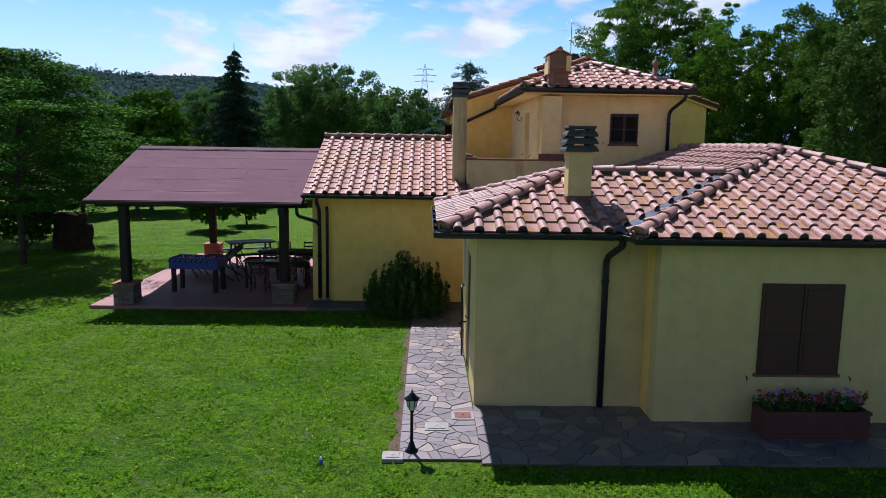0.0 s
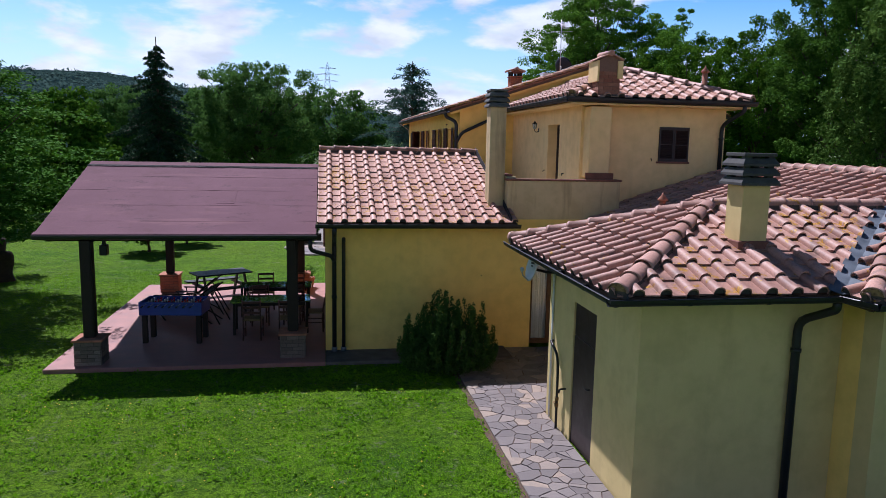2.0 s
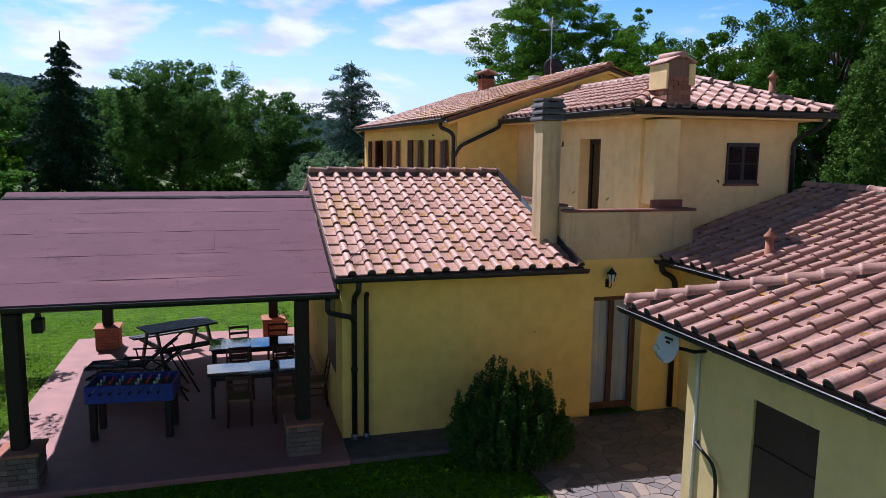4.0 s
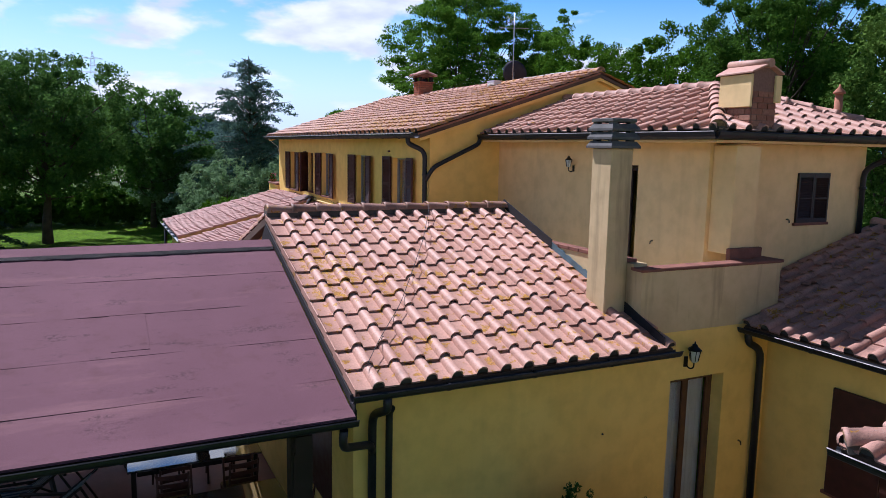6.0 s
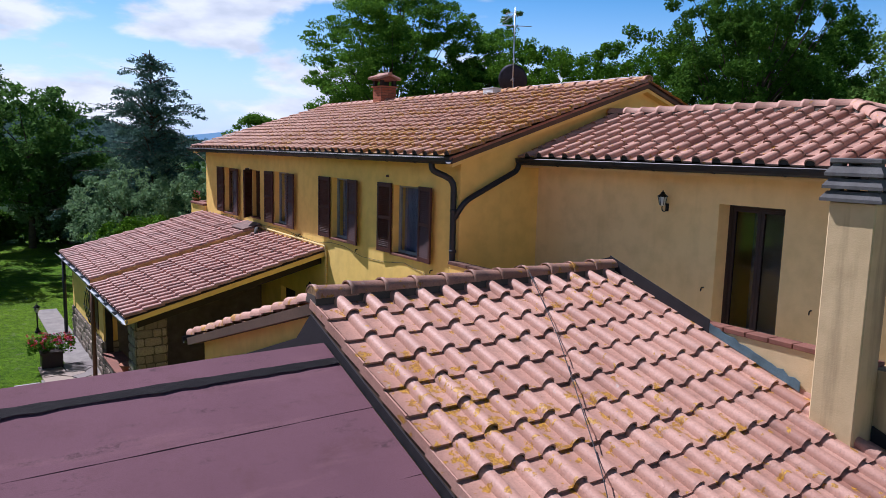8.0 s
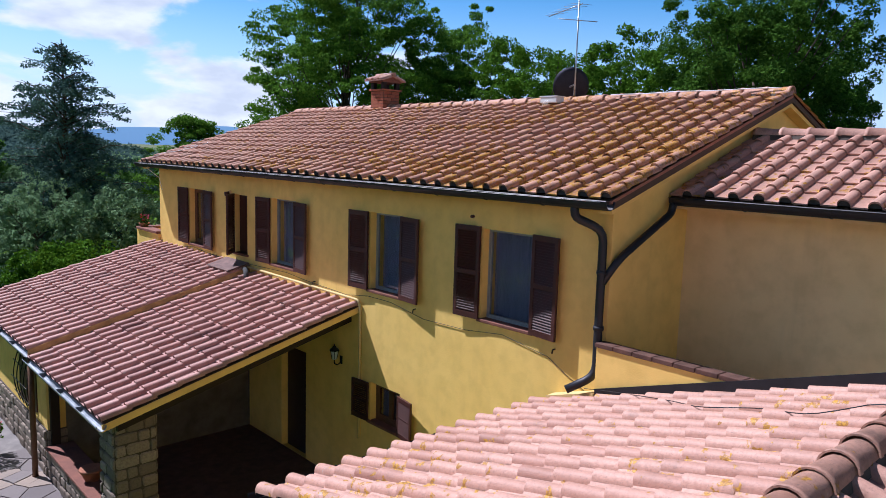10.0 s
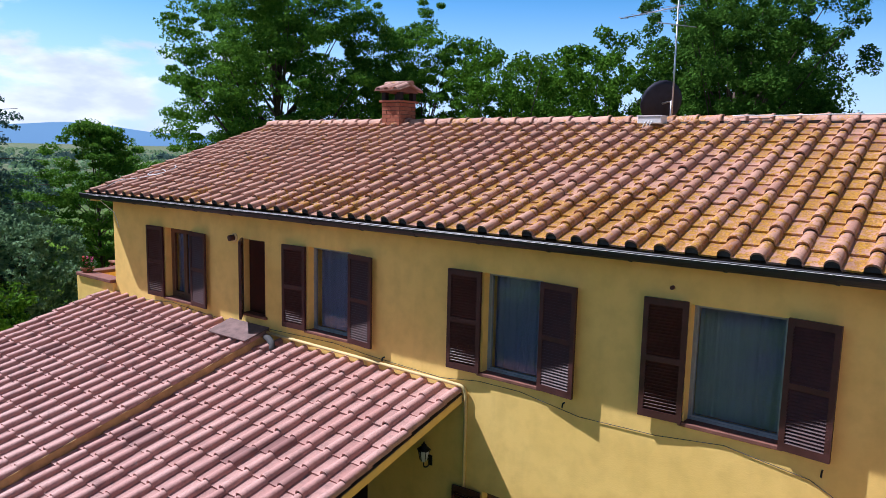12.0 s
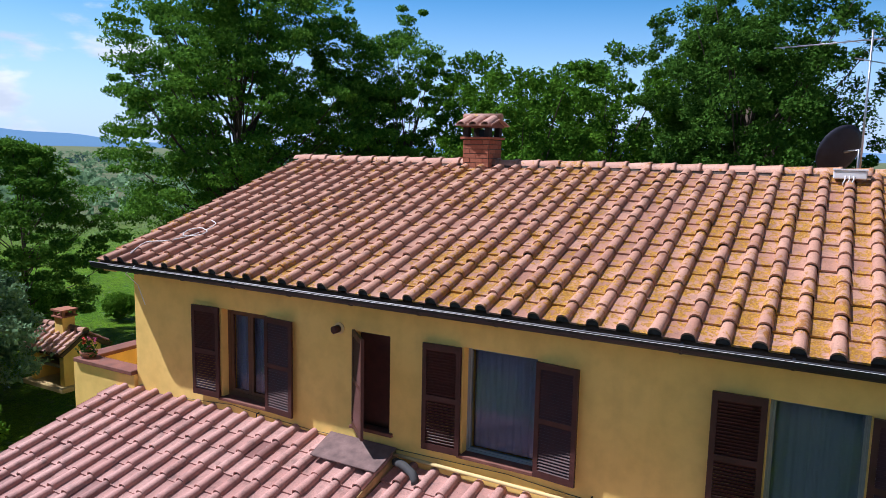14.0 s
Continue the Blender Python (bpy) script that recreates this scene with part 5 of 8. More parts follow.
for i in range(9):
    bm = B()
    c = c0 - bd * 0.1 + bd * (i * 0.18)
    w = 0.22 - 0.014 * i
    tube(bm, [c - sd * w, c + sd * w], 0.0035, 5)
    part("element", bm, M_ALU, ant)
bm = B()
tube(bm, [c0 + Vector((0, 0, -0.28)) - sd * 0.4, c0 + Vector((0, 0, -0.28)) + sd * 0.4], 0.008, 5)
part("cross_boom", bm, M_ALU, ant)
cab = thing("ridge_cable", (4.4, 28, 6.98), "white cable lying along the ridge", "cable")
bm = B()
tube(bm, [(4.29 + 0.02 * math.sin(y * 2.2), y, 6.985 + 0.004 * math.sin(y * 5)) for y in [26.3 + 0.15 * i for i in range(21)]], 0.008, 6)
part("cord", bm, M_WHITE, cab)
cab = thing("loose_cable", (1.2, 39.2, 5.8), "loose white cable tangled on the tiles", "cable")
bm = B()
pts = [(0.0 + 0.35 * k + 0.10 * math.sin(k * 2.7), 39.5 - 0.33 * k * 0.4 + 0.22 * math.sin(k * 1.9), 0) for k in [i * 0.25 for i in range(16)]]
pts = [(x, y, 5.42 + 0.326 * (x + 0.10) + 0.10) for x, y, _ in pts]
tube(bm, pts, 0.009, 5)
tube(bm, [(pts[9][0] + 0.14 * math.cos(t) * (1 + 0.3 * math.sin(3 * t)), pts[9][1] + 0.2 * math.sin(t), pts[9][2] + 0.326 * 0.14 * math.cos(t) + 0.03) for t in [i * 0.45 for i in range(22)]], 0.008, 5)
tube(bm, [(-0.16, 39.2, 5.42), (-0.21, 39.35, 5.30), (0.18, 39.6, 5.05), (0.22, 39.5, 4.75)], 0.007, 5)
part("cord", bm, M_WHITE, cab)
cab = thing("wing_cable", (-2, 21, 3.6), "thin dark cable slung over the wing roof from the facade", "cable")
bm = B()
cp = [(XW - 0.01, 26.62, 3.10), (0.0, 26.15, 3.25), (-0.23, 25.58, 3.40), (-0.57, 25.0, 3.58), (-0.87, 24.6, 3.70), (-0.96, 24.0, 3.89), (-1.25, 23.54, 4.03), (-1.30, 23.0, 4.31), (-1.45, 22.68, 4.17), (-1.94, 21.79, 3.86), (-2.48, 20.94, 3.55), (-2.91, 20.28, 3.31), (-3.42, 19.64, 3.09), (-3.70, 19.25, 2.95)]
tube(bm, bends(cp, 0.2), 0.0045, 5)
part("cord", bm, M_BLACKPIPE, cab)
cab = thing("facade_cable", (0.2, 33, 3.4), "thin dark cable pinned along the facade", "cable")
bm = B()
fy = [(38.9, 3.42), (37.8, 3.52), (37.2, 3.48), (36.4, 3.45), (34.3, 3.50), (33.6, 3.52), (32.9, 3.47), (31.6, 3.42), (31.0, 3.50), (30.4, 3.50), (29.6, 3.38), (28.7, 3.40), (28.0, 3.48), (27.2, 3.36), (26.9, 3.20), (26.6, 3.06)]
tube(bm, [(XW - 0.010, y, z) for y, z in fy], 0.0042, 5)
part("cord", bm, M_MORTAR, cab)
# white pipe along the top of the lean-to, waste stub and flashing slab
pp = thing("waste_pipe", (0.2, 34, 3.4), "cream pipe along the lean-to top, turning down the wall", "pipe")
bm = B()
tube(bm, bends([(XW - 0.05, 36.0, 3.44), (XW - 0.05, 31.22, 3.40), (XW - 0.03, 31.18, 3.30), (XW - 0.03, 31.18, 1.0)], 0.06), 0.022, 8)
part("pipe", bm, M_PLASTER_PALE, pp)
bm = B()
tube(bm, bends([(0.10, 34.98, 3.40), (0.02, 34.80, 3.42), (-0.06, 34.62, 3.38), (-0.08, 34.58, 3.28)], 0.06), 0.05, 10)
part("elbow", bm, M_CONCRETE, pp)
fs = thing("flashing_slab", (0.05, 35.5, 3.45), "brown-grey stone slab laid against the wall over the tiles", "slab")
bm = B()
prism(bm, [(-0.25, 35.03, 3.375), (-0.25, 36.00, 3.375), (0.22, 36.04, 3.50), (0.22, 35.03, 3.50)], (0, 0, 0.022))
part("slab", soften(bm, 0.006), plain("slab_weathered", (0.19, 0.125, 0.11), 0.9, 0, 0.4, 7, 0.5), fs)
fc = thing("pipe_stub", (0.2, 35.95, 4.88), "short brown vent pipe in a plaster collar", "pipe", "facade stubs")
bm = B()
tube(bm, [(XW, 35.93, 4.88), (XW - 0.02, 35.93, 4.88)], 0.075, 16)
part("collar", bm, M_PLASTER_PEACH, fc)
bm = B()
tube(bm, [(XW - 0.02, 35.93, 4.88), (XW - 0.11, 35.95, 4.87)], 0.048, 14)
part("pipe", bm, M_BROWN, fc)


def wall_lantern(f, a, z, label, s=1.0):
    """A lantern on a scroll bracket."""
    t = thing("wall_lantern", f(a, 0.0, z), label, "wall lamp", "wall lanterns")
    bm = B()
    bx(bm, f, a - 0.03 * s, a + 0.03 * s, 0.0, 0.015, z - 0.13 * s, z + 0.01 * s)
    part("back_plate", bm, M_IRON, t)
    bm = B()
    tube(bm, bends([f(a, 0.01, z - 0.09 * s), f(a, 0.07 * s, z - 0.14 * s), f(a, 0.15 * s, z - 0.11 * s), f(a, 0.15 * s, z - 0.03 * s)], 0.05), 0.010 * s, 8)
    part("bracket", bm, M_IRON, t)
    c = f(a, 0.15 * s, z - 0.03 * s)
    bm = B()
    lathe(bm, [(0.035 * s, 0.0), (0.05 * s, 0.02 * s), (0.075 * s, 0.16 * s), (0.068 * s, 0.165 * s)], 6, c)
    part("glass", bm, M_LAMPGLASS, t)
    bm = B()
    lathe(bm, [(0.095 * s, 0.16 * s), (0.09 * s, 0.175 * s), (0.04 * s, 0.215 * s), (0.035 * s, 0.235 * s), (0.012 * s, 0.25 * s), (0.006 * s, 0.28 * s)], 6, c)
    part("roof", bm, M_IRON, t)
    bm = B()
    for i in range(6):
        q = 2 * math.pi * i / 6
        tube(bm, [c + Vector((0.051 * s * math.cos(q), 0.051 * s * math.sin(q), 0.02 * s)), c + Vector((0.077 * s * math.cos(q), 0.077 * s * math.sin(q), 0.16 * s))], 0.006 * s, 5)
    part("frame", bm, M_IRON, t)
    return t


wall_lantern(uw, 23.63, 4.84, "black wrought-iron wall lantern on cream plaster", 0.8)
wall_lantern(fd, 0.90, 2.44, "greyed wall lantern over the garden door")
wall_lantern(fw, 31.75, 2.30, "black wall lantern under the loggia")
# small things on the walls: hold-backs, tap, vents
for f, a, z in ((south(YB0), 3.78, 0.72), (south(YB0), 5.30, 0.72), (us, 3.62, 4.12), (uw, 22.95, 3.75), (uw, 21.45, 3.72), (fd, 2.0, 1.1), (fw, 37.3, 3.5), (fw, 32.6, 3.5), (fw, 29.8, 3.5), (fw, 27.1, 3.48)):
    hb = thing("shutter_hook", f(a, 0, z), "small black iron shutter hold-back", "shutter hook", "shutter hooks")
    bm = B()
    tube(bm, bends([f(a, -0.01, z), f(a, 0.05, z), f(a, 0.055, z - 0.05)], 0.02), 0.009, 6)
    part("hook", bm, M_IRON, hb)
for f, a, z, r in ((south(YM0), -0.32, 0.45, 0.05), (south(YM0), -0.45, 1.6, 0.012)):
    vt = thing("wall_vent", f(a, 0, z), "small round dark wall vent", "wall vent")
    bm = B()
    lathe(bm, [(r, 0), (r, 0.01), (r * 0.8, 0.02)], 14)
    bmesh.ops.transform(bm, matrix=Matrix.Translation(f(a, 0, z)) @ Matrix.Rotation(radians(90), 4, "X"), verts=bm.verts[:])
    part("grille", bm, M_IRON, vt)
# annex side wall: dish, white conduit, black gas pipe
d = dish("satellite_dish", (-0.45, 15.66, 2.42), 0.20, (-1.0, -0.10, 0.25), M_DISH, "white satellite dish under the annex eave")
bm = B()
tube(bm, bends([(XA, 15.42, 2.40), (XA - 0.16, 15.42, 2.40), (XA - 0.18, 15.50, 2.40), (-0.42, 15.62, 2.41)], 0.04), 0.022, 8)
part("bracket", bm, M_IRON, d)
bm = B()
for i, (w, zz) in enumerate(((0.07, 0.08), (0.035, 0.035))):
    m = Matrix.Translation((-0.45, 15.66, 2.42)) @ Vector((-1.0, -0.10, 0.25)).to_track_quat("Z", "Y").to_matrix().to_4x4()
    vs = [m @ Vector((x, zz + 0.03 * y, 0.045)) for x, y in ((-w, -0.5), (w, -0.5), (w, 0.5), (-w, 0.5))]
    prism(bm, vs, m.to_3x3() @ Vector((0, 0, 0.003)))
part("print_bar", bm, M_IRON, d)
cd = thing("conduit", (XA, 15.5, 0), "white conduit running down the annex wall", "pipe")
bm = B()
tube(bm, [(XA - 0.02, 15.50, 2.38), (XA - 0.02, 15.50, 0.02)], 0.018, 8)
part("pipe", bm, M_WHITE, cd)
gp = thing("gas_pipe", (XA, 15.1, 0), "black gas pipe with a brass valve on the annex wall", "pipe")
bm = B()
tube(bm, bends([(XA - 0.01, 15.44, 1.30), (XA - 0.06, 15.42, 1.30), (XA - 0.07, 15.05, 1.18), (XA - 0.07, 15.0, 0.95), (XA - 0.06, 15.02, 0.02)], 0.15), 0.020, 8)
part("pipe", bm, M_BLACKPIPE, gp)
bm = B()
lathe(bm, [(0.03, 0.0), (0.034, 0.03), (0.026, 0.08), (0.034, 0.13), (0.03, 0.16)], 10, (XA - 0.062, 15.02, 0.36))
tube(bm, [(XA - 0.07, 15.02, 0.44), (XA - 0.12, 15.02, 0.44), (XA - 0.12, 14.94, 0.44)], 0.008, 6)
part("valve", bm, plain("brass_old", (0.20, 0.12, 0.05), 0.5, 0.7, 0.3, 12, 0.1), gp)
bm = B()
tube(bm, bends([(XA, 14.80, 0.72), (XA - 0.10, 14.80, 0.72), (XA - 0.11, 14.80, 0.66)], 0.03), 0.014, 8)
part("tap", bm, M_IRON, thing("wall_tap", (XA, 14.8, 0.7), "small black wall tap", "tap"))
# closed shutters on the block's side wall, towards the courtyard
bw = window(block, west(2.44), 17.1, 18.5, 0.75, 2.15, "courtyard window closed with brown shutters", curtain=False)
for i in range(2):
    bm = B()
    bx(bm, west(2.44), 17.09 + i * 0.71, 17.79 + i * 0.71, 0.005, 0.045, 0.74, 2.16)
    part("shutter", soften(bm, 0.005), M_BROWN, bw)

# ---- landing at the north end, outdoor oven ----
land = thing("stair_landing", (0.9, 40.6, 0), "ochre stair landing wall with terracotta coping", "landing")
for x0, x1, y0, y1 in ((0.20, 0.40, YN + 0.002, 41.25), (0.402, 1.9, 41.05, 41.25), (1.7, 1.9, YN + 0.002, 41.048)):
    bm = B()
    box(bm, x0, x1, y0, y1, -0.2, 3.62)
    part("wall", bm, M_PLASTER, land)
    bm = B()
    box(bm, x0 - 0.05, x1 + 0.05, y0 if x0 != 0.402 else y0 - 0.05, y1 + (0.05 if x0 == 0.402 else -0.055), 3.622 + (0.003 if x0 == 0.402 else 0), 3.69)
    part("coping", soften(bm, 0.01), M_COPING, land)
bm = B()
box(bm, 0.41, 1.69, YN + 0.003, 41.04, 2.6, 2.75)
part("landing_floor", bm, M_COPING, land)
oven = thing("outdoor_oven", (5.6, 50.8, 0), "small ochre garden oven with a tiled gable roof", "outdoor oven")
bm = B()
box(bm, 4.95, 6.15, 50.05, 50.25, 0, 1.15)
box(bm, 4.95, 6.15, 51.45, 51.65, 0, 1.15)
box(bm, 5.95, 6.15, 50.25, 51.45, 0, 1.15)
part("wall", bm, M_PLASTER, oven)
bm = B()
box(bm, 4.97, 5.95, 50.26, 51.44, 0.62, 0.72)
part("hearth", bm, M_STONE_SLAB, oven)
bm = B()
box(bm, 4.75, 6.3, 49.85, 51.85, -0.1, 0.10)
part("plinth", soften(bm, 0.01), M_PLASTER_PALE, oven)
rf = part("roof", (lambda q: (prism(q, [(4.9, 50.05, 1.16), (6.2, 50.05, 1.16), (5.55, 50.05, 1.55)], (0, 1.6, 0)), q)[1])(B()), M_PLASTER, oven)
slope(rf, "wing", (4.72, 51.85, 1.13), (4.72, 49.85, 1.13), (1, 0, 0), 0.62, [(0, 0), (2.0, 0), (2.0, 0.83), (0, 0.83)])
slope(rf, "wing", (6.38, 49.85, 1.13), (6.38, 51.85, 1.13), (-1, 0, 0), 0.62, [(0, 0), (2.0, 0), (2.0, 0.83), (0, 0.83)])
ridge(rf, "wing", (5.55, 49.83, 1.66), (5.55, 51.87, 1.66), 0.03)
bm = B()
box(bm, 5.30, 5.70, 50.55, 50.95, 1.3, 2.0)
part("chimney", soften(bm, 0.01), M_PLASTER, oven)
bm = B()
box(bm, 5.24, 5.76, 50.49, 51.01, 2.02, 2.06)
box(bm, 5.24, 5.76, 50.49, 51.01, 2.20, 2.25)
for sx in (5.28, 5.64):
    for sy in (50.53, 50.89):
        box(bm, sx, sx + 0.08, sy, sy + 0.08, 2.06, 2.20)
part("chimney_head", bm, M_POT, oven)

oven.location += Vector((0.62, -0.2, 0))

# round stub in the facade; a thin tube imitates the long gutter's lip highlight
ps = thing("pipe_stub", (XW, 28.62, 5.02), "short brown pipe stub in the facade", "pipe", "facade stubs")
bm = B()
tube(bm, [(XW + 0.02, 28.62, 5.02), (XW - 0.045, 28.62, 5.02)], 0.022, 12)
part("pipe", bm, M_BROWN, ps)
gw = thing("gutter_wire", (-0.2, 33, 5.4), "thin pale line imitating the highlight on the long gutter", "cable")
bm = B()
tube(bm, [(-0.2475, y, 5.398 + 0.003 * math.sin(y * 1.7)) for y in [R_S + 0.05 + 0.5 * i for i in range(28)]], 0.0028, 5)
part("cord", bm, M_WHITE, gw)

# ---- paving beds, garden lamps, small garden things ----
M_PAVE_BED = plain("joint_mortar", (0.150, 0.105, 0.080), 0.95, 0, 0.35, 5, 0.5)


def paving_mat():
    k = Mat("flagstone", 0.48, 0, 0.5)
    r, mid, fine = k.rand(), k.noise(4, 6, 0.65), k.noise(45, 4)
    c = k.mix(r, (0.118, 0.102, 0.098), (0.205, 0.178, 0.165))
    c = k.mix(k.step(r, 0.80, 0.95), c, (0.30, 0.235, 0.18))
    c = k.mix(k.step(mid, 0.5, 0.75, 0, 0.5), c, (0.14, 0.12, 0.115))
    c = k.mix(k.step(fine, 0.45, 0.7, 0, 0.3), c, (0.12, 0.11, 0.10))
    k.colour(c).bump(k.calc("ADD", fine, k.calc("MULTIPLY", mid, 2)), 0.45, 0.006)
    return k.m


M_FLAG = paving_mat()
paving = thing("pavement", (0, 14, 0), "crazy paving of grey-violet flagstones beside the annex", "paving", kind="structure")
BEDS = [(-1.22, -0.16, 10.42, 19.5), (-0.158, 9.2, 10.30, 12.33), (-0.158, 2.40, 15.74, 19.5)]
for i, (x0, x1, y0, y1) in enumerate(BEDS):
    bm = B()
    box(bm, x0, x1, y0, y1, -0.10, 0.004 + 0.0006 * i)
    part("bed", bm, M_PAVE_BED, paving)
# bare earth between lawn and paving
ev, ef = [], []
for i in range(90):
    y = 10.45 + 8.0 * i / 89
    w = 0.10 + 0.09 * noise.noise((y * 1.7, 1.0, 0)) + 0.05 * noise.noise((y * 6.0, 4.0, 0))
    ev += [(-1.222 - max(0.015, w), y, -0.0135), (-1.222, y, -0.009)]
    if i:
        ef.append((2 * i - 2, 2 * i - 1, 2 * i + 1, 2 * i))
ob = new("earth_edge", raw_mesh("earth_edge", ev, ef, plain("soil_brown", (0.115, 0.075, 0.048), 0.95, 0, 0.5, 14, 0.9)))
ob.parent = paving
ob.matrix_parent_inverse = Matrix.Translation(paving.location).inverted()
path = thing("garden_path", (-4, 38, 0), "pale concrete path with flagstones along the lean-to", "path", kind="structure")
bm = B()
box(bm, -4.25, -3.63, 35.5, 43.5, -0.1, 0.012)
box(bm, -4.9, -3.63, 33.0, 35.498, -0.1, 0.010)
box(bm, 0.2, 5.4, 45.7, 47.1, -0.1, 0.008)
part("bed", bm, plain("path_concrete", (0.23, 0.215, 0.20), 0.9, 0, 0.35, 3, 0.4), path)


def garden_lamp(x, y, h, label):
    """A post lantern on a flared foot."""
    t = thing("garden_lamp", (x, y, 0), label, "garden lamp", "garden lamps")
    bm = B()
    lathe(bm, [(0.085, 0.0), (0.085, 0.03), (0.06, 0.05), (0.038, 0.11), (0.026, 0.15)], 16, (x, y, 0.0))
    part("foot", bm, M_IRON, t)
    bm = B()
    lathe(bm, [(0.022, 0.14), (0.020, h - 0.28), (0.032, h - 0.26), (0.030, h - 0.24)], 12, (x, y, 0.0))
    part("post", bm, M_IRON, t)
    bm = B()
    lathe(bm, [(0.036, h - 0.24), (0.048, h - 0.22), (0.075, h - 0.09), (0.07, h - 0.088)], 6, (x, y, 0.0))
    part("glass", bm, M_LAMPGLASS, t)
    bm = B()
    for i in range(6):
        q = 2 * math.pi * i / 6
        tube(bm, [(x + 0.049 * math.cos(q), y + 0.049 * math.sin(q), h - 0.22), (x + 0.077 * math.cos(q), y + 0.077 * math.sin(q), h - 0.09)], 0.006, 5)
    part("frame", bm, M_IRON, t)
    bm = B()
    lathe(bm, [(0.105, h - 0.095), (0.10, h - 0.08), (0.045, h - 0.04), (0.038, h - 0.02), (0.015, h - 0.01), (0.012, h + 0.01), (0.004, h + 0.04)], 6, (x, y, 0.0))
    part("roof", bm, M_IRON, t)


garden_lamp(-1.06, 10.66, 0.82, "black post lantern at the corner of the paving")
garden_lamp(-4.48, 40.40, 0.83, "black post lantern on the lawn beside the path")
for x, y, w, d_, mat, lab in ((-1.30, 10.50, 0.17, 0.15, M_STONE_SLAB, "pale square concrete cover in the grass"), (-0.33, 11.90, 0.24, 0.20, M_COPING, "rusty square inspection cover in the paving"), (-0.72, 11.47, 0.24, 0.19, M_STONE_SLAB, "grey square inspection cover in the paving"), (0.65, 11.95, 0.26, 0.2, M_STONE_SLAB, "grey inspection cover by the annex wall"), (-5.2, 35.1, 0.4, 0.32, M_STONE_SLAB, "pale concrete cover in the grass")):
    t = thing("manhole_cover", (x, y, 0), lab, "manhole cover", "inspection covers")
    bm = B()
    box(bm, x - w / 2 - 0.05, x + w / 2 + 0.05, y - d_ / 2 - 0.05, y + d_ / 2 + 0.05, -0.05, 0.030)
    part("frame", soften(bm, 0.004), M_STONE_SLAB, t)
    bm = B()
    box(bm, x - w / 2, x + w / 2, y - d_ / 2, y + d_ / 2, 0.0, 0.038)
    lathe(bm, [(0.02, 0.038), (0.018, 0.044)], 8, (x, y, 0))
    part("lid", soften(bm, 0.002), mat, t)


# ---- leaves ----
def leaf_cloud(centres, radii, per, size, rng, flat=0.0, squash=1.0, droop=0.0):
    """Points of many small leaf blades, in clumps; flat turns them level."""
    c = np.repeat(np.asarray(centres, float), per, axis=0)
    r = np.repeat(np.asarray(radii, float), per)
    n = len(c)
    d = rng.normal(size=(n, 3))
    d /= np.linalg.norm(d, axis=1)[:, None]
    q = r * rng.uniform(0.25, 1.0, n) ** 0.6
    off = d * q[:, None]
    off[:, 2] *= squash
    p = c + off
    p[:, 2] -= droop * (off[:, 0] ** 2 + off[:, 1] ** 2) / np.maximum(r, 0.01)
    nrm = rng.normal(size=(n, 3)) * (0.85 - flat * 0.85)
    nrm[:, 2] += 0.45 + flat * 1.4
    nrm += 0.5 * d * (1 - flat)
    nrm /= np.linalg.norm(nrm, axis=1)[:, None]
    t = np.cross(nrm, rng.normal(size=(n, 3)))
    t /= np.linalg.norm(t, axis=1)[:, None] + 1e-9
    b = np.cross(nrm, t)
    s = size * rng.uniform(0.6, 1.35, n)[:, None]
    v = np.stack([p - t * s * 0.55, p + t * s * 0.35 - b * s * 0.34, p + t * s * 0.50 + b * s * 0.34], axis=1)
    return v.reshape(-1, 3)


def blades_mesh(name, v, material, k=3):
    """One mesh of loose blades with k corners each."""
    n = len(v) // k
    me = bpy.data.meshes.new(name)
    me.vertices.add(k * n)
    me.vertices.foreach_set("co", v.astype(np.float32).ravel())
    me.loops.add(k * n)
    me.loops.foreach_set("vertex_index", np.arange(k * n, dtype=np.int32))
    me.polygons.add(n)
    me.polygons.foreach_set("loop_start", np.arange(0, k * n, k, dtype=np.int32))
    me.update(calc_edges=True)
    me.materials.append(material)
    return me


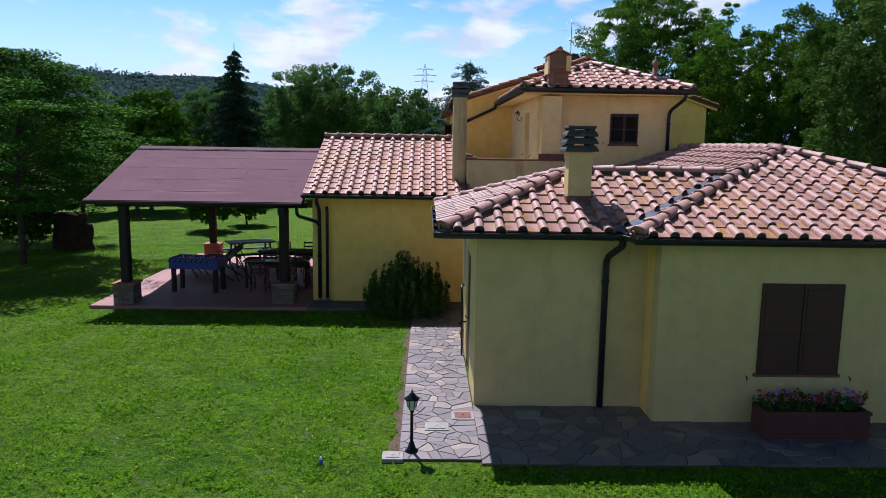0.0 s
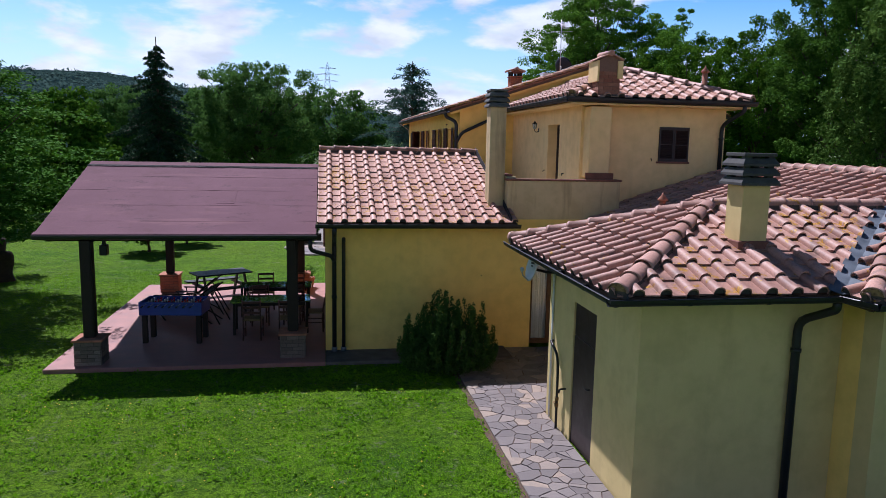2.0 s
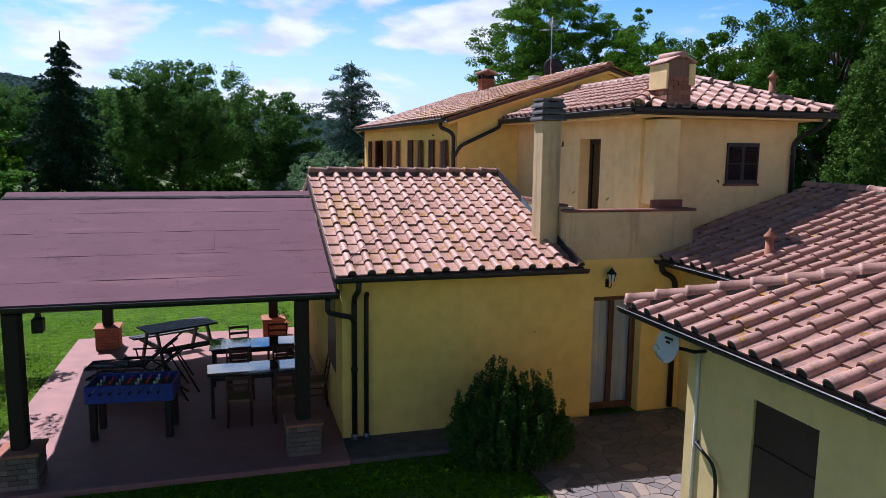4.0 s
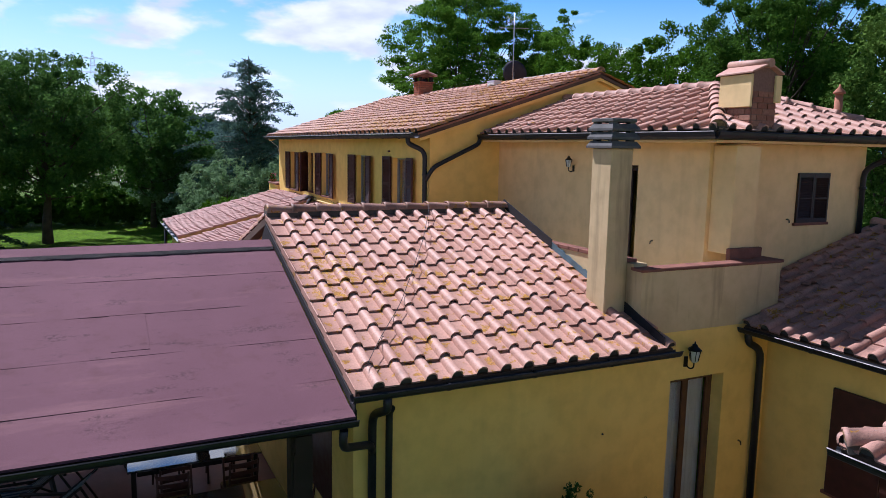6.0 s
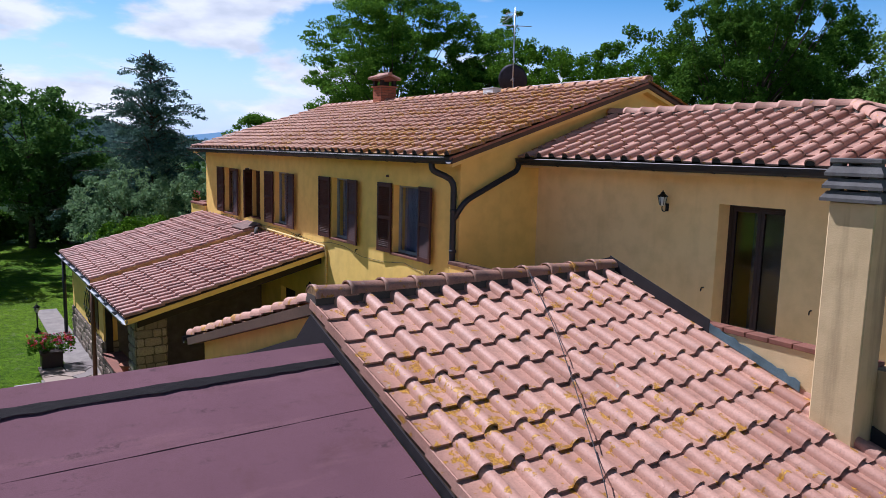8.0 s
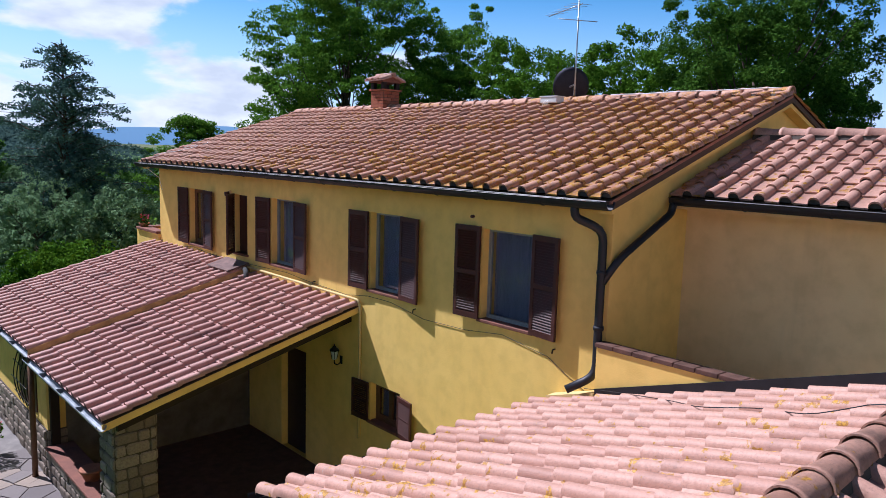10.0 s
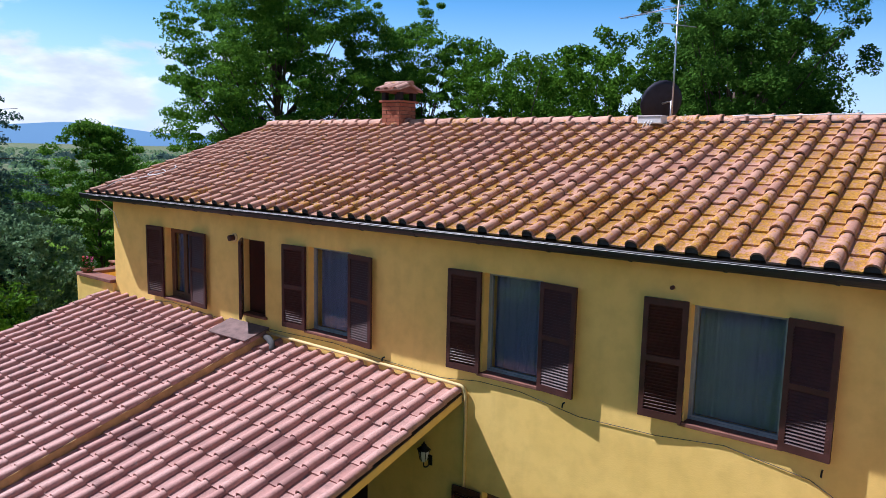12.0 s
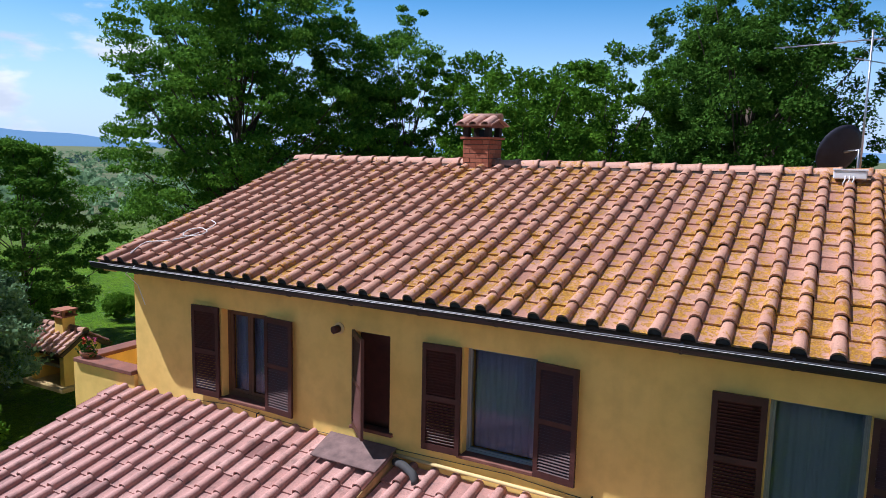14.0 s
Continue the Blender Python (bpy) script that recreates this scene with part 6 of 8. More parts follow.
def tree(name, label, category, h, r, trunk_h, clumps, per, size, mat, seed, group="", squash=0.8, lean=0.0, clump_r=0.26, flat=0.0, trunk_r=0.16, layers=False, gap=0.0, stems=1, taper=0.0):
    """A tree at the origin: tapering trunk, limbs to every clump, crown of loose leaf clumps."""
    rng = np.random.default_rng(seed)
    t = thing(name, (0, 0, 0), label, category, group)
    bm = B()
    clumps, per, clump_r, size = int(clumps * 3.8), int(per * 0.36), clump_r * 0.52, size * 1.12
    top = Vector((lean, rng.normal() * 0.2, trunk_h + (h - trunk_h) * 0.55))
    spine = [Vector((0, 0, -0.2)), Vector((lean * 0.1, 0.05, trunk_h * 0.5)), Vector((lean * 0.35 + rng.normal() * 0.1, rng.normal() * 0.1, trunk_h)), top]
    for s in range(stems):
        off = Vector((0.5 * s, 0.3 * s, 0)) * (1 if s else 0)
        tube(bm, [p + off * (0.3 + 0.7 * i / 3) for i, p in enumerate(spine)], trunk_r, 8, trunk_r * 0.35)
    cz = (h + trunk_h) / 2
    rz = (h - trunk_h) / 2
    cs, rs = [], []
    for i in range(clumps):
        if layers:
            z = trunk_h + (h - trunk_h) * ((i + rng.uniform(0, 1)) / clumps)
            k = (z - trunk_h) / (h - trunk_h)
            w = r * math.sin(math.pi * min(1, 0.18 + 0.80 * k)) ** 0.7
            a = rng.uniform(0, 2 * math.pi)
            q = w * rng.uniform(0.3, 1.0)
            c = Vector((lean * k + q * math.cos(a), q * math.sin(a), z))
        else:
            d = Vector(rng.normal(size=3)).normalized()
            k = rng.uniform(0.10, 1.0) ** 0.45 * (1 + 0.20 * noise.noise(d * 1.9 + Vector((seed, 0, 0))) + 0.05 * noise.noise(d * 4.5 + Vector((seed, 3, 0))))
            c = Vector((lean * 0.7 + d.x * r * k, d.y * r * k, cz + d.z * rz * k))
            if c.z > h * 0.985:
                continue
            wide = 1 + taper * (0.5 - (c.z - trunk_h) / (h - trunk_h))
            c.x, c.y = c.x * wide, c.y * wide
        if gap and noise.noise(c * 0.45 + Vector((seed * 3.1, 0, 0))) < -0.5 + gap:
            continue
        if noise.noise(c * (3.4 / max(1.0, r * 0.5)) + Vector((0, seed * 1.7, 0))) < -0.30:
            continue
        cs.append(c)
        rs.append(r * clump_r * rng.uniform(0.55, 1.35))
        if i % 9 == 0:
            foot = spine[2].lerp(top, min(1.0, max(0.0, (c.z - trunk_h) / max(0.1, h - trunk_h) - 0.15) * 1.2))
            mid = foot.lerp(c, 0.55) + Vector((0, 0, -0.08 * r))
            tube(bm, [foot, mid, c], trunk_r * 0.20, 5, 0.010, caps=False)
    part("trunk", bm, M_BARK, t)
    v = leaf_cloud(cs, rs, per, size, rng, flat, squash)
    ob = new("crown", blades_mesh("crown", v, mat))
    ob.parent = t
    return t


def conifer(name, label, h, r, mat, seed, tiers, cedar=False):
    """A spruce or cedar: whorls of boughs clothed in needle sprays."""
    rng = np.random.default_rng(seed)
    t = thing(name, (0, 0, 0), label, "conifer")
    bm = B()
    tube(bm, [(0, 0, -0.2), (0.03, 0, h * 0.5), (0, 0.02, h)], 0.20, 8, 0.02)
    vs = []
    each = 6 if cedar else 8
    for i in range(tiers * each):
        k = (i // each + (rng.uniform(-0.6, 1.6) if cedar else rng.normal() * 0.35)) / tiers
        k = min(1.0, max(0.0, k))
        z = h * (0.09 + 0.89 * k)
        w = r * (1 - k) ** (0.70 if cedar else 0.92) * (0.75 if k < 0.08 else 1.0) + 0.10
        a = i * 2.399 + rng.normal() * 0.3
        ln = w * (rng.uniform(0.35, 1.0) if cedar else rng.uniform(0.55, 1.12))
        root = Vector((0, 0, z))
        rise = rng.uniform(-0.08, 0.22) + 0.45 * k if cedar else -0.34
        tip = Vector((ln * math.cos(a), ln * math.sin(a), min(h, z + ln * rise)))
        bow = (0.12 if cedar else 0.02) * ln
        tube(bm, [root, root.lerp(tip, 0.5) + Vector((0, 0, bow)), tip], 0.035, 4, 0.008, caps=False)
        m = max(2, int(ln / 0.20))
        cs, rr = [], []
        for q in range(m):
            f = (q + 1) / m
            side = (0.22 if cedar else 0.14) * ln * (1.1 - f) * rng.normal()
            cs.append(root.lerp(tip, f) + Vector((-math.sin(a) * side, math.cos(a) * side, bow * math.sin(math.pi * f) * 1.3 - (0.25 * f * f if cedar else 0.10 * abs(side)))))
            rr.append((0.36 - 0.16 * f if cedar else 0.33 - 0.18 * f) * (0.7 + 0.3 * min(1, w)))
        vs.append(leaf_cloud(cs, rr, 44 if cedar else 40, 0.10 if cedar else 0.12, rng, 0.1, 0.55, 0.8))
    part("trunk", bm, M_BARK, t)
    ob = new("crown", blades_mesh("crown", np.concatenate(vs), mat))
    ob.parent = t
    return t


def plant(proto, spots):
    """Sets a tree down at its first spot and copies it to the others: x, y, size, turn."""
    for x, y, s, turn in spots[1:]:
        copy_thing(proto, pose(x, y, 0, 0, 0, turn) @ Matrix.Diagonal((s, s, s, 1)))
    x, y, s, turn = spots[0]
    proto.matrix_basis = pose(x, y, 0, 0, 0, turn) @ Matrix.Diagonal((s, s, s, 1))


# big acacias and broadleaved trees east and north of the house
plant(tree("acacia_tree", "tall acacia with airy bright green foliage", "tree", 15.6, 5.2, 2.0, 260, 560, 0.112, M_LEAF_A, 3, squash=0.45, clump_r=0.22, trunk_r=0.3, gap=0.16, taper=0.7), [(13.7, 50.5, 1.0, 20)])
plant(tree("slender_tree", "slender tall tree with open crown", "tree", 12.6, 2.0, 2.0, 90, 400, 0.105, M_LEAF_A, 5, squash=0.6, clump_r=0.34, trunk_r=0.16, gap=0.08), [(16.4, 45.2, 1.0, 0), (16.7, 47.6, 1.0, 150)])
plant(tree("round_tree", "dense round tree with mid-green leaves", "tree", 10.8, 2.9, 0.6, 105, 430, 0.108, M_LEAF_C, 7, clump_r=0.24, trunk_r=0.2), [(14.5, 39.6, 1.0, 0), (17.9, 38.2, 1.05, 80), (19.5, 43.5, 1.05, 40), (21.5, 40.4, 1.08, 200)])
plant(tree("oak_tree", "tall dark oak with heavy crown", "tree", 15.5, 4.0, 2.0, 165, 560, 0.115, M_LEAF_B, 11, clump_r=0.22, trunk_r=0.26, gap=0.08), [(18.9, 33.4, 0.93, 0), (23.6, 34.4, 0.88, 70)])
plant(tree("poplar_tree", "pale green poplar with fine leaves", "tree", 9.6, 2.1, 1.2, 90, 420, 0.10, leafy("leaves_poplar", (0.018, 0.062, 0.010), (0.125, 0.225, 0.040)), 13, squash=1.1, clump_r=0.3, trunk_r=0.14, gap=0.1), [(14.2, 25.4, 1.0, 0)])
# trees west and north over the lawn
plant(tree("mimosa_tree", "low spreading mimosa with feathery foliage", "tree", 6.6, 4.4, 1.7, 110, 430, 0.10, leafy("leaves_mimosa", (0.016, 0.070, 0.008), (0.085, 0.225, 0.018)), 17, squash=0.22, clump_r=0.30, flat=0.5, trunk_r=0.13, layers=True), [(-13.75, 24.6, 1.0, 0), (-17.6, 29.5, 1.05, 130)])
plant(tree("lawn_tree", "broad dark tree shading the lawn", "tree", 9.7, 4.3, 2.2, 165, 400, 0.120, M_LEAF_H, 19, clump_r=0.20, trunk_r=0.28, gap=0.05), [(-8.2, 53.6, 1.0, 0), (-19.0, 65.0, 0.9, 90)])
plant(tree("broad_tree", "rounded tree with dark green crown", "tree", 8.0, 3.6, 1.6, 85, 190, 0.19, M_LEAF_H, 23, clump_r=0.25, trunk_r=0.2), [(-2.8, 59.6, 1.05, 0), (-12.5, 66.5, 1.1, 40), (-20.5, 50.0, 0.75, 80), (-26.5, 44.0, 0.75, 120), (-24.0, 36.0, 0.68, 160), (-30, 55, 0.85, 240), (-7.5, 69, 1.1, 280), (-2, 70, 0.7, 320), (-20, 68, 0.9, 20), (9.0, 68.0, 0.6, 60), (30, 42, 0.85, 10), (26, 31, 0.8, 75)])
plant(tree("bright_tree", "leafy tree with large bright leaves", "tree", 7.0, 2.8, 0.8, 75, 330, 0.21, M_LEAF_C, 29, clump_r=0.27, trunk_r=0.15), [(-16.8, 43.5, 0.95, 0), (-19.5, 41.0, 0.85, 120)])
plant(conifer("spruce_tree", "dark spruce with drooping tiered boughs", 10.2, 4.5, M_LEAF_D, 31, 22), [(-13.35, 49.35, 1.0, 0)])
plant(conifer("cedar_tree", "blue-green cedar with level spreading boughs", 10.0, 5.6, M_LEAF_E, 37, 22, True), [(2.1, 54.6, 1.0, 0)])
plant(tree("olive_tree", "silvery olive tree in the garden hedge", "tree", 4.4, 2.5, 0.2, 85, 190, 0.115, M_LEAF_F, 41, clump_r=0.24, trunk_r=0.12), [(0.2, 51.4, 1.0, 0), (2.7, 50.6, 0.97, 70), (3.9, 55.4, 1.0, 200), (-1.0, 60.5, 1.15, 260), (1.6, 61.5, 1.2, 20)])
plant(tree("small_acacia", "young acacia with layered open crown", "tree", 7.2, 3.0, 0.9, 110, 460, 0.10, M_LEAF_A, 43, squash=0.5, clump_r=0.24, flat=0.2, trunk_r=0.12, layers=True, gap=0.12), [(8.0, 55.6, 1.0, 0)])
plant(tree("lawn_bush", "small round tree on the lawn", "shrub", 2.4, 1.2, 0.35, 40, 170, 0.13, M_LEAF_B, 47, clump_r=0.32, trunk_r=0.07), [(-10.6, 34.2, 1.0, 0), (-15.2, 27.6, 0.8, 90), (-9.6, 36.5, 0.9, 200)])
plant(tree("hedge_shrub", "dark unclipped shrub in the hedge behind the lawn", "shrub", 2.6, 1.5, 0.0, 50, 80, 0.24, M_LEAF_B, 49, clump_r=0.34, trunk_r=0.06), [(-13.4 + 1.55 * i, 61.8 + 0.7 * math.sin(i * 2.3), 0.85 + 0.2 * math.sin(i * 1.7), 67 * i) for i in range(9)])
plant(tree("box_bush", "clipped bright green garden bush", "shrub", 2.2, 1.4, 0.05, 80, 190, 0.085, M_LEAF_C, 53, clump_r=0.28, trunk_r=0.05), [(-0.25, 46.3, 1.25, 0), (9.3, 58.0, 0.7, 60), (12.2, 56.2, 0.5, 110), (14.0, 55.0, 0.5, 170)])
def rosemary(seed):
    """A loose bush of upright, needle-clad stems fanning out from the root."""
    rng = np.random.default_rng(seed)
    t = thing("rosemary_bush", (0, 0, 0), "dark spiky rosemary bush against the wing wall", "shrub")
    bm = B()
    cs, rs = [], []
    for i in range(190):
        a, q = rng.uniform(0, 6.283), rng.uniform(0, 1) ** 0.6
        ln = (1.50 - 0.85 * q * q) * rng.uniform(0.55, 1.0) * (1 + 0.35 * noise.noise((math.cos(a) * 1.5, math.sin(a) * 1.5, 2)))
        foot = Vector((0.18 * math.cos(a) + 0.45 * q * math.cos(a), 0.12 * math.sin(a) + 0.3 * q * math.sin(a), 0))
        tip = Vector((1.0 * q * math.cos(a), 0.85 * q * math.sin(a), ln)) + Vector(rng.normal(size=3)) * 0.05
        if i % 3 == 0:
            tube(bm, [foot, foot.lerp(tip, 0.5) + Vector((0.08 * math.cos(a), 0.08 * math.sin(a), 0)), tip], 0.010, 4, 0.003, caps=False)
        for k in range(9):
            f = 0.15 + 0.85 * k / 8
            cs.append(foot.lerp(tip, f) + Vector((math.cos(a), math.sin(a), 0)) * 0.10 * math.sin(math.pi * f))
            rs.append(0.085 * (1.1 - 0.6 * f ** 3))
    part("stem", bm, M_BARK, t)
    ob = new("foliage", blades_mesh("foliage", leaf_cloud(cs, rs, 30, 0.042, rng, 0.0, 1.8), leafy("leaves_rosemary", (0.017, 0.048, 0.013), (0.090, 0.170, 0.032), 0.18)))
    ob.parent = t
    return t


rose = rosemary(59)
plant(rose, [(-1.35, 18.35, 1.0, 0)])


# ---- planters ----
def petals(bm_at, n, spread, z, colours, seed, leaf_mat):
    """Leaf and flower-head clouds for a planter; returns meshes."""
    rng = np.random.default_rng(seed)
    cs = [Vector((bm_at[0] + rng.uniform(-1, 1) * spread[0], bm_at[1] + rng.uniform(-1, 1) * spread[1], z + rng.uniform(0, 0.16))) for _ in range(n)]
    out = [blades_mesh("leaves", leaf_cloud(cs, [0.11] * n, 34, 0.055, rng), leaf_mat)]
    for m in colours:
        fc = [Vector((bm_at[0] + rng.uniform(-1, 1) * spread[0] * 1.05, bm_at[1] + rng.uniform(-1, 1) * spread[1], z + rng.uniform(0.08, 0.27))) for _ in range(int(n * 0.55))]
        out.append(blades_mesh("blossom", leaf_cloud(fc, [0.035] * len(fc), 16, 0.032, rng), m))
    return out


M_RED = plain("petal_red", (0.55, 0.02, 0.03), 0.6, 0, 0.2, 20, 0)
M_PINK = plain("petal_pink", (0.62, 0.12, 0.30), 0.6, 0, 0.2, 20, 0)
M_LILAC = plain("petal_lilac", (0.36, 0.22, 0.60), 0.6, 0, 0.2, 20, 0)
M_LEAF_G = leafy("leaves_geranium", (0.02, 0.06, 0.012), (0.06, 0.13, 0.025))
fbx = thing("flower_box", (4.55, 11.3, 0), "terracotta trough with red and lilac geraniums", "planter")
bm = B()
for x0, x1, y0, y1, z0, z1 in ((3.80, 5.28, 11.10, 11.14, 0.0, 0.42), (3.80, 5.28, 11.46, 11.50, 0.0, 0.42), (3.80, 3.84, 11.14, 11.46, 0.0, 0.42), (5.24, 5.28, 11.14, 11.46, 0.0, 0.42), (3.84, 5.24, 11.14, 11.46, 0.0, 0.36)):
    box(bm, x0, x1, y0, y1, z0, z1)
for z0 in (0.06, 0.37):
    box(bm, 3.785, 5.295, 11.085, 11.10, z0, z0 + 0.05)
part("trough", bm, plain("trough_brown", (0.10, 0.035, 0.028), 0.7, 0, 0.3, 8, 0.3), fbx)
for k, me in enumerate(petals((4.54, 11.3), 34, (0.70, 0.15), 0.40, (M_RED, M_PINK, M_LILAC), 61, M_LEAF_G)):
    ob = new(me.name.split(".")[0], me)
    ob.parent = fbx
    ob.matrix_parent_inverse = Matrix.Translation(fbx.location).inverted()
pot = thing("flower_pot", (-4.55, 36.6, 0), "dark square pot with red roses in bloom", "planter")
bm = B()
box(bm, -4.78, -4.32, 36.37, 36.83, 0.0, 0.40)
box(bm, -4.81, -4.29, 36.34, 36.86, 0.36, 0.42)
part("pot", soften(bm, 0.01), M_DOOR, pot)
for me in petals((-4.55, 36.6), 70, (0.46, 0.46), 0.50, (M_RED, M_RED, M_PINK), 67, M_LEAF_C):
    ob = new(me.name.split(".")[0], me)
    ob.parent = pot
    ob.matrix_parent_inverse = Matrix.Translation(pot.location).inverted()
pot = thing("flower_bowl", (0.3, 41.0, 3.69), "brown clay bowl of pink flowers on the coping", "planter")
bm = B()
lathe(bm, [(0.08, 0.0), (0.12, 0.05), (0.14, 0.10), (0.13, 0.105)], 16, (0.30, 41.0, 3.69))
part("bowl", bm, M_POT, pot)
for me in petals((0.30, 41.0), 8, (0.08, 0.08), 3.76, (M_RED, M_PINK), 71, M_LEAF_G):
    ob = new(me.name.split(".")[0], me)
    ob.parent = pot
    ob.matrix_parent_inverse = Matrix.Translation(pot.location).inverted()
BOT_X, BOT_Y = -2.19, 10.29
bt = thing("plastic_bottle", (BOT_X, BOT_Y, 0), "small blue and white plastic bottle dropped on the grass", "bottle")
bm = B()
lathe(bm, [(0.024, -0.02), (0.027, 0.0), (0.027, 0.055), (0.023, 0.062)], 14, (BOT_X, BOT_Y, 0.0))
part("body", bm, plain("plastic_blue", (0.02, 0.14, 0.50), 0.3, 0, 0.1, 10, 0.0, 0.5), bt)
bm = B()
lathe(bm, [(0.023, 0.062), (0.014, 0.078), (0.013, 0.094), (0.001, 0.096)], 14, (BOT_X, BOT_Y, 0.0))
part("cap", bm, M_WHITE, bt)
# old hollow stump on the lawn
st = thing("tree_stump", (-13.9, 28.1, 0), "big dark weathered tree stump on the lawn", "tree stump")
bm = B()
for i, (r0, hh, sx) in enumerate(((0.62, 1.30, 0.0), (0.42, 0.9, 0.35))):
    rings = []
    for z in range(8):
        zz = hh * z / 7
        rings.append([bm.verts.new((-13.9 + sx + (r0 * (1.15 - 0.35 * z / 7) + 0.12 * noise.noise((math.cos(a) * 2, math.sin(a) * 2, zz * 2 + i))) * math.cos(a), 28.1 + (r0 * 0.7 + 0.1 * noise.noise((math.cos(a) * 2, math.sin(a) * 2, zz * 2 + 5))) * math.sin(a), zz + (0.15 * noise.noise((a, 3, i)) if z == 7 else 0))) for a in [6.283 * k / 20 for k in range(20)]])
    for p, q in zip(rings, rings[1:]):
        for k in range(20):
            bm.faces.new((p[k], p[(k + 1) % 20], q[(k + 1) % 20], q[k])).smooth = True
    bm.faces.new(rings[-1])
part("trunk", bm, plain("stump_wood", (0.05, 0.032, 0.024), 0.95, 0, 0.5, 5, 0.9), st)

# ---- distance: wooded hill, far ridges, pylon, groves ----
# Far leaves are paler and bluer: distance haze mixed into their colour.
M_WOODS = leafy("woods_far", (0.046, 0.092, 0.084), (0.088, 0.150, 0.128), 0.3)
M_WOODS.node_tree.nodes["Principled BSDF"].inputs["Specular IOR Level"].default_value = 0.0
# Haze over the far ridge is painted: blue base colour plus emission.
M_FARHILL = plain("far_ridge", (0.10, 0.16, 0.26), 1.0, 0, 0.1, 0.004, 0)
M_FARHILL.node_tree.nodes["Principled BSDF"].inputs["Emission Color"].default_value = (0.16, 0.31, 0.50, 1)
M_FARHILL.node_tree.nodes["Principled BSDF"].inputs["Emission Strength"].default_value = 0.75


def hill_top(bear):
    """Height of the wooded ridge, by bearing in degrees from north-west to north."""
    pts = [(-75, 40), (-50, 58), (-33, 58), (-24, 49), (-16, 48), (-9, 40), (-3, 33), (3, 29), (8, 22), (13, 13), (18, 3), (24, -6)]
    for (a, x), (b, y) in zip(pts, pts[1:]):
        if a <= bear <= b:
            return x + (y - x) * (bear - a) / (b - a)
    return -6


rng = np.random.default_rng(73)
hill_v, hill_f = [], []
nb, nr = 70, 10
for i in range(nb):
    b = -75 + 99 * i / (nb - 1)
    for j in range(nr):
        k = j / (nr - 1)
        d = 200 + 330 * k
        z = hill_top(b) * (k ** 1.4) * (1 + 0.06 * noise.noise((b * 0.1, k * 3, 0))) - 2
        hill_v.append((d * math.sin(radians(b)), d * math.cos(radians(b)), z))
for i in range(nb - 1):
    for j in range(nr - 1):
        a = i * nr + j
        hill_f.append((a, a + 1, a + nr + 1, a + nr))
# Floor colour set as dark as the shaded sides of the crowns.
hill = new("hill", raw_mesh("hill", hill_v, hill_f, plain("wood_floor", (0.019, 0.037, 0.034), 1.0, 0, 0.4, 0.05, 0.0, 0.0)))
tagged(hill, "low wooded hill beyond the garden", "hill", kind="structure")
# crowns of the wood: masses of leaf sprays


def canopy(name, spots, per, size, mat, seed):
    """Crown after crown as one mesh: x, y, z, width, height."""
    q = np.array(spots)
    g = np.random.default_rng(seed)
    cs = q[:, :3] + np.stack([0 * q[:, 3], 0 * q[:, 3], q[:, 4] * 0.45], 1)
    return new(name, blades_mesh(name, leaf_cloud(cs, q[:, 3], per, size, g, 0.15, 0.62), mat))


spots = []
for i in range(10000):
    b, k = rng.uniform(-70, 19), rng.uniform(0.0, 1.0) ** 0.8
    d = 200 + 330 * k
    w = rng.uniform(2.4, 5.2)
    spots.append((d * math.sin(radians(b)), d * math.cos(radians(b)), hill_top(b) * (k ** 1.4) - 3.5, w, w * rng.uniform(0.55, 0.9)))
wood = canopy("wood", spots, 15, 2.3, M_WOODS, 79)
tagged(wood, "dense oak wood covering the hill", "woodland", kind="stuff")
spots = []
for i in range(1500):
    b, d = rng.uniform(6, 62), 85 + 700 * rng.uniform(0, 1) ** 1.6
    w = rng.uniform(1.2, 2.2)
    spots.append((-6 + d * math.sin(radians(b)), 25 + d * math.cos(radians(b)), -0.2, w, w * 1.3))
grove = canopy("olive_grove", spots, 26, 1.05, M_LEAF_F, 83)
tagged(grove, "silvery olive grove on the plain", "olive grove", kind="stuff")
spots = []
for i in range(1500):
    b, d = rng.uniform(20, 285), rng.uniform(330, 420)
    w = rng.uniform(1.8, 3.8)
    spots.append((d * math.sin(radians(b)), d * math.cos(radians(b)), -1, w, w * rng.uniform(0.8, 1.3)))
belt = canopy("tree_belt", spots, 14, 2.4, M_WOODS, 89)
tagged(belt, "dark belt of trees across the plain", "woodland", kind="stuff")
fv, ff = [], []
for i in range(160):
    b = -20 + 170 * i / 159
    d = 4200
    h = 40 + 36 * noise.noise((b * 0.06, 2.0, 0)) + 14 * noise.noise((b * 0.25, 7.0, 0)) + 55 * math.exp(-((b - 24) / 9) ** 2) + 20 * math.exp(-((b - 92) / 10) ** 2)
    fv += [(d * math.sin(radians(b)), d * math.cos(radians(b)), -30), (d * math.sin(radians(b)), d * math.cos(radians(b)), h)]
    if i:
        ff.append((2 * i - 2, 2 * i, 2 * i + 1, 2 * i - 1))
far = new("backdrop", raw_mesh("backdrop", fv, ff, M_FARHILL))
tagged(far, "ridge of distant hills, its blue haze painted as a glow", "hills", kind="structure")


M_PYLON = plain("galvanised_pale", (0.50, 0.54, 0.58), 0.7, 0.0, 0.1, 1.0, 0.0)


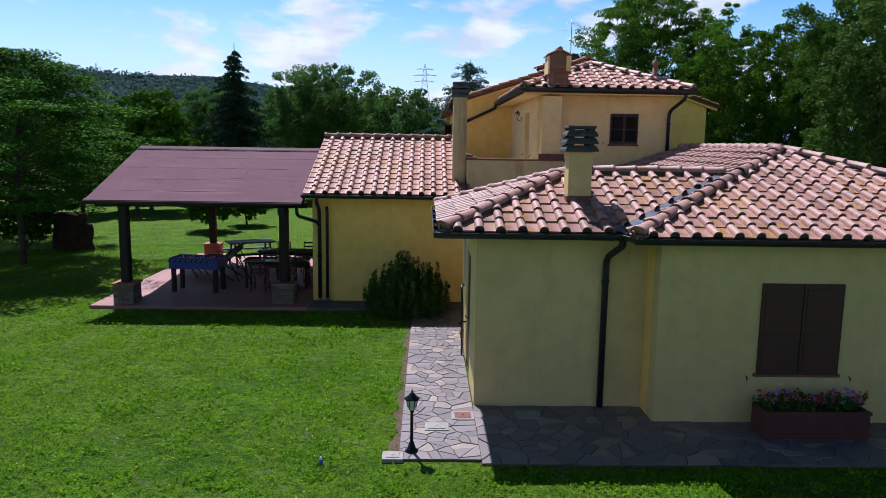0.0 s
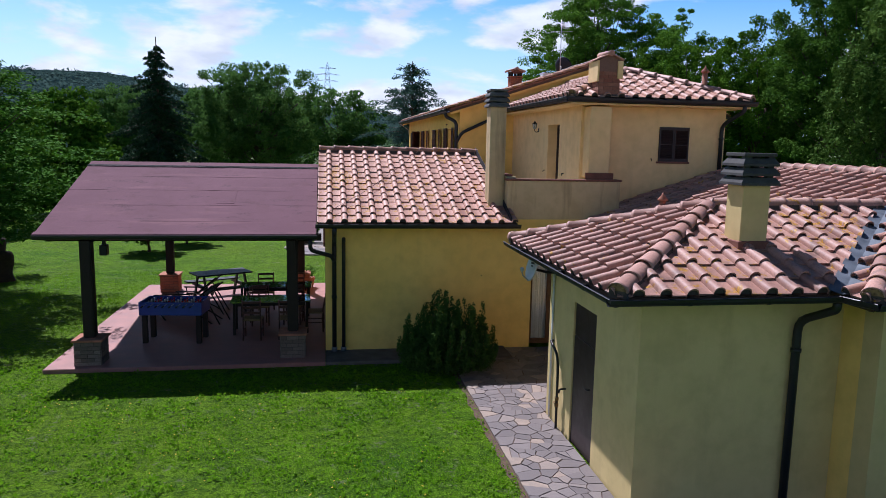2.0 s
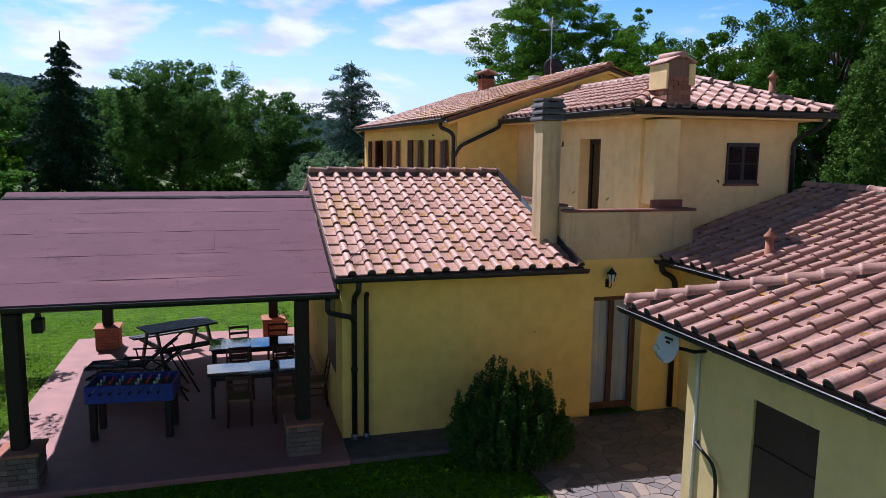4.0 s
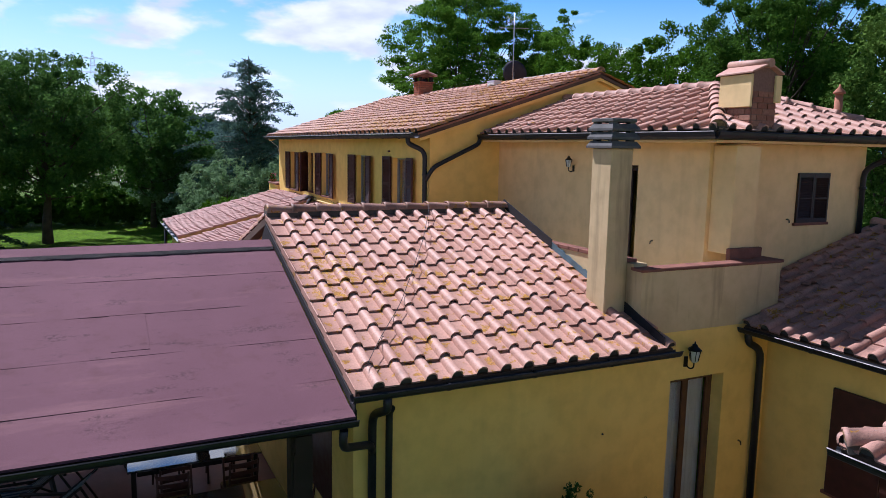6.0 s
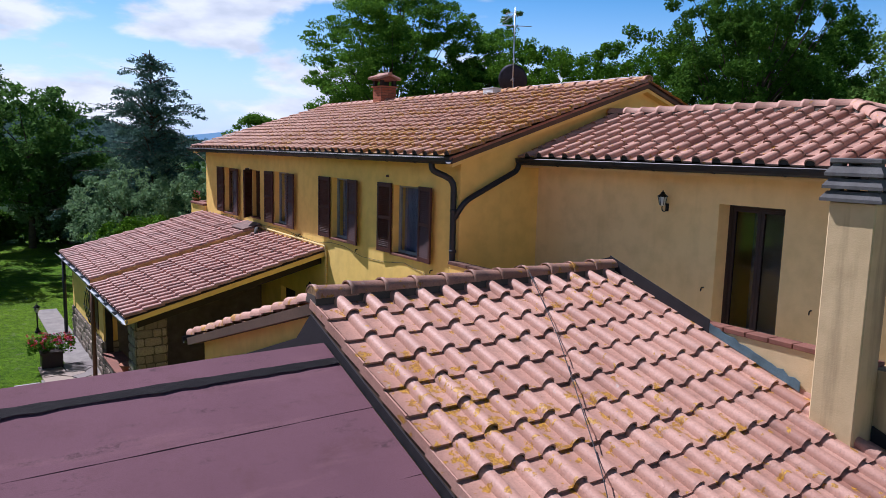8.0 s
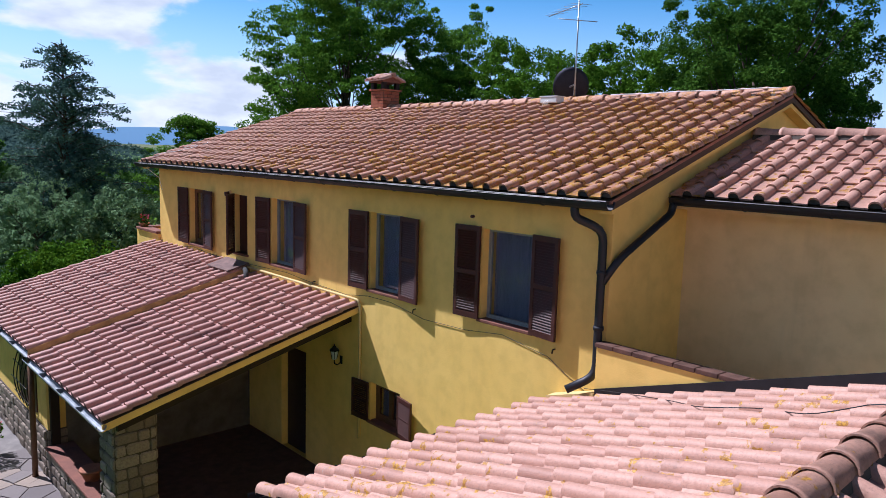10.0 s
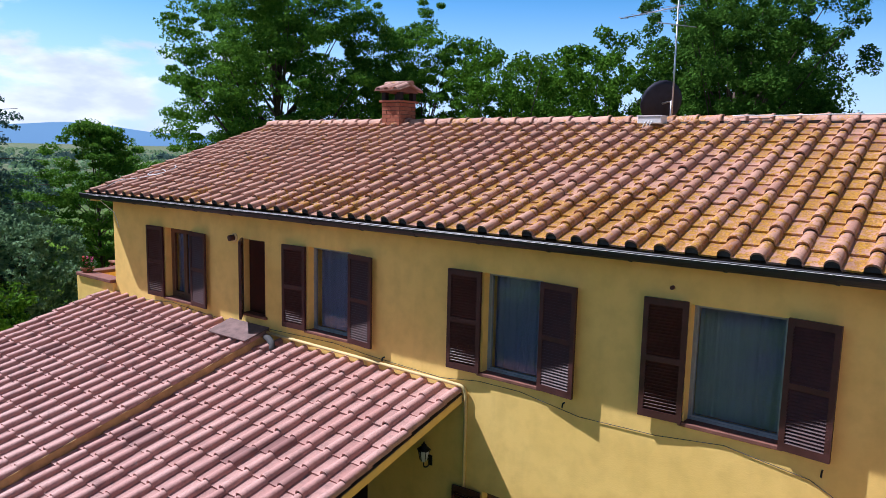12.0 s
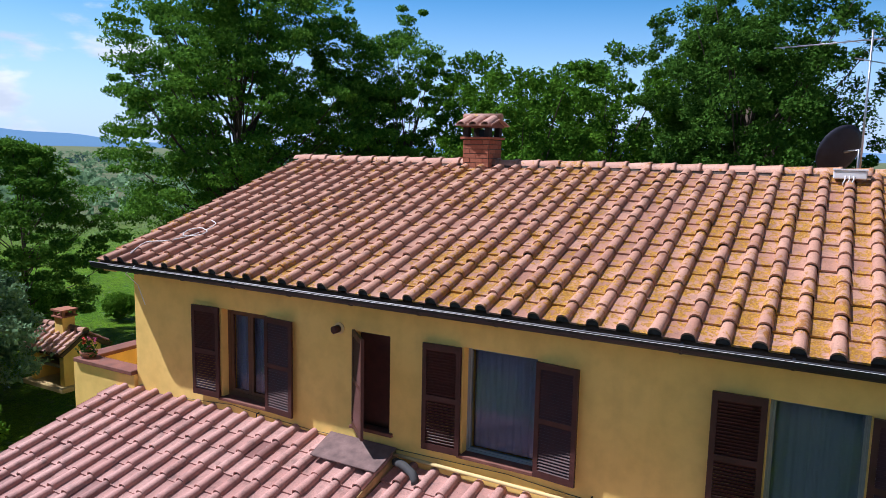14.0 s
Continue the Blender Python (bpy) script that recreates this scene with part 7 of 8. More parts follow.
def pylon(x, y, z, h, label):
    t = thing("power_pylon", (x, y, z), label, "power pylon", "power pylons")
    bm = B()
    levels = [(0, 0.16), (0.35, 0.085), (0.62, 0.045), (0.85, 0.03), (1.0, 0.006)]
    for sx, sy in ((-1, -1), (1, -1), (1, 1), (-1, 1)):
        tube(bm, [(x + sx * w * h, y + sy * w * h, z + k * h) for k, w in levels], 0.16, 4, 0.08)
    for (k0, w0), (k1, w1) in zip(levels, levels[1:]):
        for n in range(3):
            a, b = n / 3, (n + 1) / 3
            wa, wb = (w0 + (w1 - w0) * a) * h, (w0 + (w1 - w0) * b) * h
            za, zb = z + (k0 + (k1 - k0) * a) * h, z + (k0 + (k1 - k0) * b) * h
            tube(bm, [(x - wa, y, za), (x + wb, y, zb)], 0.08, 4)
            tube(bm, [(x + wa, y, za), (x - wb, y, zb)], 0.08, 4)
    part("lattice", bm, M_PYLON, t)
    for k, w in ((0.64, 0.20), (0.76, 0.24), (0.88, 0.17)):
        bm = B()
        tube(bm, [(x - w * h, y, z + k * h), (x, y, z + k * h + 0.03 * h), (x + w * h, y, z + k * h)], 0.12, 4)
        tube(bm, [(x - w * h, y, z + k * h), (x + w * h, y, z + k * h)], 0.12, 4)
        part("cross_arm", bm, M_PYLON, t)


pylon(-3.0, 455, 22, 31, "grey steel lattice pylon on the hill")
pylon(-250, 560, 30, 30, "far grey lattice pylon behind the ridge")
shed = thing("greenhouse", (-2, 76, 0), "long low white greenhouse beyond the trees", "greenhouse")
bm = B()
prism(bm, [(-4, 76, 0), (-4, 80, 0), (-4, 80, 1.5), (-4, 78, 2.0), (-4, 76, 1.5)], (12, 0, 0))
part("cover", bm, M_WHITE, shed)
# grass standing on the lawn near the house
rng = np.random.default_rng(97)
n = 250000
gx, gy = rng.uniform(-15, 7.5, n), 3.5 + 26.0 * rng.uniform(0, 1, n) ** 1.25
keep = ~((gx > -1.24) & (gy > 10.25)) & ~((gx > -8.85) & (gy > 18.36) & (gx < 1))
gx, gy = gx[keep], gy[keep]
thick = np.array([0.5 + noise.noise((a * 0.9, b * 0.9, 0)) + 0.5 * noise.noise((a * 3.5, b * 3.5, 4)) for a, b in zip(gx, gy)])
keep = rng.uniform(0, 1, len(gx)) < np.clip(thick * 1.3 + 0.15, 0.06, 1)
gx, gy, thick = gx[keep], gy[keep], thick[keep]
m = len(gx)
a = rng.uniform(0, 6.283, m)
hgt = rng.uniform(0.006, 0.028, m) * (0.7 + np.clip(thick, 0, 1.2))
wd = rng.uniform(0.006, 0.011, m)
lean_x, lean_y = rng.normal(0, 0.018, m), rng.normal(0, 0.018, m)
c, s = np.cos(a) * wd, np.sin(a) * wd
base = np.stack([gx, gy, np.full(m, -0.004)], 1)
v = np.stack([base + np.stack([-c, -s, 0 * c], 1), base + np.stack([c, s, 0 * c], 1), base + np.stack([lean_x + c * 0.4, lean_y + s * 0.4, hgt], 1), base + np.stack([lean_x - c * 0.4, lean_y - s * 0.4, hgt], 1)], 1).reshape(-1, 3)
turf = new("grass", blades_mesh("grass", v, M_GRASS, 4))
tagged(turf, "short green grass blades on the lawn", "grass", kind="stuff")

# clover and broad-leaved weeds in tufts, with small yellow flowers
rng = np.random.default_rng(98)
n = 150000
gx, gy = rng.uniform(-13, 6.5, n), 5.0 + 14.5 * rng.uniform(0, 1, n) ** 1.1
keep = ~((gx > -1.26) & (gy > 10.2)) & ~((gx > -9.0) & (gy > 18.6))
gx, gy = gx[keep], gy[keep]
thick = np.array([noise.noise((a * 1.6, b * 1.6, 7)) + 0.8 * noise.noise((a * 5.5, b * 5.5, 2)) for a, b in zip(gx, gy)])
keep = rng.uniform(0, 1, len(gx)) < np.clip(0.25 + thick * 1.5, 0.0, 1)
gx, gy, thick = gx[keep], gy[keep], thick[keep]
at = np.stack([gx, gy, 0.004 + 0.040 * np.clip(thick, 0, 1) * rng.uniform(0, 1, len(gx))], 1)
clover = new("clover", blades_mesh("clover", leaf_cloud(at, np.full(len(at), 0.02), 1, 0.052, rng, 0.15), M_GRASS))
tagged(clover, "tufts of clover in the lawn", "clover", kind="stuff")
at = np.stack([rng.uniform(-10, -1.8, 700), rng.uniform(7.5, 17.5, 700), rng.uniform(0.03, 0.07, 700)], 1)
at = at[[noise.noise((p[0] * 0.5, p[1] * 0.5, 3)) > -0.1 for p in at]]
buds = new("meadow_flowers", blades_mesh("meadow_flowers", leaf_cloud(at, np.full(len(at), 0.008), 3, 0.020, rng, 0.5), plain("petal_yellow", (0.62, 0.50, 0.03), 0.7, 0, 0.2, 20, 0)))
tagged(buds, "small yellow wild flowers scattered in the grass", "wild flowers", kind="stuff")

# ---- under the porch ----
M_BLUE = plain("blue_laminate", (0.020, 0.045, 0.26), 0.35, 0, 0.15, 6, 0.05, 0.5)
M_PITCH = plain("playing_field", (0.03, 0.13, 0.04), 0.4, 0, 0.1, 8, 0.0)
M_CHAIR = plain("chair_wood", (0.075, 0.022, 0.014), 0.5, 0, 0.3, 12, 0.15, 0.4)
M_RUSH = plain("rush_seat", (0.22, 0.15, 0.07), 0.9, 0, 0.3, 40, 0.4)
M_TABLETOP = plain("table_glass_top", (0.05, 0.07, 0.09), 0.03, 0, 0.1, 3, 0.0, 1.0)
M_TABLETOP.node_tree.nodes["Principled BSDF"].inputs["IOR"].default_value = 2.0
M_TABLETOP.node_tree.nodes["Principled BSDF"].inputs["Coat Weight"].default_value = 0.6
M_PICNIC = plain("picnic_paint", (0.012, 0.022, 0.022), 0.45, 0, 0.3, 9, 0.2, 0.4)
FL = 0.06


def striped():
    k = Mat("striped_canvas", 0.85, 0, 0.2)
    co = k.t.nodes.new("ShaderNodeTexCoord").outputs["Object"]
    sp = k.t.nodes.new("ShaderNodeSeparateXYZ")
    k.t.links.new(co, sp.inputs[0])
    w = k.calc("FRACT", k.calc("MULTIPLY", sp.outputs[1], 11.0))
    k.colour(k.mix(k.step(w, 0.46, 0.50), (0.05, 0.10, 0.16), (0.42, 0.46, 0.47))).bump(k.noise(200, 2), 0.2, 0.002)
    return k.m


M_STRIPE = striped()


def table_football():
    t = thing("football_table", (0, 0, 0), "blue table football game with dark legs", "table football")
    L, W = 1.30, 0.68
    for sx, sy, w, d in ((0, -1, L, 0.03), (0, 1, L, 0.03), (-1, 0, 0.03, W - 0.064), (1, 0, 0.03, W - 0.064)):
        bm = B()
        cx, cy = sx * (L / 2 - 0.015), sy * (W / 2 - 0.015)
        box(bm, cx - w / 2, cx + w / 2, cy - d / 2, cy + d / 2, 0.62, 0.90)
        part("side_panel", soften(bm, 0.006), M_BLUE, t)
    bm = B()
    box(bm, -L / 2 + 0.031, L / 2 - 0.031, -W / 2 + 0.031, W / 2 - 0.031, 0.66, 0.80)
    part("field", bm, M_PITCH, t)
    for sx in (-1, 1):
        for sy in (-1, 1):
            bm = B()
            x, y = sx * (L / 2 - 0.09), sy * (W / 2 - 0.09)
            box(bm, x - 0.05, x + 0.05, y - 0.05, y + 0.05, 0.0, 0.62)
            part("leg", soften(bm, 0.006), M_DARKWOOD, t)
    for i in range(8):
        x = -0.49 + 0.14 * i
        bm = B()
        tube(bm, [(x, -W / 2 - 0.24, 0.86), (x, W / 2 + 0.16, 0.86)], 0.008, 6)
        rod = part("rod", bm, M_ALU, t)
        bm = B()
        tube(bm, [(x, -W / 2 - 0.30, 0.86), (x, -W / 2 - 0.20, 0.86)], 0.017, 8)
        part("grip", bm, M_IRON, rod)
        for q in range(3):
            bm = B()
            y = -0.18 + 0.18 * q
            box(bm, x - 0.012, x + 0.012, y - 0.015, y + 0.015, 0.81, 0.90)
            part("player_peg", bm, M_RED if i % 2 else M_WHITE, rod)
    return t


def dining_table(L, W):
    t = thing("dining_table", (0, 0, 0), "long porch table with a glossy dark glass top", "table", "porch tables")
    bm = B()
    box(bm, -L / 2, L / 2, -W / 2, W / 2, 0.735, 0.765)
    part("tabletop", soften(bm, 0.006), M_TABLETOP, t)
    for sx in (-1, 1):
        for sy in (-1, 1):
            bm = B()
            x, y = sx * (L / 2 - 0.08), sy * (W / 2 - 0.08)
            box(bm, x - 0.028, x + 0.028, y - 0.028, y + 0.028, 0.0, 0.735)
            part("leg", soften(bm, 0.005), M_DARKWOOD, t)
    bm = B()
    for sy in (-1, 1):
        box(bm, -L / 2 + 0.12, L / 2 - 0.12, sy * (W / 2 - 0.08) - 0.012, sy * (W / 2 - 0.08) + 0.012, 0.65, 0.733)
    part("apron", bm, M_DARKWOOD, t)
    return t


def dining_chair():
    t = thing("dining_chair", (0, 0, 0), "dark-stained wooden chair with a rush seat", "chair", "chairs round the porch tables")
    bm = B()
    box(bm, -0.21, 0.21, -0.20, 0.20, 0.43, 0.465)
    part("seat", soften(bm, 0.014, 2), M_RUSH, t)
    for sx in (-1, 1):
        bm = B()
        tube(bm, [(sx * 0.19, -0.19, 0), (sx * 0.19, -0.18, 0.44)], 0.017, 8)
        part("leg", bm, M_CHAIR, t)
        bm = B()
        tube(bm, [(sx * 0.19, 0.20, 0), (sx * 0.18, 0.18, 0.45), (sx * 0.19, 0.26, 0.90)], 0.018, 8, 0.014)
        part("leg", bm, M_CHAIR, t)
        bm = B()
        tube(bm, [(sx * 0.19, -0.18, 0.22), (sx * 0.185, 0.185, 0.22)], 0.011, 6)
        part("stretcher", bm, M_CHAIR, t)
    for z, y in ((0.62, 0.205), (0.74, 0.228), (0.86, 0.25)):
        bm = B()
        pts = [(0.18 * math.cos(a), y + 0.03 * math.sin(a), 0) for a in [math.pi * i / 8 for i in range(9)]]
        prism(bm, [(x, yy, z - 0.025) for x, yy, _ in pts] + [(x, yy + 0.014, z - 0.025) for x, yy, _ in pts[::-1]], (0, 0, 0.05))
        part("back_slat", bm, M_CHAIR, t)
    return t


def picnic_table():
    t = thing("picnic_table", (0, 0, 0), "dark green picnic table with joined benches", "picnic table")
    for i in range(5):
        bm = B()
        y = -0.30 + 0.15 * i
        box(bm, -0.74, 0.74, y - 0.07, y + 0.07, 0.735, 0.775)
        part("top_plank", soften(bm, 0.006), M_PICNIC, t)
    for sy in (-1, 1):
        for q in (0, 1):
            bm = B()
            y = sy * (0.62 + 0.15 * q)
            box(bm, -0.74, 0.74, y - 0.065, y + 0.065, 0.43, 0.465)
            part("bench_plank", soften(bm, 0.006), M_PICNIC, t)
    for sx in (-0.55, 0.55):
        for sy in (-1, 1):
            bm = B()
            prism(bm, [(sx - 0.02, sy * 0.62, 0), (sx - 0.02, sy * 0.52, 0), (sx - 0.02, sy * 0.18, 0.735), (sx - 0.02, sy * 0.28, 0.735)], (0.04, 0, 0))
            part("leg", bm, M_PICNIC, t)
        bm = B()
        box(bm, sx + 0.022, sx + 0.06, -0.82, 0.82, 0.34, 0.43)
        part("bearer", bm, M_PICNIC, t)
    return t


def lounger():
    """A folding deck lounger: x runs from foot to head."""
    t = thing("deck_lounger", (0, 0, 0), "folding wooden lounger with blue striped canvas", "sun lounger", "deck loungers")
    for sy in (-1, 1):
        bm = B()
        tube(bm, [(-0.95, sy * 0.28, 0.34), (0.20, sy * 0.28, 0.40)], 0.02, 6)
        part("side_rail", bm, M_DARKWOOD, t)
        bm = B()
        tube(bm, [(0.15, sy * 0.26, 0.40), (0.78, sy * 0.26, 0.92)], 0.018, 6)
        part("back_rail", bm, M_DARKWOOD, t)
        bm = B()
        box(bm, -0.20, 0.36, sy * 0.30 - 0.03, sy * 0.30 + 0.03, 0.56, 0.585)
        part("armrest", soften(bm, 0.005), M_DARKWOOD, t)
        bm = B()
        tube(bm, [(-0.15, sy * 0.30, 0.57), (-0.10, sy * 0.29, 0.38)], 0.014, 6)
        part("arm_post", bm, M_DARKWOOD, t)
        for a, b in (((-0.75, 0.36), (-0.45, 0.0)), ((0.55, 0.70), (0.95, 0.0)), ((0.05, 0.40), (0.75, 0.0))):
            bm = B()
            tube(bm, [(a[0], sy * 0.25, a[1]), (b[0], sy * 0.25, b[1])], 0.017, 6)
            part("leg", bm, M_DARKWOOD, t)
    bm = B()
    prof = [(-0.95, 0.36), (-0.6, 0.345), (-0.2, 0.35), (0.10, 0.37), (0.18, 0.42), (0.45, 0.64), (0.78, 0.93)]
    rows = [[bm.verts.new((x, y, z)) for y in (-0.25, 0.0, 0.25)] for x, z in prof]
    for a, b in zip(rows, rows[1:]):
        for k in range(2):
            bm.faces.new((a[k], b[k], b[k + 1], a[k + 1])).smooth = True
    bmesh.ops.solidify(bm, geom=bm.faces[:], thickness=0.012)
    part("canvas", bm, M_STRIPE, t, "blue and white striped canvas")
    return t


table_football().matrix_basis = pose(-6.92, 20.60, FL, 0, 0, -6)
tb = dining_table(1.75, 0.72)
copy_thing(tb, pose(-4.95, 22.85, FL, 0, 0, -1))
tb.matrix_basis = pose(-4.95, 21.20, FL, 0, 0, 2)
chr_ = dining_chair()
for x, y, a in ((-4.55, 20.62, 182), (-5.25, 21.85, 4), (-4.5, 21.9, -6), (-5.3, 22.20, 176), (-4.45, 22.22, 186), (-5.25, 23.5, 5), (-4.5, 23.55, -4), (-3.98, 21.2, -92)):
    copy_thing(chr_, pose(x, y, FL, 0, 0, a))
chr_.matrix_basis = pose(-5.30, 20.60, FL, 0, 0, 178)
picnic_table().matrix_basis = pose(-6.53, 24.67, FL, 0, 0, 27.5)
lg = lounger()
copy_thing(lg, pose(-7.0, 22.45, FL, 0, 0, -20))
lg.matrix_basis = pose(-7.15, 23.30, FL, 0, 0, -8)
# speaker under the eave
sp = thing("loudspeaker", (-7.89, 19.2, 2.14), "small black loudspeaker hung from the porch beam", "loudspeaker")
bm = B()
box(bm, -7.96, -7.82, 19.10, 19.26, 2.14, 2.34)
part("cabinet", soften(bm, 0.012), M_IRON, sp)
bm = B()
box(bm, -7.92, -7.86, 19.16, 19.22, 2.34, 2.42)
part("bracket", bm, M_IRON, sp)
# pot by the corner post
for x, y, s in ((-4.25, 26.3, 0.2),):
    p = thing("plant_pot", (x, y, FL), "terracotta pot with a small green plant", "planter", "porch pots")
    bm = B()
    lathe(bm, [(s * 0.7, 0), (s * 0.95, s * 1.3), (s * 1.05, s * 1.35), (s * 1.0, s * 1.55), (s * 0.9, s * 1.5)], 16, (x, y, FL))
    part("pot", bm, M_POT, p)
    me = blades_mesh("leaves", leaf_cloud([Vector((x, y, FL + s * 2.2))] * 6, [s * 1.2] * 6, 40, 0.06, np.random.default_rng(int(s * 100))), M_LEAF_B)
    ob = new("leaves", me)
    ob.parent = p
    ob.matrix_parent_inverse = Matrix.Translation(p.location).inverted()
# loggia clutter: parapet top, pot, scroll of ironwork on the lean-to front
bm = B()
box(bm, -3.68, -3.22, 32.14, 35.0, 0.552, 0.60)
part("parapet_top", soften(bm, 0.008), M_COPING, lean)
p = thing("plant_pot", (-3.45, 33.2, 0.6), "terracotta bowl on the loggia parapet", "planter", "porch pots")
bm = B()
lathe(bm, [(0.10, 0), (0.17, 0.16), (0.19, 0.17), (0.18, 0.20)], 16, (-3.45, 33.2, 0.60))
part("pot", bm, M_POT, p)
iron = thing("wrought_iron_grille", (-3.62, 36.4, 1.5), "curled black wrought-iron window grille", "window grille")
bm = B()
bx(bm, west(-3.6), 35.7, 36.9, 0.002, 0.02, 1.0, 1.95)
part("shutter_board", bm, M_BROWN, iron)
for k in range(5):
    bm = B()
    y = 35.8 + 0.25 * k
    tube(bm, [(-3.64 - 0.10 * math.sin(math.pi * i / 8), y, 0.95 + 1.0 * i / 8) for i in range(9)], 0.010, 6)
    part("bar", bm, M_IRON, iron)
for k in range(3):
    bm = B()
    tube(bm, [(-3.66 - 0.10 * math.sin(math.pi * (0.2 + 0.3 * k)), 35.72 + 1.16 * i / 6, 1.15 + 0.3 * k) for i in range(7)], 0.008, 6)
    part("cross_bar", bm, M_IRON, iron)
# black post at the lean-to corner
bm = B()
tube(bm, [(-3.80, 39.9, 2.3), (-3.80, 39.9, 0.0)], 0.05, 8)
part("downpipe", bm, M_GUTTER, lean)
bm = B()
tube(bm, [(-3.80, 35.2, 2.2), (-3.80, 35.2, 0.0)], 0.05, 8)
part("downpipe", bm, plain("pipe_copper", (0.16, 0.085, 0.05), 0.5, 0.5, 0.3, 8, 0.1), lean)


# ---- roof tiles, piece by piece ----
def tile_shape(width=PITCH, length=EXPOSE):
    """A roof tile: flat pan, round roll, thick front lip; its foot rides on the tile below."""
    pan = [(0.0, 0.014), (0.010, 0.002), (0.170, 0.0)]
    roll = [(0.169, 0.0), (0.172, 0.030), (0.184, 0.056), (0.206, 0.073), (0.236, 0.079), (0.266, 0.073), (0.288, 0.056), (0.300, 0.030), (0.303, 0.002)]
    s = width / 0.30
    ln = length * 1.16
    vs, fs = [], []

    def strip(prof):
        k, n = len(vs), len(prof)
        for v, lift, narrow in ((0.0, 0.028, 1.0), (ln, 0.002, 0.90)):
            for x, h in prof:
                if x > 0.168:
                    x = 0.236 + (x - 0.236) * narrow
                vs.append((x * s, v - 0.02, h * (1.0 if v == 0 else 0.88) + lift))
        for i in range(n - 1):
            fs.append((k + i, k + i + 1, k + n + i + 1, k + n + i))
        k = len(vs)
        for d in (0.0, -0.021):
            for x, h in prof:
                vs.append((x * s, -0.02 - d * 0.15, h + 0.028 + d))
        for i in range(n - 1):
            fs.append((k + n + i, k + n + i + 1, k + i + 1, k + i))

    strip(pan)
    strip(roll)
    return vs, fs


T_VS, T_FS = tile_shape()
T_SLOT = [int(i >= 4) for i in range(len(T_FS))]
M_PLUG = plain("mortar_sooty", (0.07, 0.062, 0.055), 0.95, 0, 0.5, 14, 0.4)
T_MESH = {}
T_PAN = 4  # the first faces are the flat pan, the others the round roll


def inside(poly, x, y, pad=0.0):
    for i in range(len(poly)):
        (x0, y0), (x1, y1) = poly[i], poly[(i + 1) % len(poly)]
        ln = math.hypot(x1 - x0, y1 - y0)
        if ((x1 - x0) * (y - y0) - (y1 - y0) * (x - x0)) / ln < -pad:
            return False
    return True


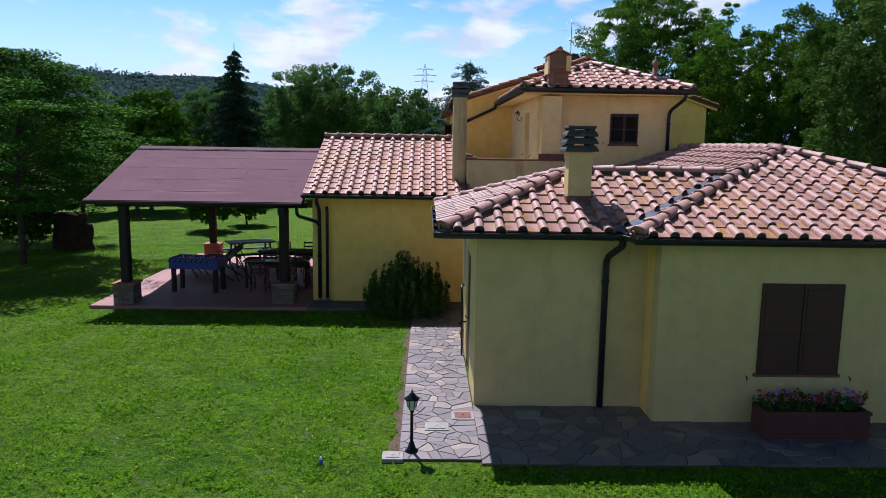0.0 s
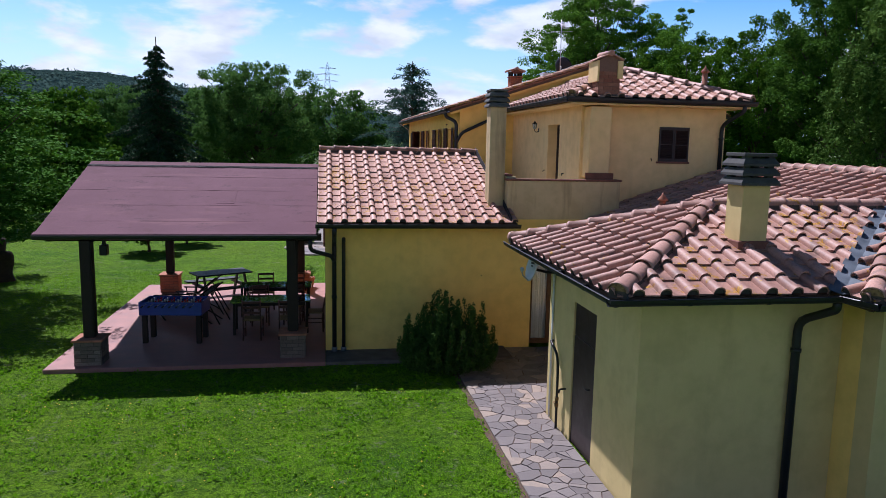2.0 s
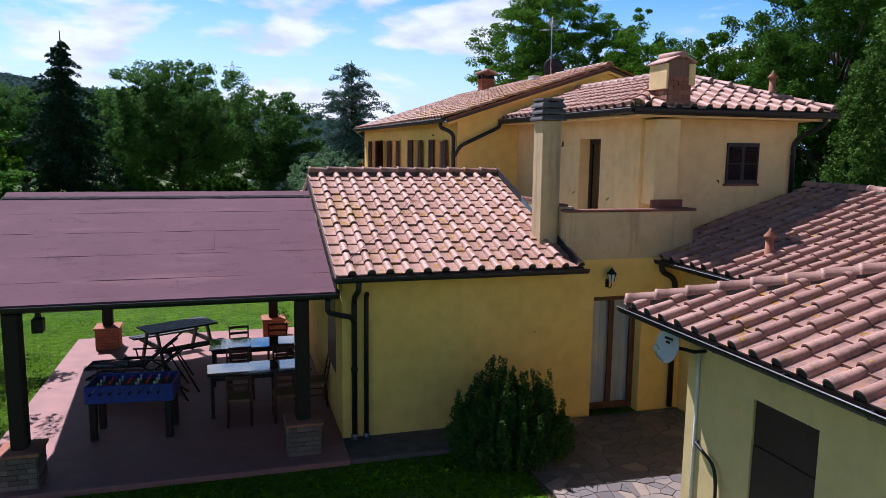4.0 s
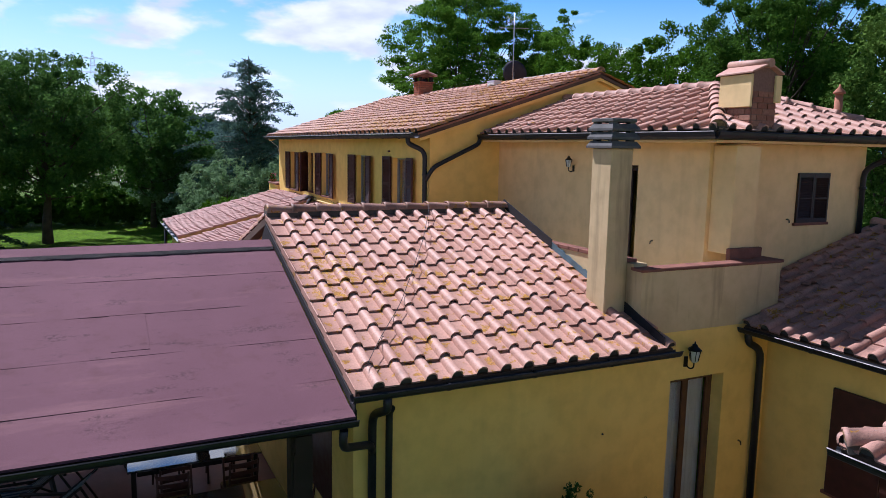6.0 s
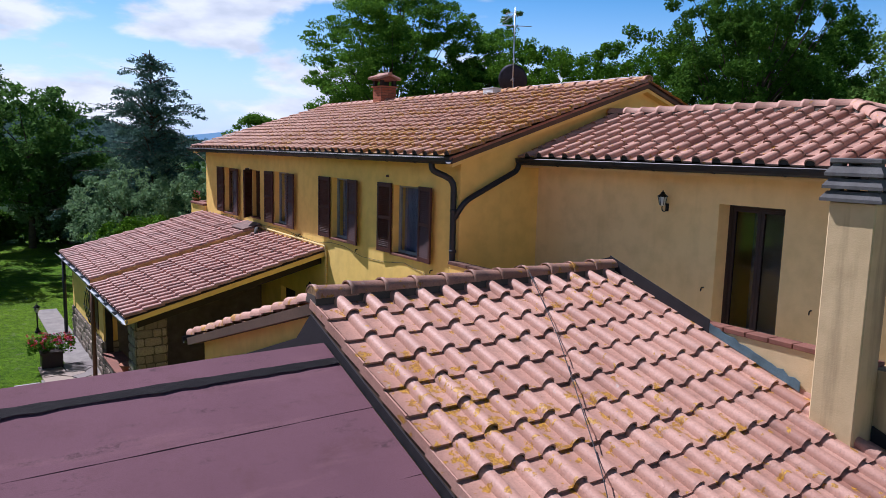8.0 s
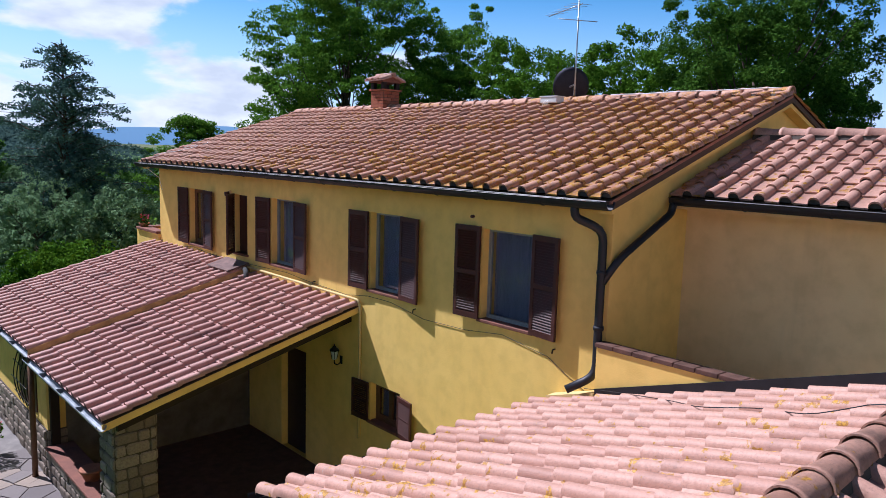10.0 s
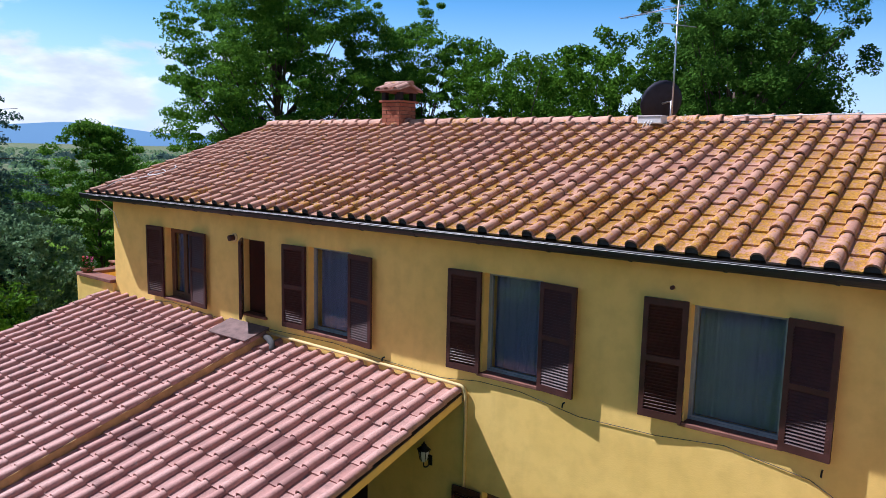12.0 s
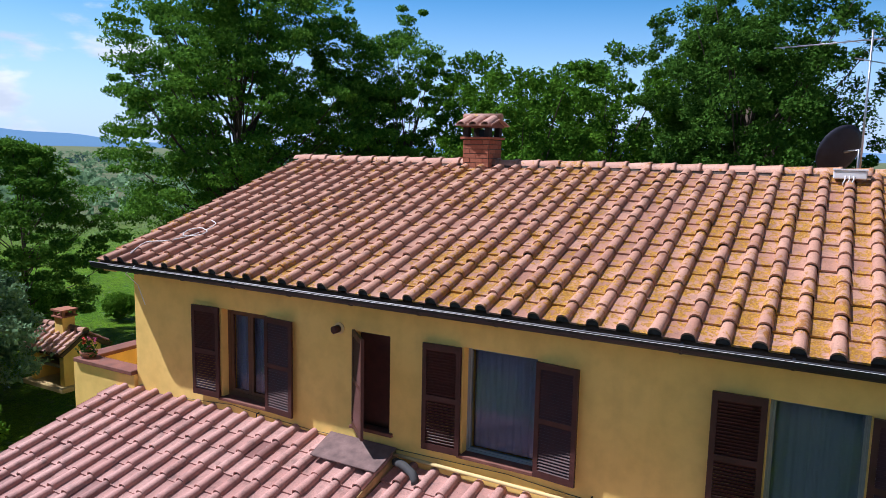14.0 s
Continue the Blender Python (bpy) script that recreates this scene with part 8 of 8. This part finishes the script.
def lay(roof, key, a, u, v, w, poly, near, skip, single):
    rnd = random.Random(len(key) + round(a.x * 10) + round(a.y * 7))
    us, vs = [p for p, q in poly], [q for p, q in poly]
    base = Matrix((u, v, w)).transposed().to_4x4()
    cols, rows = round((max(us) - min(us)) / PITCH), round(max(vs) / EXPOSE)
    du, dv = (max(us) - min(us)) / cols, max(vs) / rows
    whole, cut, eave = [], [], []
    for j in range(rows):
        for i in range(-1, cols + 1):
            p, q = min(us) + i * du, j * dv
            corners = [(p + 0.04, q + 0.04), (p + du - 0.04, q + 0.04), (p + 0.04, q + dv - 0.04), (p + du - 0.04, q + dv - 0.04)]
            ins = [inside(poly, *c) for c in corners]
            if not any(ins):
                continue
            o = a + u * p + v * q
            if skip and skip(a + u * (p + du / 2) + v * (q + dv / 2)):
                continue
            m = base.copy()
            m.translation = o + w * rnd.uniform(-0.004, 0.006) + u * rnd.uniform(-0.0035, 0.0035) + v * rnd.uniform(-0.009, 0.009)
            m = m @ pose(0, 0, 0, rnd.uniform(-0.5, 0.5), rnd.uniform(-0.7, 0.7), rnd.uniform(-0.55, 0.55)) @ Matrix.Diagonal((du / PITCH, dv / EXPOSE, 1, 1))
            if j == 0:
                eave.append(m)
            mid = o + u * (du / 2) + v * (dv / 2)
            (whole if all(ins) else cut).append((near(mid) if near else j * 0.01, m))
    plugs, plug_f = [], []
    for m in eave:
        k = len(plugs)
        plugs += [tuple(m @ Vector((0.236 + 0.062 * math.cos(t), -0.006, 0.022 + 0.066 * math.sin(t)))) for t in [math.pi * i / 8 for i in range(9)]]
        plug_f.append(tuple(range(k, k + 9)))
    if plugs:
        ob = new("mortar_plug", raw_mesh("mortar_plug", plugs, plug_f, M_PLUG))
        ob.parent = roof
        tagged(ob, kind="stuff")
    whole.sort(key=lambda t: t[0])
    if key not in T_MESH:
        T_MESH[key] = raw_mesh("tile", T_VS, T_FS, TILES[key][0])
        T_MESH[key].materials.append(TILES[key][1])
        for f in T_MESH[key].polygons:
            f.use_smooth = True
            f.material_index = int(f.index >= T_PAN)
    for _, m in whole[:single]:
        ob = new("tile", T_MESH[key])
        ob.parent = roof
        ob.matrix_basis = m
    verts, faces, slots = [], [], []
    for _, m in whole[single:]:
        k = len(verts)
        verts += [tuple(m @ Vector(p)) for p in T_VS]
        faces += [tuple(k + i for i in f) for f in T_FS]
        slots += T_SLOT
    for _, m in cut:
        bm = B()
        vv = [bm.verts.new(m @ Vector(p)) for p in T_VS]
        for f, slot in zip(T_FS, T_SLOT):
            bm.faces.new([vv[i] for i in f]).material_index = slot
        for i in range(len(poly)):
            (x0, y0), (x1, y1) = poly[i], poly[(i + 1) % len(poly)]
            if abs(y0) < 0.01 and abs(y1) < 0.01:
                continue
            e = (u * (x1 - x0) + v * (y1 - y0)).normalized()
            bmesh.ops.bisect_plane(bm, geom=bm.verts[:] + bm.edges[:] + bm.faces[:], plane_co=a + u * x0 + v * y0, plane_no=e.cross(w), clear_outer=True)
        k = len(verts)
        bm.verts.index_update()
        verts += [tuple(p.co) for p in bm.verts]
        faces += [tuple(k + q.index for q in f.verts) for f in bm.faces]
        slots += [f.material_index for f in bm.faces]
        bm.free()
    if verts:
        ob = new("tile_field", raw_mesh("tile_field", verts, faces, TILES[key][2]))
        ob.data.materials.append(TILES[key][3])
        ob.data.polygons.foreach_set("material_index", slots)
        ob.data.polygons.foreach_set("use_smooth", [True] * len(ob.data.polygons))
        ob.parent = roof
        tagged(ob, kind="stuff")


for row in FIELDS:
    lay(*row)


# ---- brick and rubble facings ----
M_RUBBLE = brick_mat("rubble_stone", (0.17, 0.135, 0.105), (0.31, 0.26, 0.205))
M_BRICK_BROWN = brick_mat("brick_brown", (0.25, 0.10, 0.07), (0.36, 0.19, 0.13))
FACING = {"red": (M_BRICK_RED, 0.235, 0.065), "grey": (M_BRICK_GREY, 0.235, 0.062), "brown": (M_BRICK_BROWN, 0.20, 0.075), "stone": (M_RUBBLE, 0.26, 0.17)}
UNIT = {}


def unit_piece(key, mat, rough):
    bm = B()
    box(bm, -0.5, 0.5, -0.5, 0.5, -0.5, 0.5)
    if rough:
        bmesh.ops.bevel(bm, geom=bm.edges[:], offset=0.13, segments=1, affect="EDGES")
        for v in bm.verts:
            v.co += Vector((noise.noise(v.co * 7), noise.noise(v.co * 7 + Vector((3, 0, 0))), noise.noise(v.co * 7 + Vector((0, 5, 0))))) * 0.09
    me = bpy.data.meshes.new("stone" if rough else "brick")
    bm.to_mesh(me)
    bm.free()
    me.materials.append(mat)
    return me


def face(owner, x0, x1, y0, y1, z0, z1, key):
    """Courses of bricks or stones round the four sides of a block."""
    mat, ln, ht = FACING[key]
    stone = key == "stone"
    if key not in UNIT:
        UNIT[key] = unit_piece(key, mat, stone)
    rnd = random.Random(round(x0 * 100 + y0 * 10))
    courses = max(1, round((z1 - z0) / (ht + 0.010)))
    ch = (z1 - z0) / courses
    for c in range(courses):
        for p, q, fixed, axis in ((x0, x1, y0, 0), (x0, x1, y1, 0), (y0, y1, x0, 1), (y0, y1, x1, 1)):
            a = p
            first = True
            while a < q - 0.02:
                w = ln * (rnd.uniform(0.55, 1.3) if stone else 1.0)
                if first and (c + axis) % 2:
                    w *= 0.5
                first = False
                b = min(q, a + w)
                if q - b < 0.06:
                    b = q
                mid, g = (a + b) / 2, 0.010 if not stone else 0.018
                out = rnd.uniform(0.0, 0.006) if not stone else rnd.uniform(0.0, 0.03)
                depth = 0.03 if not stone else 0.09
                h = ch - g if not stone else (ch - g) * rnd.uniform(0.86, 1.05)
                ob = new("stone" if stone else "brick", UNIT[key])
                ob.parent = owner
                ob.matrix_parent_inverse = Matrix.Translation(owner.location).inverted()
                s = 1 if fixed in (x1, y1) else -1
                o = fixed + s * (out + 0.006 - depth / 2 + 0.004)
                at = (mid, o) if axis == 0 else (o, mid)
                size = (b - a - g, depth) if axis == 0 else (depth, b - a - g)
                ob.matrix_basis = pose(at[0], at[1], z0 + ch * (c + 0.5), 0, 0, 0) @ Matrix.Diagonal((size[0], size[1], h, 1))
                a = b


for row in BRICKS:
    face(*row)


# ---- flagstones ----
def clip(poly, nx, ny, d):
    out = []
    for i in range(len(poly)):
        p, q = poly[i], poly[(i + 1) % len(poly)]
        sp, sq = p[0] * nx + p[1] * ny - d, q[0] * nx + q[1] * ny - d
        if sp <= 0:
            out.append(p)
        if (sp < 0 < sq) or (sq < 0 < sp):
            t = sp / (sp - sq)
            out.append((p[0] + (q[0] - p[0]) * t, p[1] + (q[1] - p[1]) * t))
    return out


def flags(owner, x0, x1, y0, y1, cell, seed, top=0.016):
    """Irregular paving: one stone for every scattered seed, with open joints."""
    rnd = random.Random(seed)
    pts = []
    nx, ny = max(2, round((x1 - x0) / cell)), max(2, round((y1 - y0) / cell))
    for i in range(nx):
        for j in range(ny):
            if rnd.random() > 0.16:
                pts.append((x0 + (i + 0.5 + rnd.uniform(-0.62, 0.62)) * (x1 - x0) / nx, y0 + (j + 0.5 + rnd.uniform(-0.62, 0.62)) * (y1 - y0) / ny))
    pts = [p for p in pts if x0 < p[0] < x1 and y0 < p[1] < y1]
    for k, (px, py) in enumerate(pts):
        poly = [(x0, y0), (x1, y0), (x1, y1), (x0, y1)]
        for m, (qx, qy) in enumerate(pts):
            dx, dy = qx - px, qy - py
            dist = math.hypot(dx, dy)
            if m == k or dist > 4.2 * cell:
                continue
            poly = clip(poly, dx / dist, dy / dist, (dx * (px + qx) / 2 + dy * (py + qy) / 2) / dist - 0.0045)
            if len(poly) < 3:
                break
        if len(poly) < 3:
            continue
        z = top + rnd.uniform(-0.004, 0.006)
        ring = []
        for i, (ax, ay) in enumerate(poly):
            bx_, by_ = poly[(i + 1) % len(poly)]
            ring.append((ax, ay))
            if math.hypot(bx_ - ax, by_ - ay) > 0.14:
                mx, my = (ax + bx_) / 2, (ay + by_) / 2
                s = rnd.uniform(0.0, 0.06)
                ring.append((mx + (px - mx) * s, my + (py - my) * s))
        n = len(ring)
        vs = [(a, b, 0.0) for a, b in ring] + [(px + (a - px) * 0.975, py + (b - py) * 0.975, z) for a, b in ring]
        fs = [tuple(range(n, 2 * n))] + [(i, (i + 1) % n, n + (i + 1) % n, n + i) for i in range(n)]
        ob = new("flagstone", raw_mesh("flagstone", vs, fs, M_FLAG))
        ob.parent = owner
        ob.matrix_parent_inverse = Matrix.Translation(owner.location).inverted()


flags(paving, -1.22, -0.16, 10.42, 19.5, 0.17, 101)
flags(paving, -0.158, 9.2, 10.30, 12.33, 0.235, 103)
flags(paving, -0.158, 2.40, 15.74, 19.5, 0.22, 107)
flags(path, -4.86, -3.66, 33.05, 36.6, 0.40, 109, 0.030)
